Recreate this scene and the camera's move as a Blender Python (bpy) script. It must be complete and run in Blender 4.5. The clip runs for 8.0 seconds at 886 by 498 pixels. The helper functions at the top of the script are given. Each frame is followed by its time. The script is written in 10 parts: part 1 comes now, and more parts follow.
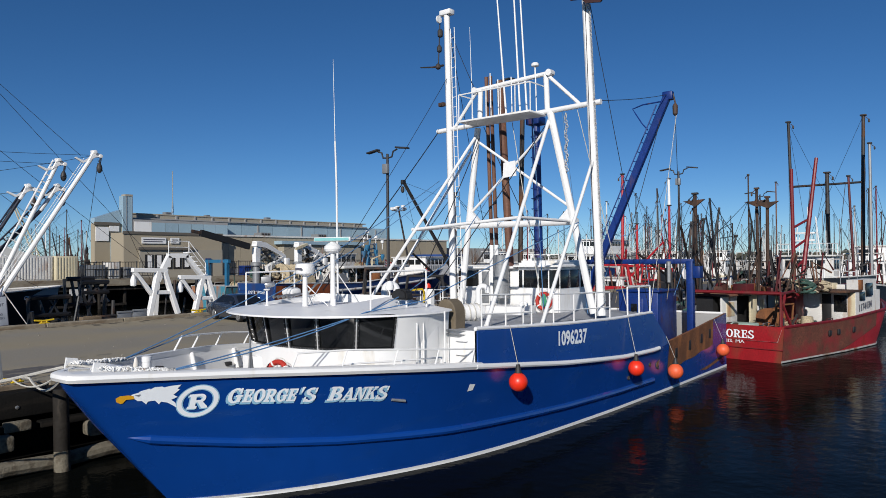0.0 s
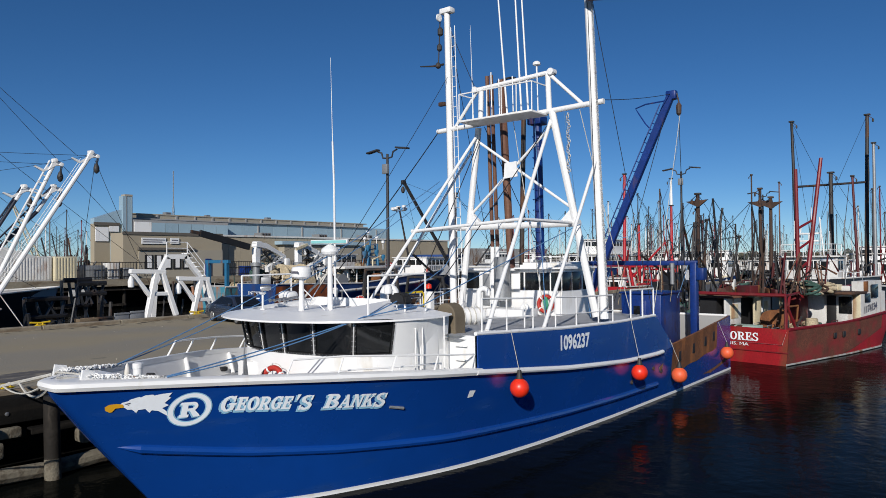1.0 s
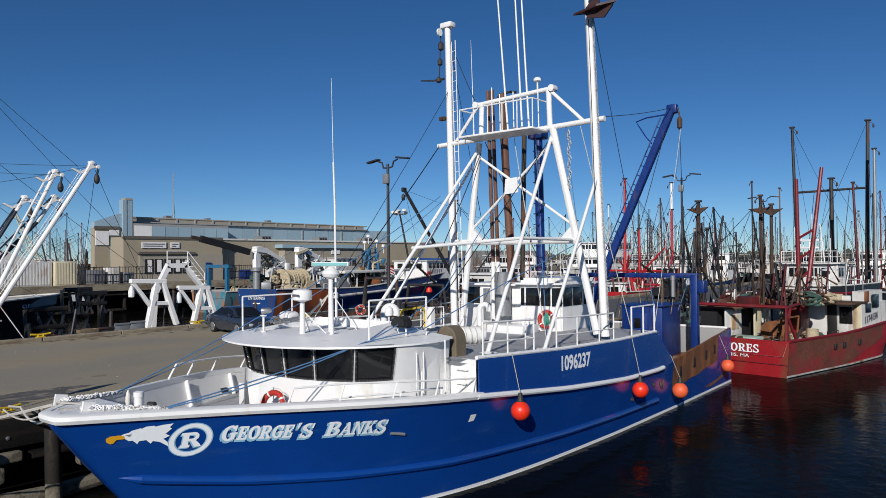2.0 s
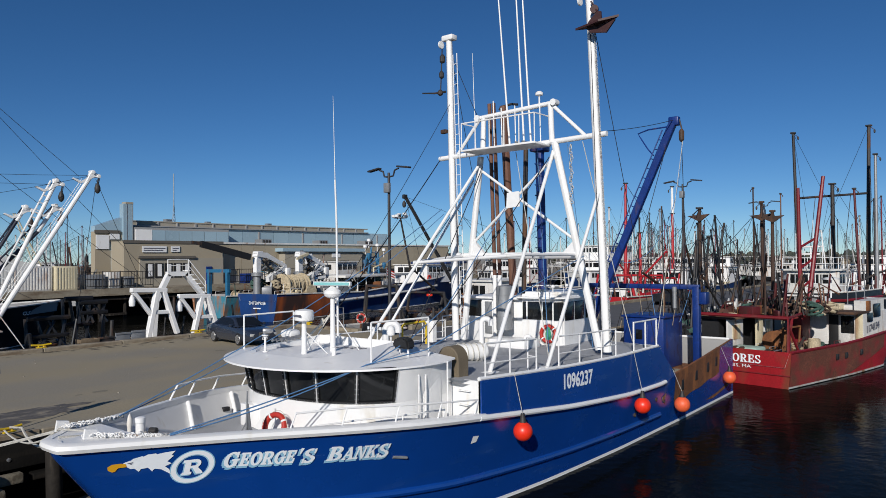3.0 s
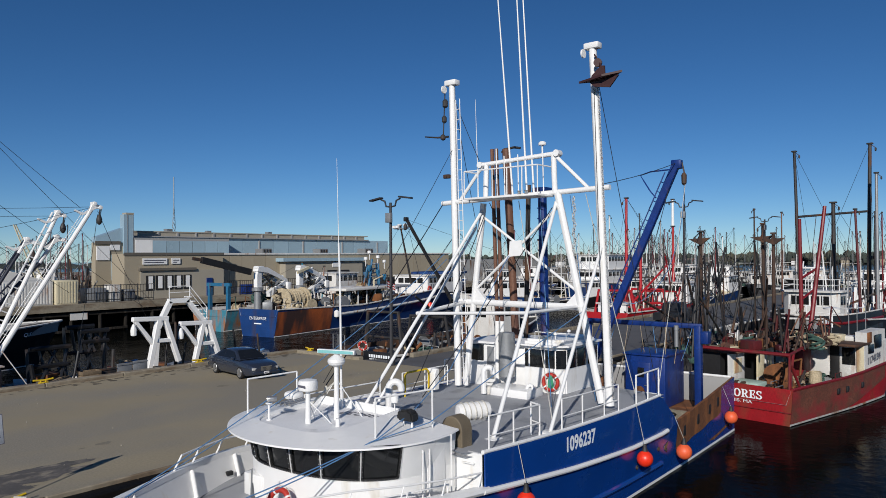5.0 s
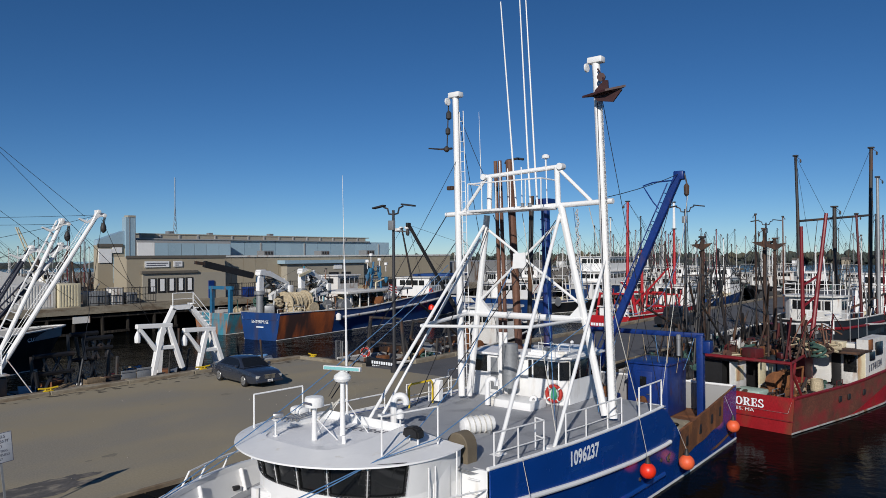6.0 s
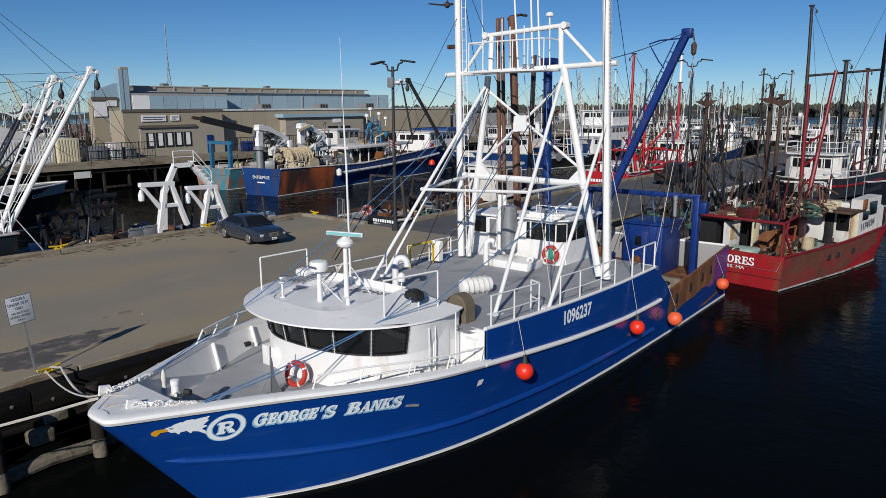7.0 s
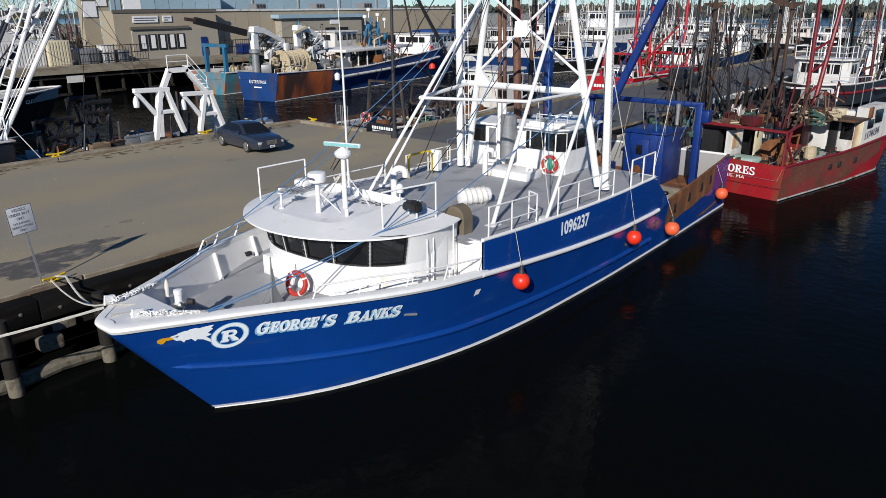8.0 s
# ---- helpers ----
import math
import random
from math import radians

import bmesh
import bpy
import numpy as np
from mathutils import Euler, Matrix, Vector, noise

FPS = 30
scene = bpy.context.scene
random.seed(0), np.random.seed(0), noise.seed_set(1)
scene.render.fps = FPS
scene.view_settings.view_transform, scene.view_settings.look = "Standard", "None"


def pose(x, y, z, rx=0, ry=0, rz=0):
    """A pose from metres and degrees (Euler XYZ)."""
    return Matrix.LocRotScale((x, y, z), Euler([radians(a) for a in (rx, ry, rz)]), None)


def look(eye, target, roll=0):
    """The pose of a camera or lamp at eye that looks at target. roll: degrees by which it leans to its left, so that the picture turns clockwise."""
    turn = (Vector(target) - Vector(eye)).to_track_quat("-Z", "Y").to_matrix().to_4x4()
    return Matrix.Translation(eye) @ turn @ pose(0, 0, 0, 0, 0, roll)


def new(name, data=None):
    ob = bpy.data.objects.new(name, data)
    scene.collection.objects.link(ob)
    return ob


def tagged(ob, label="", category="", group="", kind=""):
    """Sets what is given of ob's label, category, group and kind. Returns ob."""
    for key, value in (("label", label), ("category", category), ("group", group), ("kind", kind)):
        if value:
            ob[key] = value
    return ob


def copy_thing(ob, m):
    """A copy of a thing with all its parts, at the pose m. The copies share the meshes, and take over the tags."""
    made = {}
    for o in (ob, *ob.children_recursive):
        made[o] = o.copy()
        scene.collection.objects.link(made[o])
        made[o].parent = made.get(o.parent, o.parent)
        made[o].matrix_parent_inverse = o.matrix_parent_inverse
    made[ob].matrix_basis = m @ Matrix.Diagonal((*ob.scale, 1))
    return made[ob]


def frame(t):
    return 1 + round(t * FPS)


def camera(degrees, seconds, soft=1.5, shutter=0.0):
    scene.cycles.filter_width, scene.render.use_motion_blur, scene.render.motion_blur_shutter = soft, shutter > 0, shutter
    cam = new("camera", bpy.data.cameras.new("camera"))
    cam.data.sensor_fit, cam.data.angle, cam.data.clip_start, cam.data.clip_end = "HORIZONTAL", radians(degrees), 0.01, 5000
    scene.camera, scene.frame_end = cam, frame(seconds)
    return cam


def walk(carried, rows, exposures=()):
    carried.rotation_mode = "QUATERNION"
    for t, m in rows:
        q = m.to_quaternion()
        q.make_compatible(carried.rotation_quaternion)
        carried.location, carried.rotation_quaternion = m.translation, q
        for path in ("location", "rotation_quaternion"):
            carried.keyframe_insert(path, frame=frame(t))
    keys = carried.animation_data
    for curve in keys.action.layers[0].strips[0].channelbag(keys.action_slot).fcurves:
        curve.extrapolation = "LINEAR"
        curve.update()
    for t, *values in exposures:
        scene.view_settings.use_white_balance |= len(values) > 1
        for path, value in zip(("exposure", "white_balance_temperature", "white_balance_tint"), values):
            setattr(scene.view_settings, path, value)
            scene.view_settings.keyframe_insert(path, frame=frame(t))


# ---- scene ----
cam = camera(63.2, 8.0, soft=0.8)
PATH = [
    (0, (-8.313, -14.211, 5.138), (-6.759, -12.953, 5.168), -0.5),
    (0.5, (-8.02, -14.004, 5.168), (-6.467, -12.744, 5.197), -0.5),
    (1, (-7.958, -13.983, 5.228), (-6.406, -12.722, 5.257), -0.5),
    (1.5, (-7.966, -13.993, 5.504), (-6.414, -12.732, 5.531), -0.5),
    (3, (-7.957, -13.9, 6.35), (-6.405, -12.638, 6.377), -0.5),
    (3.5, (-7.952, -13.9, 6.544), (-6.4, -12.638, 6.571), -0.5),
    (4, (-7.944, -13.868, 7.037), (-6.393, -12.606, 7.06), -0.5),
    (4.5, (-7.978, -13.85, 7.706), (-6.426, -12.589, 7.727), -0.4),
    (6, (-8.23, -13.844, 8.7), (-6.679, -12.582, 8.717), -0.4),
    (6.5, (-8.34, -13.937, 8.848), (-6.794, -12.678, 8.695), -0.3),
    (7, (-8.378, -13.992, 9.126), (-6.859, -12.751, 8.736), -0.3),
    (7.5, (-8.352, -14.038, 9.249), (-6.864, -12.818, 8.705), -0.2),
    (8, (-8.371, -14.082, 9.292), (-6.906, -12.881, 8.65), -0.2),
]
walk(cam, [(t, look(eye, aim, roll)) for t, eye, aim, roll in PATH], [(0, -0.04), (2.5, -0.11), (6.5, -0.17), (7.2, -0.12), (8.0, 0.13)])

# ---- light ----
SUN = Vector((-0.806, -0.397, 0.44)).normalized()
world = bpy.data.worlds.new("sky")
scene.world = world
world.use_nodes = True
wn = world.node_tree.nodes
sky = wn.new("ShaderNodeTexSky")
sky.sky_type = "NISHITA"
sky.sun_disc = False
sky.sun_elevation = math.asin(SUN.z)
sky.sun_rotation = math.atan2(SUN.x, SUN.y)
sky.air_density, sky.dust_density, sky.ozone_density = 0.75, 0.0, 4.0
sky.altitude = 1500
wn["Background"].inputs["Strength"].default_value = 0.071
deep = wn.new("ShaderNodeHueSaturation")
deep.inputs["Saturation"].default_value = 1.17
world.node_tree.links.new(sky.outputs[0], deep.inputs["Color"])
tint = wn.new("ShaderNodeMix")
tint.data_type, tint.blend_type = "RGBA", "MULTIPLY"
tint.inputs[0].default_value = 1.0
tint.inputs[7].default_value = (0.89, 0.985, 1.05, 1)
world.node_tree.links.new(deep.outputs[0], tint.inputs[6])
world.node_tree.links.new(tint.outputs[2], wn["Background"].inputs["Color"])
sun = new("sun", bpy.data.lights.new("sun", "SUN"))
sun.data.energy, sun.data.angle, sun.data.color = 4.5, radians(0.53), (1.0, 0.95, 0.885)
sun.matrix_world = look(SUN * 100, (0, 0, 0))


# ---- materials ----
def mat(name, col, rough=0.5, metal=0.0, var=0.12, scale=1.5, bump=0.1, bscale=30.0, stain=None, amount=0.5, sscale=(1, 1, 1), stain_rough=0.8, rand=0.0, spec=0.5, coat=0.0):
    """A painted or raw surface: broad tone drift, fine relief and, if a stain colour is given, patches of it."""
    m = bpy.data.materials.new(name)
    m.use_nodes = True
    n, lk = m.node_tree.nodes, m.node_tree.links.new
    b = n["Principled BSDF"]
    co = n.new("ShaderNodeTexCoord").outputs["Object"]

    def noise_tex(s, detail=4, stretch=(1, 1, 1)):
        mp = n.new("ShaderNodeMapping")
        mp.inputs["Scale"].default_value = stretch
        lk(co, mp.inputs["Vector"])
        t = n.new("ShaderNodeTexNoise")
        t.inputs["Scale"].default_value, t.inputs["Detail"].default_value = s, detail
        lk(mp.outputs[0], t.inputs["Vector"])
        return t.outputs["Fac"]

    def mixed(fac, a, c):
        x = n.new("ShaderNodeMix")
        x.data_type = "RGBA"
        for key, v in ((0, fac), (6, a), (7, c)):
            if isinstance(v, (tuple, list, float, int)):
                x.inputs[key].default_value = (*v, 1) if isinstance(v, (tuple, list)) else v
            else:
                lk(v, x.inputs[key])
        return x.outputs[2]

    def ramp(fac, lo, hi):
        r = n.new("ShaderNodeMapRange")
        r.inputs["From Min"].default_value, r.inputs["From Max"].default_value = lo, hi
        lk(fac, r.inputs["Value"])
        return r.outputs[0]

    dark, lite = tuple(c * (1 - var) for c in col), tuple(min(1, c * (1 + var)) for c in col)
    out = mixed(ramp(noise_tex(scale), 0.3, 0.7), dark, lite)
    out = mixed(ramp(noise_tex(bscale * 0.4, 2), 0.35, 0.65), out, tuple(c * (1 - var * 0.7) for c in col))
    if rand:
        info = n.new("ShaderNodeObjectInfo").outputs["Random"]
        hs = n.new("ShaderNodeHueSaturation")
        lk(ramp(info, 0, 1), hs.inputs["Value"])
        n[hs.name].inputs["Value"].default_value = 1
        mr = n.new("ShaderNodeMapRange")
        mr.inputs["To Min"].default_value, mr.inputs["To Max"].default_value = 1 - rand, 1 + rand
        lk(info, mr.inputs["Value"])
        lk(mr.outputs[0], hs.inputs["Value"])
        lk(out, hs.inputs["Color"])
        out = hs.outputs[0]
    rg = ramp(noise_tex(scale * 2.3), 0.0, 1.0)
    rr = n.new("ShaderNodeMapRange")
    rr.inputs["To Min"].default_value, rr.inputs["To Max"].default_value = max(0.03, rough - 0.1), min(1, rough + 0.1)
    lk(rg, rr.inputs["Value"])
    ro = rr.outputs[0]
    if stain:
        mask = ramp(noise_tex(1.0, 6, sscale), 1 - amount - 0.08, 1 - amount + 0.08)
        out = mixed(mask, out, mixed(noise_tex(bscale * 0.5, 3), tuple(c * 0.6 for c in stain), tuple(min(1, c * 1.4) for c in stain)))
        mx = n.new("ShaderNodeMix")
        lk(mask, mx.inputs[0])
        lk(ro, mx.inputs[2])
        mx.inputs[3].default_value = stain_rough
        ro = mx.outputs[0]
    lk(out, b.inputs["Base Color"])
    lk(ro, b.inputs["Roughness"])
    b.inputs["Metallic"].default_value = metal
    b.inputs["Specular IOR Level"].default_value = spec
    b.inputs["Coat Weight"].default_value = coat
    b.inputs["Coat Roughness"].default_value = 0.08
    if bump:
        bp = n.new("ShaderNodeBump")
        bp.inputs["Strength"].default_value, bp.inputs["Distance"].default_value = bump, 0.02
        lk(noise_tex(bscale, 5), bp.inputs["Height"])
        lk(bp.outputs[0], b.inputs["Normal"])
    return m


M_BLUE = mat("blue_hull_paint", (0.0034, 0.048, 0.255), 0.25, var=0.10, scale=0.6, bump=0.05, bscale=3, stain=(0.012, 0.06, 0.24), amount=0.34, sscale=(0.5, 0.5, 2.5), stain_rough=0.3, coat=0.35)
M_NAVY = mat("navy_hull_paint", (0.007, 0.045, 0.18), 0.5, var=0.25, scale=0.7, stain=(0.02, 0.03, 0.09), amount=0.36, sscale=(1.2, 1.2, 0.25))
M_DECKBLUE = mat("blue_gear_paint", (0.004, 0.029, 0.175), 0.42, var=0.28, scale=1.4, stain=(0.07, 0.03, 0.03), amount=0.33, sscale=(2, 2, 0.7))
M_WHITE = mat("white_marine_paint", (0.80, 0.80, 0.79), 0.35, var=0.04, scale=0.9, bump=0.04, bscale=9, stain=(0.62, 0.58, 0.5), amount=0.30, sscale=(2.2, 2.2, 0.5), stain_rough=0.5)
M_WHITEOLD = mat("weathered_white_paint", (0.66, 0.65, 0.62), 0.55, var=0.14, scale=1.2, stain=(0.30, 0.15, 0.07), amount=0.34, sscale=(1.6, 1.6, 0.35))
M_DULLWHITE = mat("dull_weathered_white", (0.36, 0.36, 0.35), 0.7, var=0.2, scale=1.0, stain=(0.16, 0.09, 0.05), amount=0.4, sscale=(1.6, 1.6, 0.35))
M_CREAM = mat("cream_paint", (0.62, 0.55, 0.38), 0.6, var=0.15, scale=1.0, stain=(0.33, 0.15, 0.06), amount=0.4, sscale=(1.6, 1.6, 0.3))
M_DECK = mat("grey_deck_paint", (0.34, 0.35, 0.37), 0.7, var=0.08, scale=0.8, bump=0.25, bscale=90, stain=(0.24, 0.25, 0.26), amount=0.38, sscale=(0.9, 0.9, 0.9))
M_PALEDECK = mat("pale_grey_roof_paint", (0.80, 0.80, 0.80), 0.5, var=0.05, scale=1.2, bump=0.15, bscale=80, stain=(0.5, 0.51, 0.52), amount=0.36, sscale=(1.2, 1.2, 1))
M_GLASS = mat("dark_cabin_glass", (0.012, 0.013, 0.014), 0.06, var=0.3, scale=0.5, bump=0.0, spec=0.6)
M_BLACK = mat("black_rubber", (0.015, 0.015, 0.016), 0.6, var=0.3, bump=0.2)
M_DARK = mat("dark_steel", (0.03, 0.028, 0.028), 0.6, var=0.3, stain=(0.10, 0.045, 0.02), amount=0.4, sscale=(1.5, 1.5, 0.5))
M_RUST = mat("rusted_steel", (0.165, 0.062, 0.022), 0.85, var=0.35, scale=1.6, bump=0.5, bscale=25, stain=(0.27, 0.10, 0.03), amount=0.42, sscale=(1.5, 1.5, 0.6))
M_RUSTPIPE = mat("rusted_exhaust", (0.16, 0.075, 0.045), 0.7, var=0.25, scale=2, bump=0.3, stain=(0.09, 0.04, 0.03), amount=0.45, sscale=(2, 2, 0.3))
M_RED = mat("red_hull_paint", (0.26, 0.012, 0.018), 0.45, var=0.18, scale=0.8, stain=(0.20, 0.075, 0.03), amount=0.36, sscale=(0.9, 0.9, 0.35))
M_REDMAST = mat("red_mast_paint", (0.185, 0.010, 0.015), 0.5, var=0.2, scale=1.0, stain=(0.10, 0.03, 0.02), amount=0.35, sscale=(2, 2, 0.5))
M_REDHULL = mat("rust_streaked_red_hull", (0.32, 0.010, 0.016), 0.5, var=0.3, scale=0.8, bump=0.25, stain=(0.15, 0.04, 0.016), amount=0.40, sscale=(0.55, 0.55, 0.28))
M_REDBOAT = mat("bright_red_boat_paint", (0.42, 0.012, 0.018), 0.45, var=0.15, scale=0.8, stain=(0.26, 0.03, 0.02), amount=0.34, sscale=(0.9, 0.9, 0.35))
M_MAROON = mat("dark_maroon_mast_paint", (0.10, 0.011, 0.013), 0.55, var=0.3, scale=1.0, stain=(0.05, 0.02, 0.015), amount=0.4, sscale=(2, 2, 0.5))
M_OLDIRON = mat("old_dark_iron", (0.055, 0.030, 0.020), 0.8, var=0.35, scale=1.5, bump=0.3, stain=(0.11, 0.05, 0.025), amount=0.38, sscale=(2, 2, 0.5))
M_BLUEPOST = mat("faded_blue_steel", (0.02, 0.14, 0.27), 0.55, var=0.25, stain=(0.14, 0.07, 0.04), amount=0.36, sscale=(1.5, 1.5, 0.4))
M_TEAL = mat("teal_hull_paint", (0.05, 0.24, 0.33), 0.6, var=0.25, stain=(0.30, 0.13, 0.06), amount=0.5, sscale=(1.2, 1.2, 0.25))
M_CONTCREAM = mat("container_cream_paint", (0.60, 0.54, 0.38), 0.6, var=0.12, scale=0.8)
M_BLACKHULL = mat("black_hull_paint", (0.014, 0.015, 0.018), 0.4, var=0.3, scale=0.7, stain=(0.05, 0.03, 0.02), amount=0.35, sscale=(1, 1, 0.3))
M_ORANGE = mat("red_orange_vinyl", (0.80, 0.035, 0.012), 0.38, var=0.10, scale=4, bump=0.05, stain=(0.55, 0.05, 0.02), amount=0.3, sscale=(3, 3, 3))
M_SALMON = mat("faded_orange_vinyl", (0.78, 0.12, 0.04), 0.5, var=0.12, scale=4, stain=(0.6, 0.15, 0.07), amount=0.35, sscale=(3, 3, 3))
M_RING = mat("life_ring_red", (0.45, 0.032, 0.020), 0.5, var=0.1, scale=6)
M_ROPE = mat("white_rope", (0.62, 0.60, 0.54), 0.9, var=0.2, scale=10, bump=0.8, bscale=120)
M_BLUEROPE = mat("blue_rope", (0.10, 0.24, 0.46), 0.85, var=0.2, scale=10, bump=0.8, bscale=120)
M_TANROPE = mat("tan_rope", (0.42, 0.33, 0.22), 0.9, var=0.25, scale=10, bump=0.8, bscale=120)
M_WIRE = mat("rigging_wire", (0.05, 0.05, 0.055), 0.5, metal=0.6, var=0.3)
M_STEEL = mat("bright_steel", (0.50, 0.50, 0.50), 0.35, metal=0.8, var=0.15, scale=8)
M_CHAIN = mat("galvanised_chain", (0.55, 0.55, 0.54), 0.55, metal=0.3, var=0.3, scale=14, stain=(0.2, 0.1, 0.05), amount=0.35, sscale=(6, 6, 6))
M_OLIVE = mat("brown_canvas_cover", (0.16, 0.128, 0.085), 0.75, var=0.2, scale=2, bump=0.4, bscale=60)
M_YELLOW = mat("yellow_paint", (0.66, 0.45, 0.015), 0.5, var=0.2, scale=4, stain=(0.25, 0.13, 0.04), amount=0.32, sscale=(4, 4, 4))
M_GOLD = mat("golden_yellow_lettering", (0.72, 0.36, 0.02), 0.4, var=0.05)
M_LETTER = mat("pale_lettering", (0.84, 0.88, 0.92), 0.4, var=0.04)
M_SHADE = mat("light_blue_lettering", (0.28, 0.52, 0.70), 0.4, var=0.05)
M_SIGNTXT = mat("sign_lettering", (0.10, 0.10, 0.13), 0.6, var=0.1)
M_SIGN = mat("sign_face", (0.50, 0.52, 0.55), 0.5, var=0.08, scale=3, stain=(0.35, 0.3, 0.24), amount=0.3, sscale=(4, 4, 2))
M_CONC = mat("old_concrete_paving", (0.30, 0.255, 0.172), 0.9, var=0.13, scale=0.09, bump=0.15, bscale=34, stain=(0.248, 0.222, 0.172), amount=0.5, sscale=(0.11, 0.2, 0.1))
M_KERB = mat("worn_concrete_kerb", (0.27, 0.235, 0.175), 0.9, var=0.2, scale=0.8, bump=0.6, bscale=12, stain=(0.16, 0.12, 0.08), amount=0.45, sscale=(0.6, 1, 2))
M_ASPH = mat("grey_asphalt", (0.10, 0.10, 0.105), 0.9, var=0.18, scale=0.25, bump=0.4, bscale=40, stain=(0.07, 0.07, 0.07), amount=0.4, sscale=(0.3, 0.3, 0.3))
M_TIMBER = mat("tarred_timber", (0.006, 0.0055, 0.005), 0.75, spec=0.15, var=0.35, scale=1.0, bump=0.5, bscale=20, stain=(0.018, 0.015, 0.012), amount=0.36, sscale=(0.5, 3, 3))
M_PILE = mat("wet_wharf_pile", (0.022, 0.019, 0.016), 0.8, spec=0.2, var=0.35, scale=2, bump=0.7, bscale=14, stain=(0.07, 0.058, 0.045), amount=0.4, sscale=(3, 3, 0.6))
M_BARN = mat("barnacled_timber", (0.19, 0.168, 0.125), 0.95, var=0.4, scale=5, bump=1.0, bscale=22, stain=(0.08, 0.065, 0.045), amount=0.45, sscale=(5, 5, 5))
M_WOOD = mat("old_plank_wood", (0.22, 0.16, 0.10), 0.85, var=0.3, scale=2, bump=0.4, bscale=30, rand=0.2)
M_CAR = mat("slate_blue_car_paint", (0.034, 0.043, 0.066), 0.22, metal=0.3, var=0.05, scale=1, bump=0.0, coat=0.8)
M_CHROME = mat("chrome", (0.7, 0.7, 0.7), 0.15, metal=1.0, var=0.05, bump=0.0)
M_LAMPGLASS = mat("clear_lamp_lens", (0.42, 0.42, 0.41), 0.1, var=0.05, bump=0.0)
M_TEALBAR = mat("pale_teal_plastic", (0.22, 0.52, 0.52), 0.4, var=0.06)
M_PLASTIC = mat("white_plastic", (0.78, 0.78, 0.77), 0.4, var=0.04, bump=0.02)
M_TAN = mat("tan_metal_cladding", (0.36, 0.31, 0.225), 0.6, var=0.07, scale=0.15, bump=0.0, rand=0.05)
M_PALETAN = mat("pale_tan_stucco", (0.34, 0.31, 0.25), 0.7, var=0.08, scale=0.2, bump=0.05)
M_TANDARK = mat("brown_metal_trim", (0.13, 0.115, 0.095), 0.6, var=0.1, scale=0.3)
M_BLUEGLASS = mat("blue_translucent_panel", (0.30, 0.42, 0.50), 0.25, var=0.08, scale=0.2, bump=0.0, rand=0.08)
M_ROOFGREY = mat("grey_roofing", (0.30, 0.30, 0.30), 0.8, var=0.1, scale=0.2)
M_GALV = mat("galvanised_grey", (0.28, 0.29, 0.30), 0.5, metal=0.4, var=0.15)
M_LAMPPOST = mat("dark_bronze_post", (0.045, 0.045, 0.05), 0.5, metal=0.3, var=0.2)
M_NET = mat("green_trawl_net", (0.05, 0.11, 0.09), 0.95, var=0.4, scale=6, bump=1.0, bscale=40)
M_NETPALE = mat("pale_folded_net", (0.30, 0.26, 0.19), 0.95, var=0.3, scale=5, bump=1.0, bscale=45)
M_NETTAN = mat("tan_net_drum", (0.48, 0.40, 0.27), 0.9, var=0.35, scale=4, bump=1.0, bscale=30)
# base colour paled and blued a little, so distance haze is painted in
M_HILL = mat("wooded_far_shore", (0.06, 0.075, 0.062), 1.0, var=0.5, scale=0.05, bump=0.0, stain=(0.10, 0.085, 0.05), amount=0.4, sscale=(0.03, 0.03, 0.06))

M_WATER = bpy.data.materials.new("dark_harbour_water")
M_WATER.use_nodes = True
_n, _l = M_WATER.node_tree.nodes, M_WATER.node_tree.links.new
_b = _n["Principled BSDF"]
_b.inputs["Base Color"].default_value = (0.0030, 0.0036, 0.0034, 1)
_b.inputs["Specular IOR Level"].default_value = 0.15
_b.inputs["Roughness"].default_value, _b.inputs["IOR"].default_value = 0.06, 1.13
_co = _n.new("ShaderNodeTexCoord").outputs["Object"]
_h = []
for _s, _d in ((0.35, 3), (2.6, 5)):
    _t = _n.new("ShaderNodeTexNoise")
    _t.inputs["Scale"].default_value, _t.inputs["Detail"].default_value = _s, _d
    _l(_co, _t.inputs["Vector"])
    _h.append(_t.outputs["Fac"])
_ma = _n.new("ShaderNodeMath")
_ma.operation = "MULTIPLY_ADD"
_l(_h[1], _ma.inputs[0])
_ma.inputs[1].default_value = 0.34
_l(_h[0], _ma.inputs[2])
_bp = _n.new("ShaderNodeBump")
_bp.inputs["Strength"].default_value, _bp.inputs["Distance"].default_value = 0.3, 0.10
_l(_ma.outputs[0], _bp.inputs["Height"])
# the open basin beyond the pier is ruffled by the wind
_sx = _n.new("ShaderNodeSeparateXYZ")
_l(_co, _sx.inputs[0])
_mr = _n.new("ShaderNodeMapRange")
_mr.inputs["From Min"].default_value, _mr.inputs["From Max"].default_value = 24, 38
_mr.inputs["To Min"].default_value, _mr.inputs["To Max"].default_value = 0.16, 0.45
_l(_sx.outputs["Y"], _mr.inputs["Value"])
_l(_mr.outputs[0], _bp.inputs["Distance"])
_l(_bp.outputs[0], _b.inputs["Normal"])


# ---- building tools ----
def bm_new():
    return bmesh.new()


def thing(name, at=(0, 0, 0), label="", category="", group=""):
    e = new(name)
    e.empty_display_size = 0.2
    e.location = at
    return tagged(e, label, category, group)


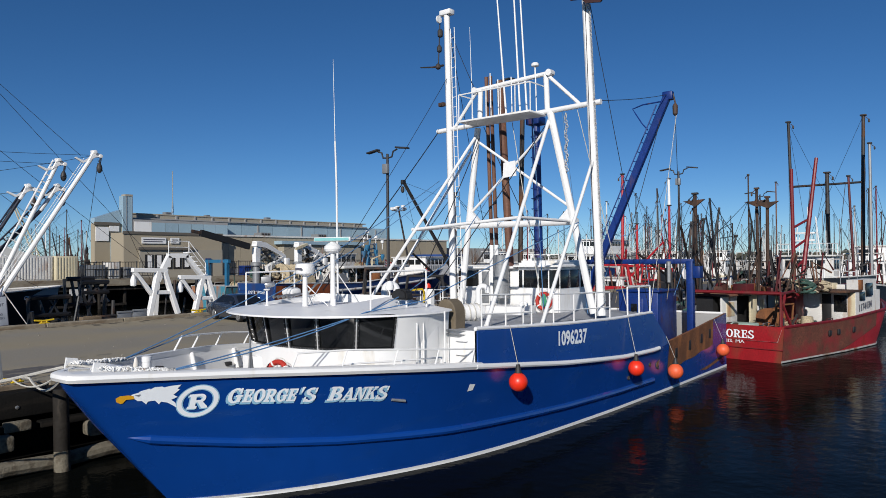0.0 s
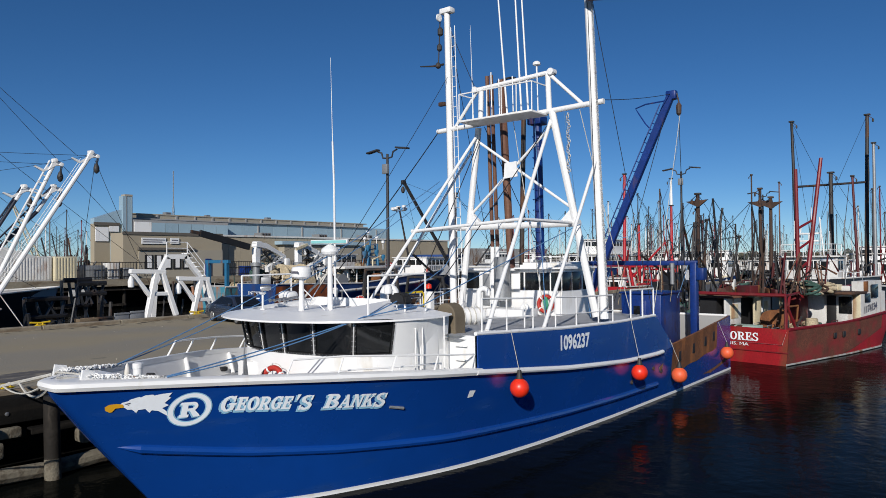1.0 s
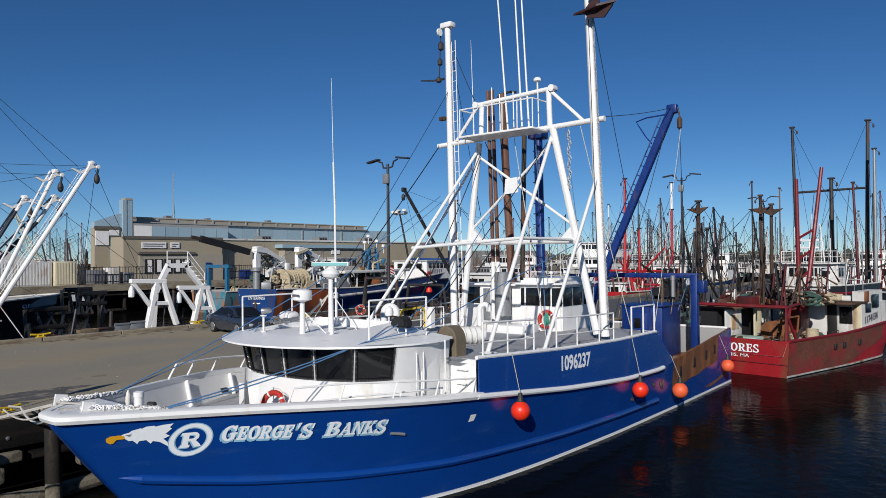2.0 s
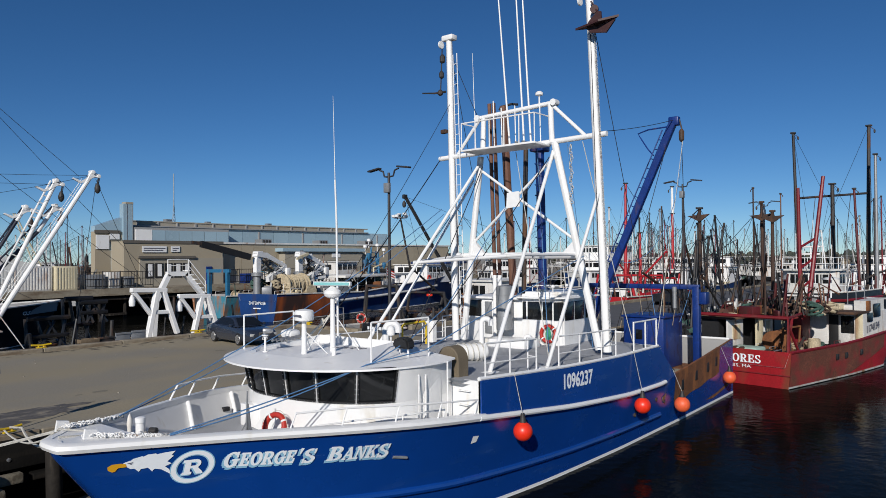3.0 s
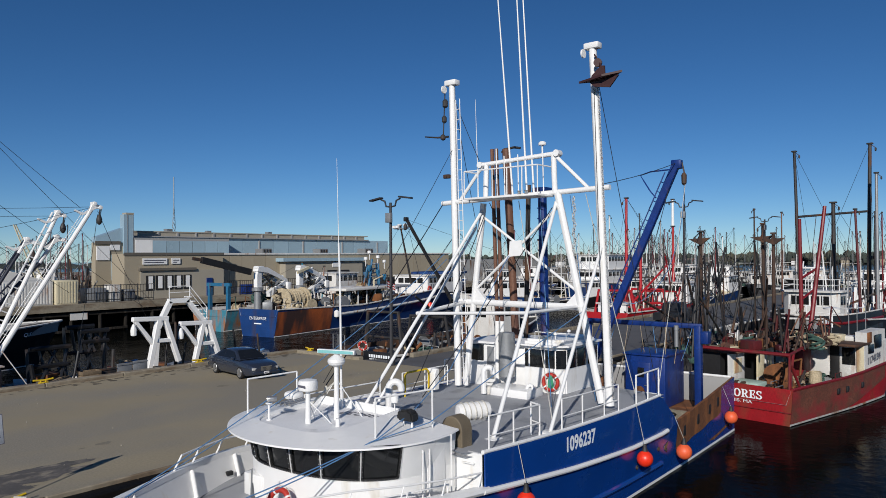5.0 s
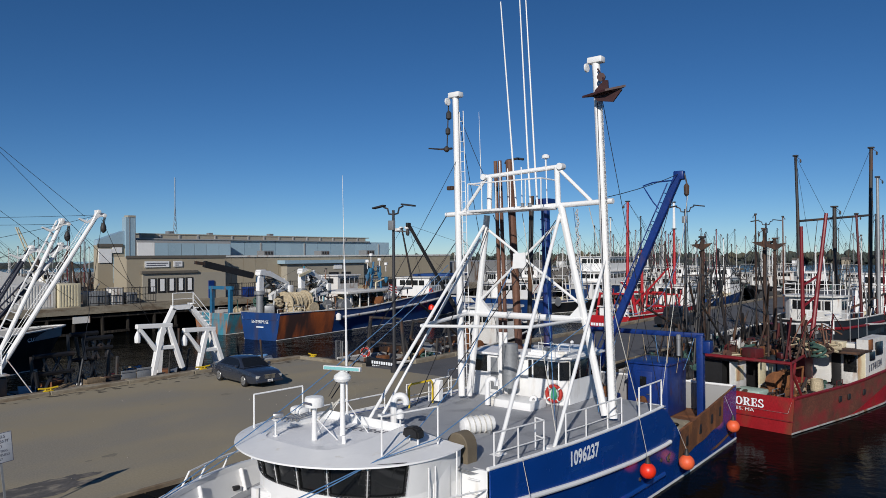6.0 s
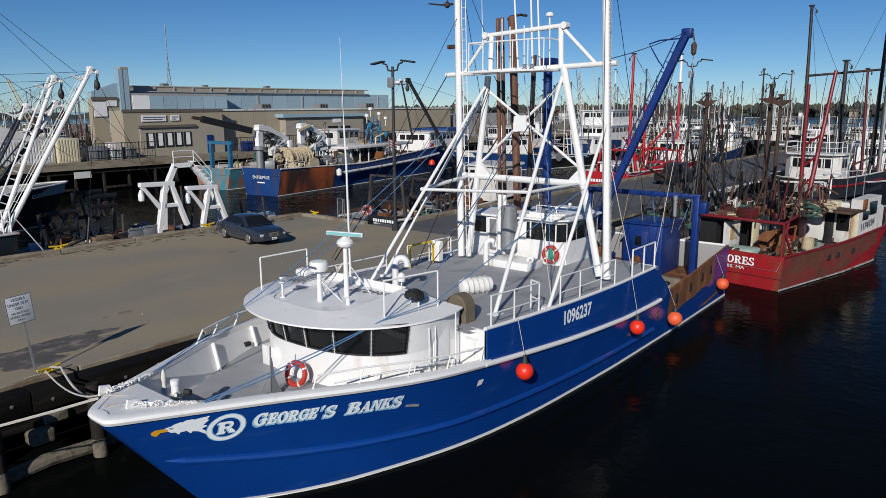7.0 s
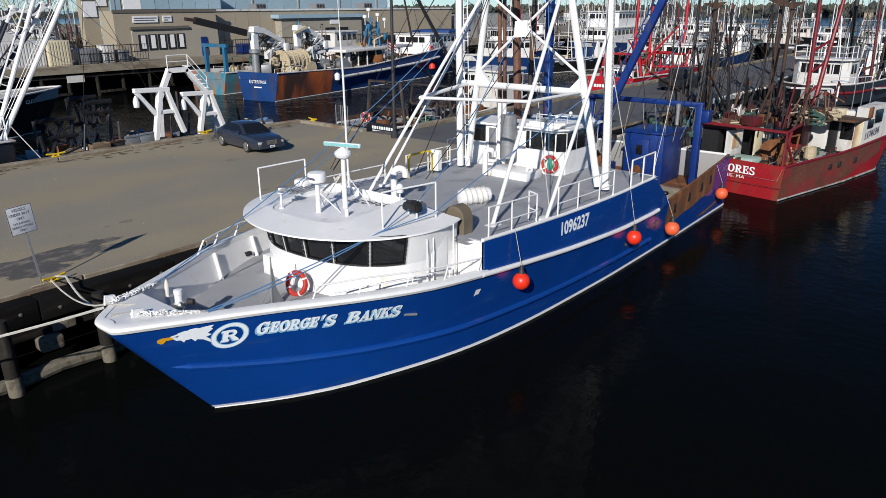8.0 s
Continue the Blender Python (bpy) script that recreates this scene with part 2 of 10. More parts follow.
def mesh_of(name, bm, material, smooth=True):
    me = bpy.data.meshes.new(name)
    bm.to_mesh(me)
    bm.free()
    for mm in material if isinstance(material, (list, tuple)) else [material]:
        me.materials.append(mm)
    if smooth:
        me.polygons.foreach_set("use_smooth", [True] * len(me.polygons))
        me.set_sharp_from_angle(angle=radians(30))
    return me


PLACED = set()


def part(name, bm, material, parent, label="", smooth=True):
    """One mesh object under a thing or part; the mesh is written in the thing's own axes about its base."""
    root = parent
    while root.parent:
        root = root.parent
    if root.name not in PLACED:
        bmesh.ops.translate(bm, verts=bm.verts, vec=-Vector(root.location))
    ob = new(name, mesh_of(name, bm, material, smooth))
    ob.parent = parent
    return tagged(ob, label)


def solo(name, bm, material, at, label, category, group="", kind="", smooth=True):
    """A thing of a single mesh."""
    bmesh.ops.translate(bm, verts=bm.verts, vec=-Vector(at))
    ob = new(name, mesh_of(name, bm, material, smooth))
    ob.location = at
    return tagged(ob, label, category, group, kind)


def box(bm, lo, hi, m=None, bevel=0.0):
    """An axis-aligned block between two corners, with its edges rounded by bevel."""
    c, s = [(a + b) / 2 for a, b in zip(lo, hi)], [abs(b - a) for a, b in zip(lo, hi)]
    r = bmesh.ops.create_cube(bm, size=1, matrix=Matrix.LocRotScale(c, None, s))
    vs = r["verts"]
    if bevel:
        es = list({e for v in vs for e in v.link_edges})
        vs = list({v for f in bmesh.ops.bevel(bm, geom=es, offset=bevel, segments=2, affect="EDGES", profile=0.5)["faces"] for v in f.verts} | {v for v in vs if v.is_valid})
    if m is not None:
        bmesh.ops.transform(bm, matrix=m, verts=vs)
    return vs


def tube(bm, pts, r, n=8, r2=None, cap=True):
    """A round bar along a line of points; r2: the radius at its end."""
    pts = [Vector(p) for p in pts]
    r2 = r if r2 is None else r2
    rings, k = [], len(pts)
    side = None
    for i, p in enumerate(pts):
        d = (pts[min(i + 1, k - 1)] - pts[max(i - 1, 0)]).normalized()
        if side is None:
            side = d.orthogonal().normalized()
        else:
            side = (side - d * side.dot(d)).normalized()
        up = d.cross(side)
        rad = r + (r2 - r) * i / max(1, k - 1)
        rings.append([bm.verts.new(p + (side * math.cos(a) + up * math.sin(a)) * rad) for a in [2 * math.pi * j / n for j in range(n)]])
    for a, b in zip(rings, rings[1:]):
        for j in range(n):
            bm.faces.new((a[j], a[(j + 1) % n], b[(j + 1) % n], b[j]))
    if cap:
        bm.faces.new(rings[0][::-1])
        bm.faces.new(rings[-1])
    return bm


def bar(bm, p, q, w, h, up=(0, 0, 1)):
    """A squared beam from p to q, w across and h deep."""
    p, q = Vector(p), Vector(q)
    d = (q - p).normalized()
    s = d.cross(Vector(up))
    s = s.normalized() if s.length > 1e-4 else d.orthogonal().normalized()
    u = s.cross(d)
    a = [bm.verts.new(e + s * x * w / 2 + u * y * h / 2) for e in (p, q) for x, y in ((-1, -1), (1, -1), (1, 1), (-1, 1))]
    for f in ((3, 2, 1, 0), (4, 5, 6, 7), (0, 1, 5, 4), (1, 2, 6, 5), (2, 3, 7, 6), (3, 0, 4, 7)):
        bm.faces.new([a[i] for i in f])
    return bm


def prism(bm, pts, lo, hi, axis=2):
    """A flat outline (two coordinates) drawn out along an axis."""
    def put(p, t):
        v = [p[0], p[1]]
        v.insert(axis, t)
        return bm.verts.new(v)
    a, b = [put(p, lo) for p in pts], [put(p, hi) for p in pts]
    k = len(pts)
    fs = [bm.faces.new(a[::-1]), bm.faces.new(b)]
    fs += [bm.faces.new((a[i], a[(i + 1) % k], b[(i + 1) % k], b[i])) for i in range(k)]
    bmesh.ops.recalc_face_normals(bm, faces=fs)
    return a + b


def loft(bm, rows, close=False):
    """A skin over rows of points."""
    vs = [[bm.verts.new(p) for p in row] for row in rows]
    k = len(vs[0])
    for a, b in zip(vs, vs[1:]):
        for j in range(k if close else k - 1):
            try:
                bm.faces.new((a[j], a[(j + 1) % k], b[(j + 1) % k], b[j]))
            except ValueError:
                pass
    return vs


def turned(bm, base, prof, n=20, axis=(0, 0, 1)):
    """A turned body: rows of (radius, height) about an axis from base."""
    q = Vector((0, 0, 1)).rotation_difference(Vector(axis))
    rows = [[Vector(base) + q @ Vector((r * math.cos(2 * math.pi * j / n), r * math.sin(2 * math.pi * j / n), h)) for j in range(n)] for r, h in prof]
    vs = loft(bm, rows, close=True)
    bm.faces.new(vs[0][::-1])
    bm.faces.new(vs[-1])
    return bm


def torus(bm, c, R, r, axis=(0, 0, 1), n=32, k=10, a0=0.0, a1=2 * math.pi):
    q = Vector((0, 0, 1)).rotation_difference(Vector(axis).normalized())
    full = abs(a1 - a0 - 2 * math.pi) < 1e-3
    cnt = n if full else n + 1
    rows = []
    for i in range(cnt):
        a = a0 + (a1 - a0) * i / n
        rows.append([Vector(c) + q @ Vector(((R + r * math.cos(b)) * math.cos(a), (R + r * math.cos(b)) * math.sin(a), r * math.sin(b))) for b in [2 * math.pi * j / k for j in range(k)]])
    if full:
        rows.append(rows[0])
    vs = loft(bm, rows, close=True)
    if full:
        bmesh.ops.remove_doubles(bm, verts=bm.verts, dist=1e-5)
    return vs


def sag(p, q, drop, n=10):
    """Points of a rope that hangs from p to q."""
    p, q = Vector(p), Vector(q)
    return [p.lerp(q, i / n) - Vector((0, 0, 4 * drop * (i / n) * (1 - i / n))) for i in range(n + 1)]


def lettering(text, height, spacing=1.0, bold=0.0, shear=0.0):
    """A flat mesh of text in x (along) and y (up), from 0, with its width."""
    cu = bpy.data.curves.new("text", "FONT")
    cu.body, cu.size, cu.space_character, cu.offset, cu.shear = text, 1.0, spacing, bold, shear
    cu.resolution_u = 3
    ob = bpy.data.objects.new("text", cu)
    scene.collection.objects.link(ob)
    me = bpy.data.meshes.new_from_object(ob.evaluated_get(bpy.context.evaluated_depsgraph_get()))
    bpy.data.objects.remove(ob)
    bm = bmesh.new()
    bm.from_mesh(me)
    bpy.data.meshes.remove(me)
    x0, x1 = min(v.co.x for v in bm.verts), max(v.co.x for v in bm.verts)
    y0, y1 = min(v.co.y for v in bm.verts), max(v.co.y for v in bm.verts)
    k = height / (y1 - y0)
    for v in bm.verts:
        v.co.x, v.co.y = (v.co.x - x0) * k, (v.co.y - y0) * k
    return bm, (x1 - x0) * k


def text_on(name, text, origin, along, up, height, material, parent=None, width=None, bold=0.0, label="", proud=0.006):
    """Letters laid on a flat face; origin is their lower left corner."""
    bm, w = lettering(text, height, bold=bold)
    along, up = Vector(along).normalized(), Vector(up).normalized()
    kx = 1 if width is None else width / w
    nn = along.cross(up)
    for v in bm.verts:
        v.co = Vector(origin) + along * (v.co.x * kx) + up * v.co.y + nn * proud
    return part(name, bm, material, parent, label, smooth=False)


def railing(parent, pts, height, material, r=0.022, mids=(0.5,), posts=None, post_r=None, name="railing"):
    """A pipe rail above a line of feet: the top rail, with its posts and lower rails as parts of it."""
    pts = [Vector(p) for p in pts]
    top = [p + Vector((0, 0, height)) for p in pts]
    bm = tube(bm_new(), top, r, 7)
    rail = part(name, bm, material, parent)
    for p, q in zip(pts, top):
        part("post", tube(bm_new(), [p, q], post_r or r, 6), material, rail)
    for m in mids:
        part("lower_rail", tube(bm_new(), [p + Vector((0, 0, height * m)) for p in pts], r * 0.8, 6), material, rail)
    return rail


def line(name, pts, r, material, label, category="rope", group="", n=5):
    """A rope or wire as a thing."""
    return solo(name, tube(bm_new(), pts, r, n), material, pts[0], label, category, group)


# ---- the blue trawler ----
XS = [-2.36, -2.345, -2.3, -2.2, -2.05, -1.9, -1.2, 0, 0.95, 2, 3.36, 4.5, 6, 8, 12, 17, 22, 26.6]
YS = [0.0, 0.09, 0.19, 0.31, 0.41, 0.48, 0.82, 1.40, 1.86, 2.44, 3.05, 3.33, 3.48, 3.56, 3.60, 3.52, 3.38, 3.15]
ZX = [-2.36, -1.2, 0.95, 3.36, 6, 8.2, 10.5, 14.5, 17.5, 19, 22, 26.6]
ZZ = [2.98, 2.93, 2.83, 2.70, 2.48, 2.28, 2.06, 1.80, 1.76, 1.93, 2.15, 2.5]
WX = [0, 1.25, 2.55, 3.3, 4.1, 4.94, 5.87, 6.88, 8.15, 9.54, 11.2, 14.2, 20, 26.6]
WY = [0, 0.95, 1.67, 1.94, 2.21, 2.48, 2.73, 2.93, 3.08, 3.20, 3.26, 3.33, 3.28, 3.12]
LOA = 26.6


def smooth_at(x, xs, ys):
    """A rounded line through the given places."""
    return sum(float(np.interp(x + d, xs, ys)) for d in (-0.5, -0.25, 0, 0.25, 0.5)) / 5 if 0.6 < x < LOA - 0.6 else float(np.interp(x, xs, ys))


def stem_x(z):
    return -2.36 * z / 2.98


def hull_y(x, z):
    """Half the hull's breadth at a place along it and a height."""
    s = (x - stem_x(z)) / (LOA - stem_x(z))
    xs, xw = -2.36 + s * (LOA + 2.36), s * LOA
    k = max(0.0, min(1.0, z / smooth_at(xs, ZX, ZZ)))
    a, b = smooth_at(xw, WX, WY) if s > 0 else 0, smooth_at(xs, XS, YS)
    return a + (b - a) * k**1.1


def hull_at(s, k):
    """A place on the hull's port skin: s along it, k from the water (0) to the rail (1)."""
    xs = -2.36 + s * (LOA + 2.36)
    z = k * smooth_at(xs, ZX, ZZ)
    x = stem_x(z) + s * (LOA - stem_x(z))
    return Vector((x, -hull_y(x, z), z))


def mirrored(rows):
    return [[Vector((p.x, -p.y, p.z)) for p in row] for row in rows]


def centre_y(x):
    """The boat's middle line lies slightly askew to the port rail."""
    return float(np.interp(x, [-2.4, 5.4], [0.2, 0.5]))


def stb(p):
    """The starboard twin of a port place."""
    k = max(min(1, max(0, p.z / 2.9)), min(1, max(0, p.x / 8))) * float(np.interp(p.x, [-2.36, -1.5], [0.12, 1]))
    return Vector((p.x, -p.y + 2 * k * centre_y(p.x), p.z))


def stb_rows(rows):
    return [[stb(p) for p in row] for row in rows]


def side(x, y, z, sgn):
    p = Vector((x, -y, z))
    return p if sgn < 0 else stb(p)


trawler = thing("fishing_trawler", (0, 0, 0), "blue steel fishing trawler with white wheelhouse, moored at the pier", "boat")
SS = [0, 0.0003, 0.0008, 0.002, 0.004, 0.0065, 0.0107, 0.016, 0.026, 0.04, 0.055, 0.07, 0.09, 0.11] + [0.135 + 0.865 * i / 38 for i in range(39)]

bm = bm_new()
KK = [0.032, 0.15, 0.26, 0.36, 0.44, 0.52, 0.62, 0.72, 0.82, 0.92, 1.0]
rows = [[hull_at(s, k) for k in KK] for s in SS]
for p in [p for row in rows for p in row]:
    p.x = max(p.x, -2.27)
loft(bm, rows)
loft(bm, stb_rows(rows)[::-1])
loft(bm, [rows[-1], stb_rows(rows)[-1]])
nose = [Vector((p.x - 0.02 * k, stb(p).y / 2, p.z)) for p, k in zip(rows[0], KK)]
loft(bm, [stb_rows(rows)[0], nose, rows[0]])
bmesh.ops.remove_doubles(bm, verts=bm.verts, dist=0.002)
bmesh.ops.recalc_face_normals(bm, faces=bm.faces)
hull = part("hull", bm, M_BLUE, trawler, "glossy royal blue steel hull plating")

bm = bm_new()
for sgn in (1, -1):
    rr = []
    for s in SS:
        p0 = hull_at(s, 0.0)
        p1 = hull_at(s, 0.036)
        rr.append([Vector((p.x, (p.y - 0.012) * sgn, z)) for p, z in ((p0, -0.02), (p0, 0.03), (p1, 0.095))] + [Vector((p1.x, p1.y * sgn + 0.03 * sgn, 0.095))])
    loft(bm, rr if sgn > 0 else rr[::-1])
loft(bm, [[Vector((LOA + 0.012, y, z)) for z in (-0.02, 0.095)] for y in (-2.97, 2.97)])
part("boot_stripe", bm, M_WHITE, trawler, "white waterline stripe")
bm = bm_new()
rows = [[Vector((p.x + 0.2 * d, p.y * (1 - 0.12 * d), -d)) for d in (0.0, 0.5, 1.1, 1.6)] for p in [hull_at(s, 0.0) for s in SS]]
loft(bm, rows)
loft(bm, mirrored(rows)[::-1])
part("keel_plating", bm, M_BLACKHULL, trawler, "dark antifouled underwater plating")

# the half-round knuckle that runs along the side
KX, KZ = [-1.15, -0.4, 1.1, 2.9, 5.7, 10.9, 14.6, 18.5], [1.66, 1.52, 1.28, 1.08, 0.90, 0.70, 0.63, 0.6]
for sgn in (-1, 1):
    bm = bm_new()
    pts = []
    for i in range(60):
        x = -1.12 + (18.4 + 1.12) * i / 59
        z = float(np.interp(x, KX, KZ))
        pts.append(side(x, hull_y(x, z) - 0.02, z, sgn))
    tube(bm, [pts[0], pts[0].lerp(pts[1], 0.55), pts[1].lerp(pts[2], 0.2)], 0.01, 10, 0.105, cap=True)
    tube(bm, [pts[1].lerp(pts[2], 0.2)] + pts[2:-3], 0.105, 10)
    part("rubbing_knuckle", bm, M_BLUE, trawler)

# white rail cap round the bow, then along the side as a rubbing pipe
bm = bm_new()
n_cap = [i for i, s in enumerate(SS) if hull_at(s, 1).x < 6.5]
rows = []
for sgn, idx in ((-1, n_cap[::-1]), (0, [0]), (1, n_cap)):
    for i in idx:
        p = hull_at(SS[i], 1.0)
        tg = hull_at(SS[i + 1], 1.0) - hull_at(SS[max(0, i - 1)], 1.0)
        out = Vector((tg.y, -tg.x, 0)).normalized()
        if i == 0:
            out = Vector((-1, 0, 0))
        base = Vector((max(p.x, -2.25), p.y, p.z))
        if sgn == 0:
            base, out = Vector((-2.25, 0.025, p.z)), Vector((-1, 0, 0))
        prof = [(0.05, -0.09), (0.09, -0.02), (0.07, 0.05), (0.0, 0.075), (-0.17, 0.075), (-0.18, -0.04)]
        row = [base + out * o + Vector((0, 0, h)) for o, h in prof]
        if sgn > 0:
            row = [stb(q) for q in row]
        rows.append(row)
loft(bm, rows, close=True)
bmesh.ops.recalc_face_normals(bm, faces=bm.faces)
part("rail_cap", bm, M_WHITE, trawler, "white rail cap along the bulwark")
for sgn in (-1, 1):
    pts = []
    for i in range(40):
        x = 6.2 + (17.6 - 6.2) * i / 39
        z = smooth_at(x, ZX, ZZ)
        pts.append(side(x, hull_y(x, z) + 0.03, z, sgn))
    part("rubbing_rail", tube(bm_new(), pts, 0.075, 10), M_WHITE, trawler, "white half-round rubbing rail")

# inside of the bow bulwark, fore deck, bow plate
DECK_Z, UP_Z = 2.1, 3.25
bm = bm_new()
idx = [i for i, s in enumerate(SS) if i > 1 and hull_at(s, 1).x < 6.6]
rows = []
for i in idx:
    top = hull_at(SS[i], 1.0)
    low = hull_at(SS[i], DECK_Z / top.z)
    rows.append([Vector((max(top.x, -2.1) + 0.05, min(0, top.y + 0.16), top.z - 0.03)), Vector((low.x + 0.08, min(0, low.y + 0.12), DECK_Z))])
loft(bm, rows[::-1])
loft(bm, stb_rows(rows))
part("bulwark_lining", bm, M_WHITE, trawler)
bm = bm_new()
loft(bm, [[r[1], stb(r[1])] for r in rows])
bmesh.ops.recalc_face_normals(bm, faces=bm.faces)
part("fore_deck", bm, M_DECK, trawler, "grey painted fore deck")
bm = bm_new()
rr = []
for x in (-2.38, -2.3, -2.1, -1.8, -1.5, -1.2, -0.98):
    p = hull_at(max(0.0, (x + 2.36) / (LOA + 2.36)), 1.0)
    rr.append([p + Vector((0.12, 0.03, 0.06)), stb(p) + Vector((0.12, -0.03, 0.06))])
rr += [[p - Vector((0, 0, 0.2)) for p in rr[-1]]]
loft(bm, rr)
part("bow_plate", bm, M_WHITE, trawler, "white plate over the stem")
for x in (2.2, 4.05):
    for sgn in (1, -1):
        zt = smooth_at(x, ZX, ZZ)
        top, low = side(x + 0.12, hull_y(x, zt) - 0.2, zt - 0.04, sgn), side(x - 0.05, hull_y(x, DECK_Z) - 0.26, DECK_Z, sgn)
        part("bulwark_stay", tube(bm_new(), [top, low], 0.055, 10), M_WHITE, trawler)
bm = bm_new()
box(bm, (3.6, 3.30, 2.2), (3.8, 3.42, 2.31), m=None, bevel=0.01)
part("rope_port", bm, M_BLACK, trawler, "black opening in the bulwark")

# upper side plating from the wheelhouse aft, with its white cap
UX, UZ = [6.33, 10.5, 14.0, 17.1], [3.38, 3.20, 3.12, 3.13]
for sgn in (-1, 1):
    bm = bm_new()
    rows = []
    for i in range(34):
        x = 6.33 + (18.75 - 6.33) * i / 33
        zb = smooth_at(x, ZX, ZZ)
        zt = float(np.interp(x, UX, UZ)) if x <= 17.1 else 3.13 + (1.93 - 3.13) * (x - 17.1) / (18.75 - 17.1)
        y = hull_y(x, zb)
        lean = 0.02
        rows.append([side(x, y + 0.004, zb - 0.02, sgn), side(x, y - lean, max(zt, zb + 0.01), sgn), side(x, y - lean - 0.08, max(zt, zb + 0.01), sgn), side(x, y - 0.1, zb, sgn)])
    loft(bm, rows)
    bm.faces.new([v for v in bm.verts][:4])
    bmesh.ops.recalc_face_normals(bm, faces=bm.faces)
    up = part("upper_side", bm, M_BLUE, trawler, "blue upper side plating")
    pts = [side(6.3 + 10.8 * i / 16, hull_y(6.3 + 10.8 * i / 16, smooth_at(6.3 + 10.8 * i / 16, ZX, ZZ)) - 0.06, float(np.interp(6.3 + 10.8 * i / 16, UX, UZ)) + 0.01, sgn) for i in range(17)]
    part("cap_strip", tube(bm_new(), pts, 0.055, 8), M_WHITE, up, "white cap strip")

# boat deck
bm = bm_new()
rows = []
for i in range(24):
    x = 6.15 + (17.6 - 6.15) * i / 23
    y = hull_y(x, smooth_at(x, ZX, ZZ)) - 0.10
    if x < 6.3:
        y = 2.95
    c = centre_y(x)
    rows.append([Vector((x, c + k * (y + c), float(np.interp(x, UX, UZ)) - 0.05 + 0.06 * (1 - k * k))) for k in (-1, -0.6, -0.2, 0.2, 0.6, 1)])
loft(bm, rows)
loft(bm, [[v + Vector((0, 0, -0.1)) for v in row] for row in rows][::-1])
part("boat_deck", bm, M_DECK, trawler, "grey painted boat deck")
for sgn in (-1, 1):
    y0, y1 = ((-3.42, -2.4) if sgn < 0 else (3.4, 4.42))
    bm = bm_new()
    box(bm, (6.33, y0, 2.44), (6.41, y1, 3.33))
    box(bm, (6.335, y0 + (0.12 if sgn < 0 else 0), 2.05), (6.405, y1 - (0.12 if sgn > 0 else 0), 2.44))
    part("front_bulkhead", bm, M_WHITE, trawler)
bm = bm_new()
box(bm, (17.5, -3.3, 1.2), (17.6, 4.3, 3.1))
part("aft_bulkhead", bm, M_WHITE, trawler)

# wheelhouse: an oval front, with windows that lean out at the top
CX, CY, WA, WB = 5.4, 0.5, 2.2, 3.0
WZ0, WZ1 = 2.98, 3.84


def oval(phi, grow, z, a=WA, b=WB, e=0.85):
    c, s = math.cos(phi), math.sin(phi)
    if a == WA and s < 0:
        # the port half is rounder and a little narrower
        b, e = b * (1 - 0.07 * min(1, -2 * s)), 0.85 + 0.15 * min(1, -2 * s)
    return Vector((CX - a * grow * math.copysign(abs(c) ** e, c), CY - b * grow * math.copysign(abs(s) ** e, s), z))


def wall_row(grow, z, n=48, back=6.32):
    return [Vector((back, CY - WB * grow, z))] + [oval(math.pi / 2 - math.pi * i / n, grow, z) for i in range(n + 1)] + [Vector((back, CY + WB * 0.93 * grow, z))]


bm = bm_new()
loft(bm, [wall_row(1.03, DECK_Z), wall_row(1.0, 2.4), wall_row(1.0, WZ0)])
loft(bm, [wall_row(1.0, WZ0 + 0.001), wall_row(0.94, WZ0 + 0.001)])
bmesh.ops.recalc_face_normals(bm, faces=bm.faces)
house = part("wheelhouse", bm, M_WHITE, trawler, "white wheelhouse with rounded front")
# black sheet behind the panes, put in for the dimness of the cabin
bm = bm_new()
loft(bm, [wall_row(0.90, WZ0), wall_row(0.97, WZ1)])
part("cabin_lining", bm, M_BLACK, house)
edges = [-68.5, -45, -23, -5.5, 6.5 - 0.5, 23, 45, 68.5]


def win_pt(deg, k):
    return oval(radians(deg), 1.0 + 0.07 * k, WZ0 + (WZ1 - WZ0) * k)


for d0, d1 in zip(edges, edges[1:]):
    n = 6
    g = 0.9
    span = [d0 + g + (d1 - d0 - 2 * g) * i / n for i in range(n + 1)]
    bm = bm_new()
    rows = [[win_pt(d, k) for k in (0.04, 0.99)] for d in span]
    for row in rows:
        for p in row:
            p.x, p.y = CX + (p.x - CX) * 0.985, CY + (p.y - CY) * 0.985
    loft(bm, rows)
    win = part("window", bm, M_GLASS, house, "dark tinted window")
    loop = [win_pt(d, 0.04) for d in span] + [win_pt(d, 0.99) for d in span[::-1]]
    part("gasket", tube(bm_new(), loop + [loop[0]], 0.026, 6, cap=False), M_BLACK, win, "black window gasket")
    for i in range(11):
        for k in (0.035, 0.985):
            p = win_pt(d0 + g + (d1 - d0 - 2 * g) * i / 10, k)
            nrm = (p - Vector((CX, CY, p.z))).normalized()
            part("bolt", turned(bm_new(), p + nrm * 0.02, [(0.015, 0), (0.009, 0.012)], 5, nrm), M_STEEL, win)
    for d in (d0 + g, d1 - g):
        for i in range(1, 7):
            p = win_pt(d, i / 7)
            nrm = (p - Vector((CX, CY, p.z))).normalized()
            part("bolt", turned(bm_new(), p + nrm * 0.02, [(0.015, 0), (0.009, 0.012)], 5, nrm), M_STEEL, win)
for d in edges:
    part("mullion", bar(bm_new(), win_pt(d, 0.0), win_pt(d, 1.0), 0.02, 0.03, (1, 0, 0)), M_WHITE, house)
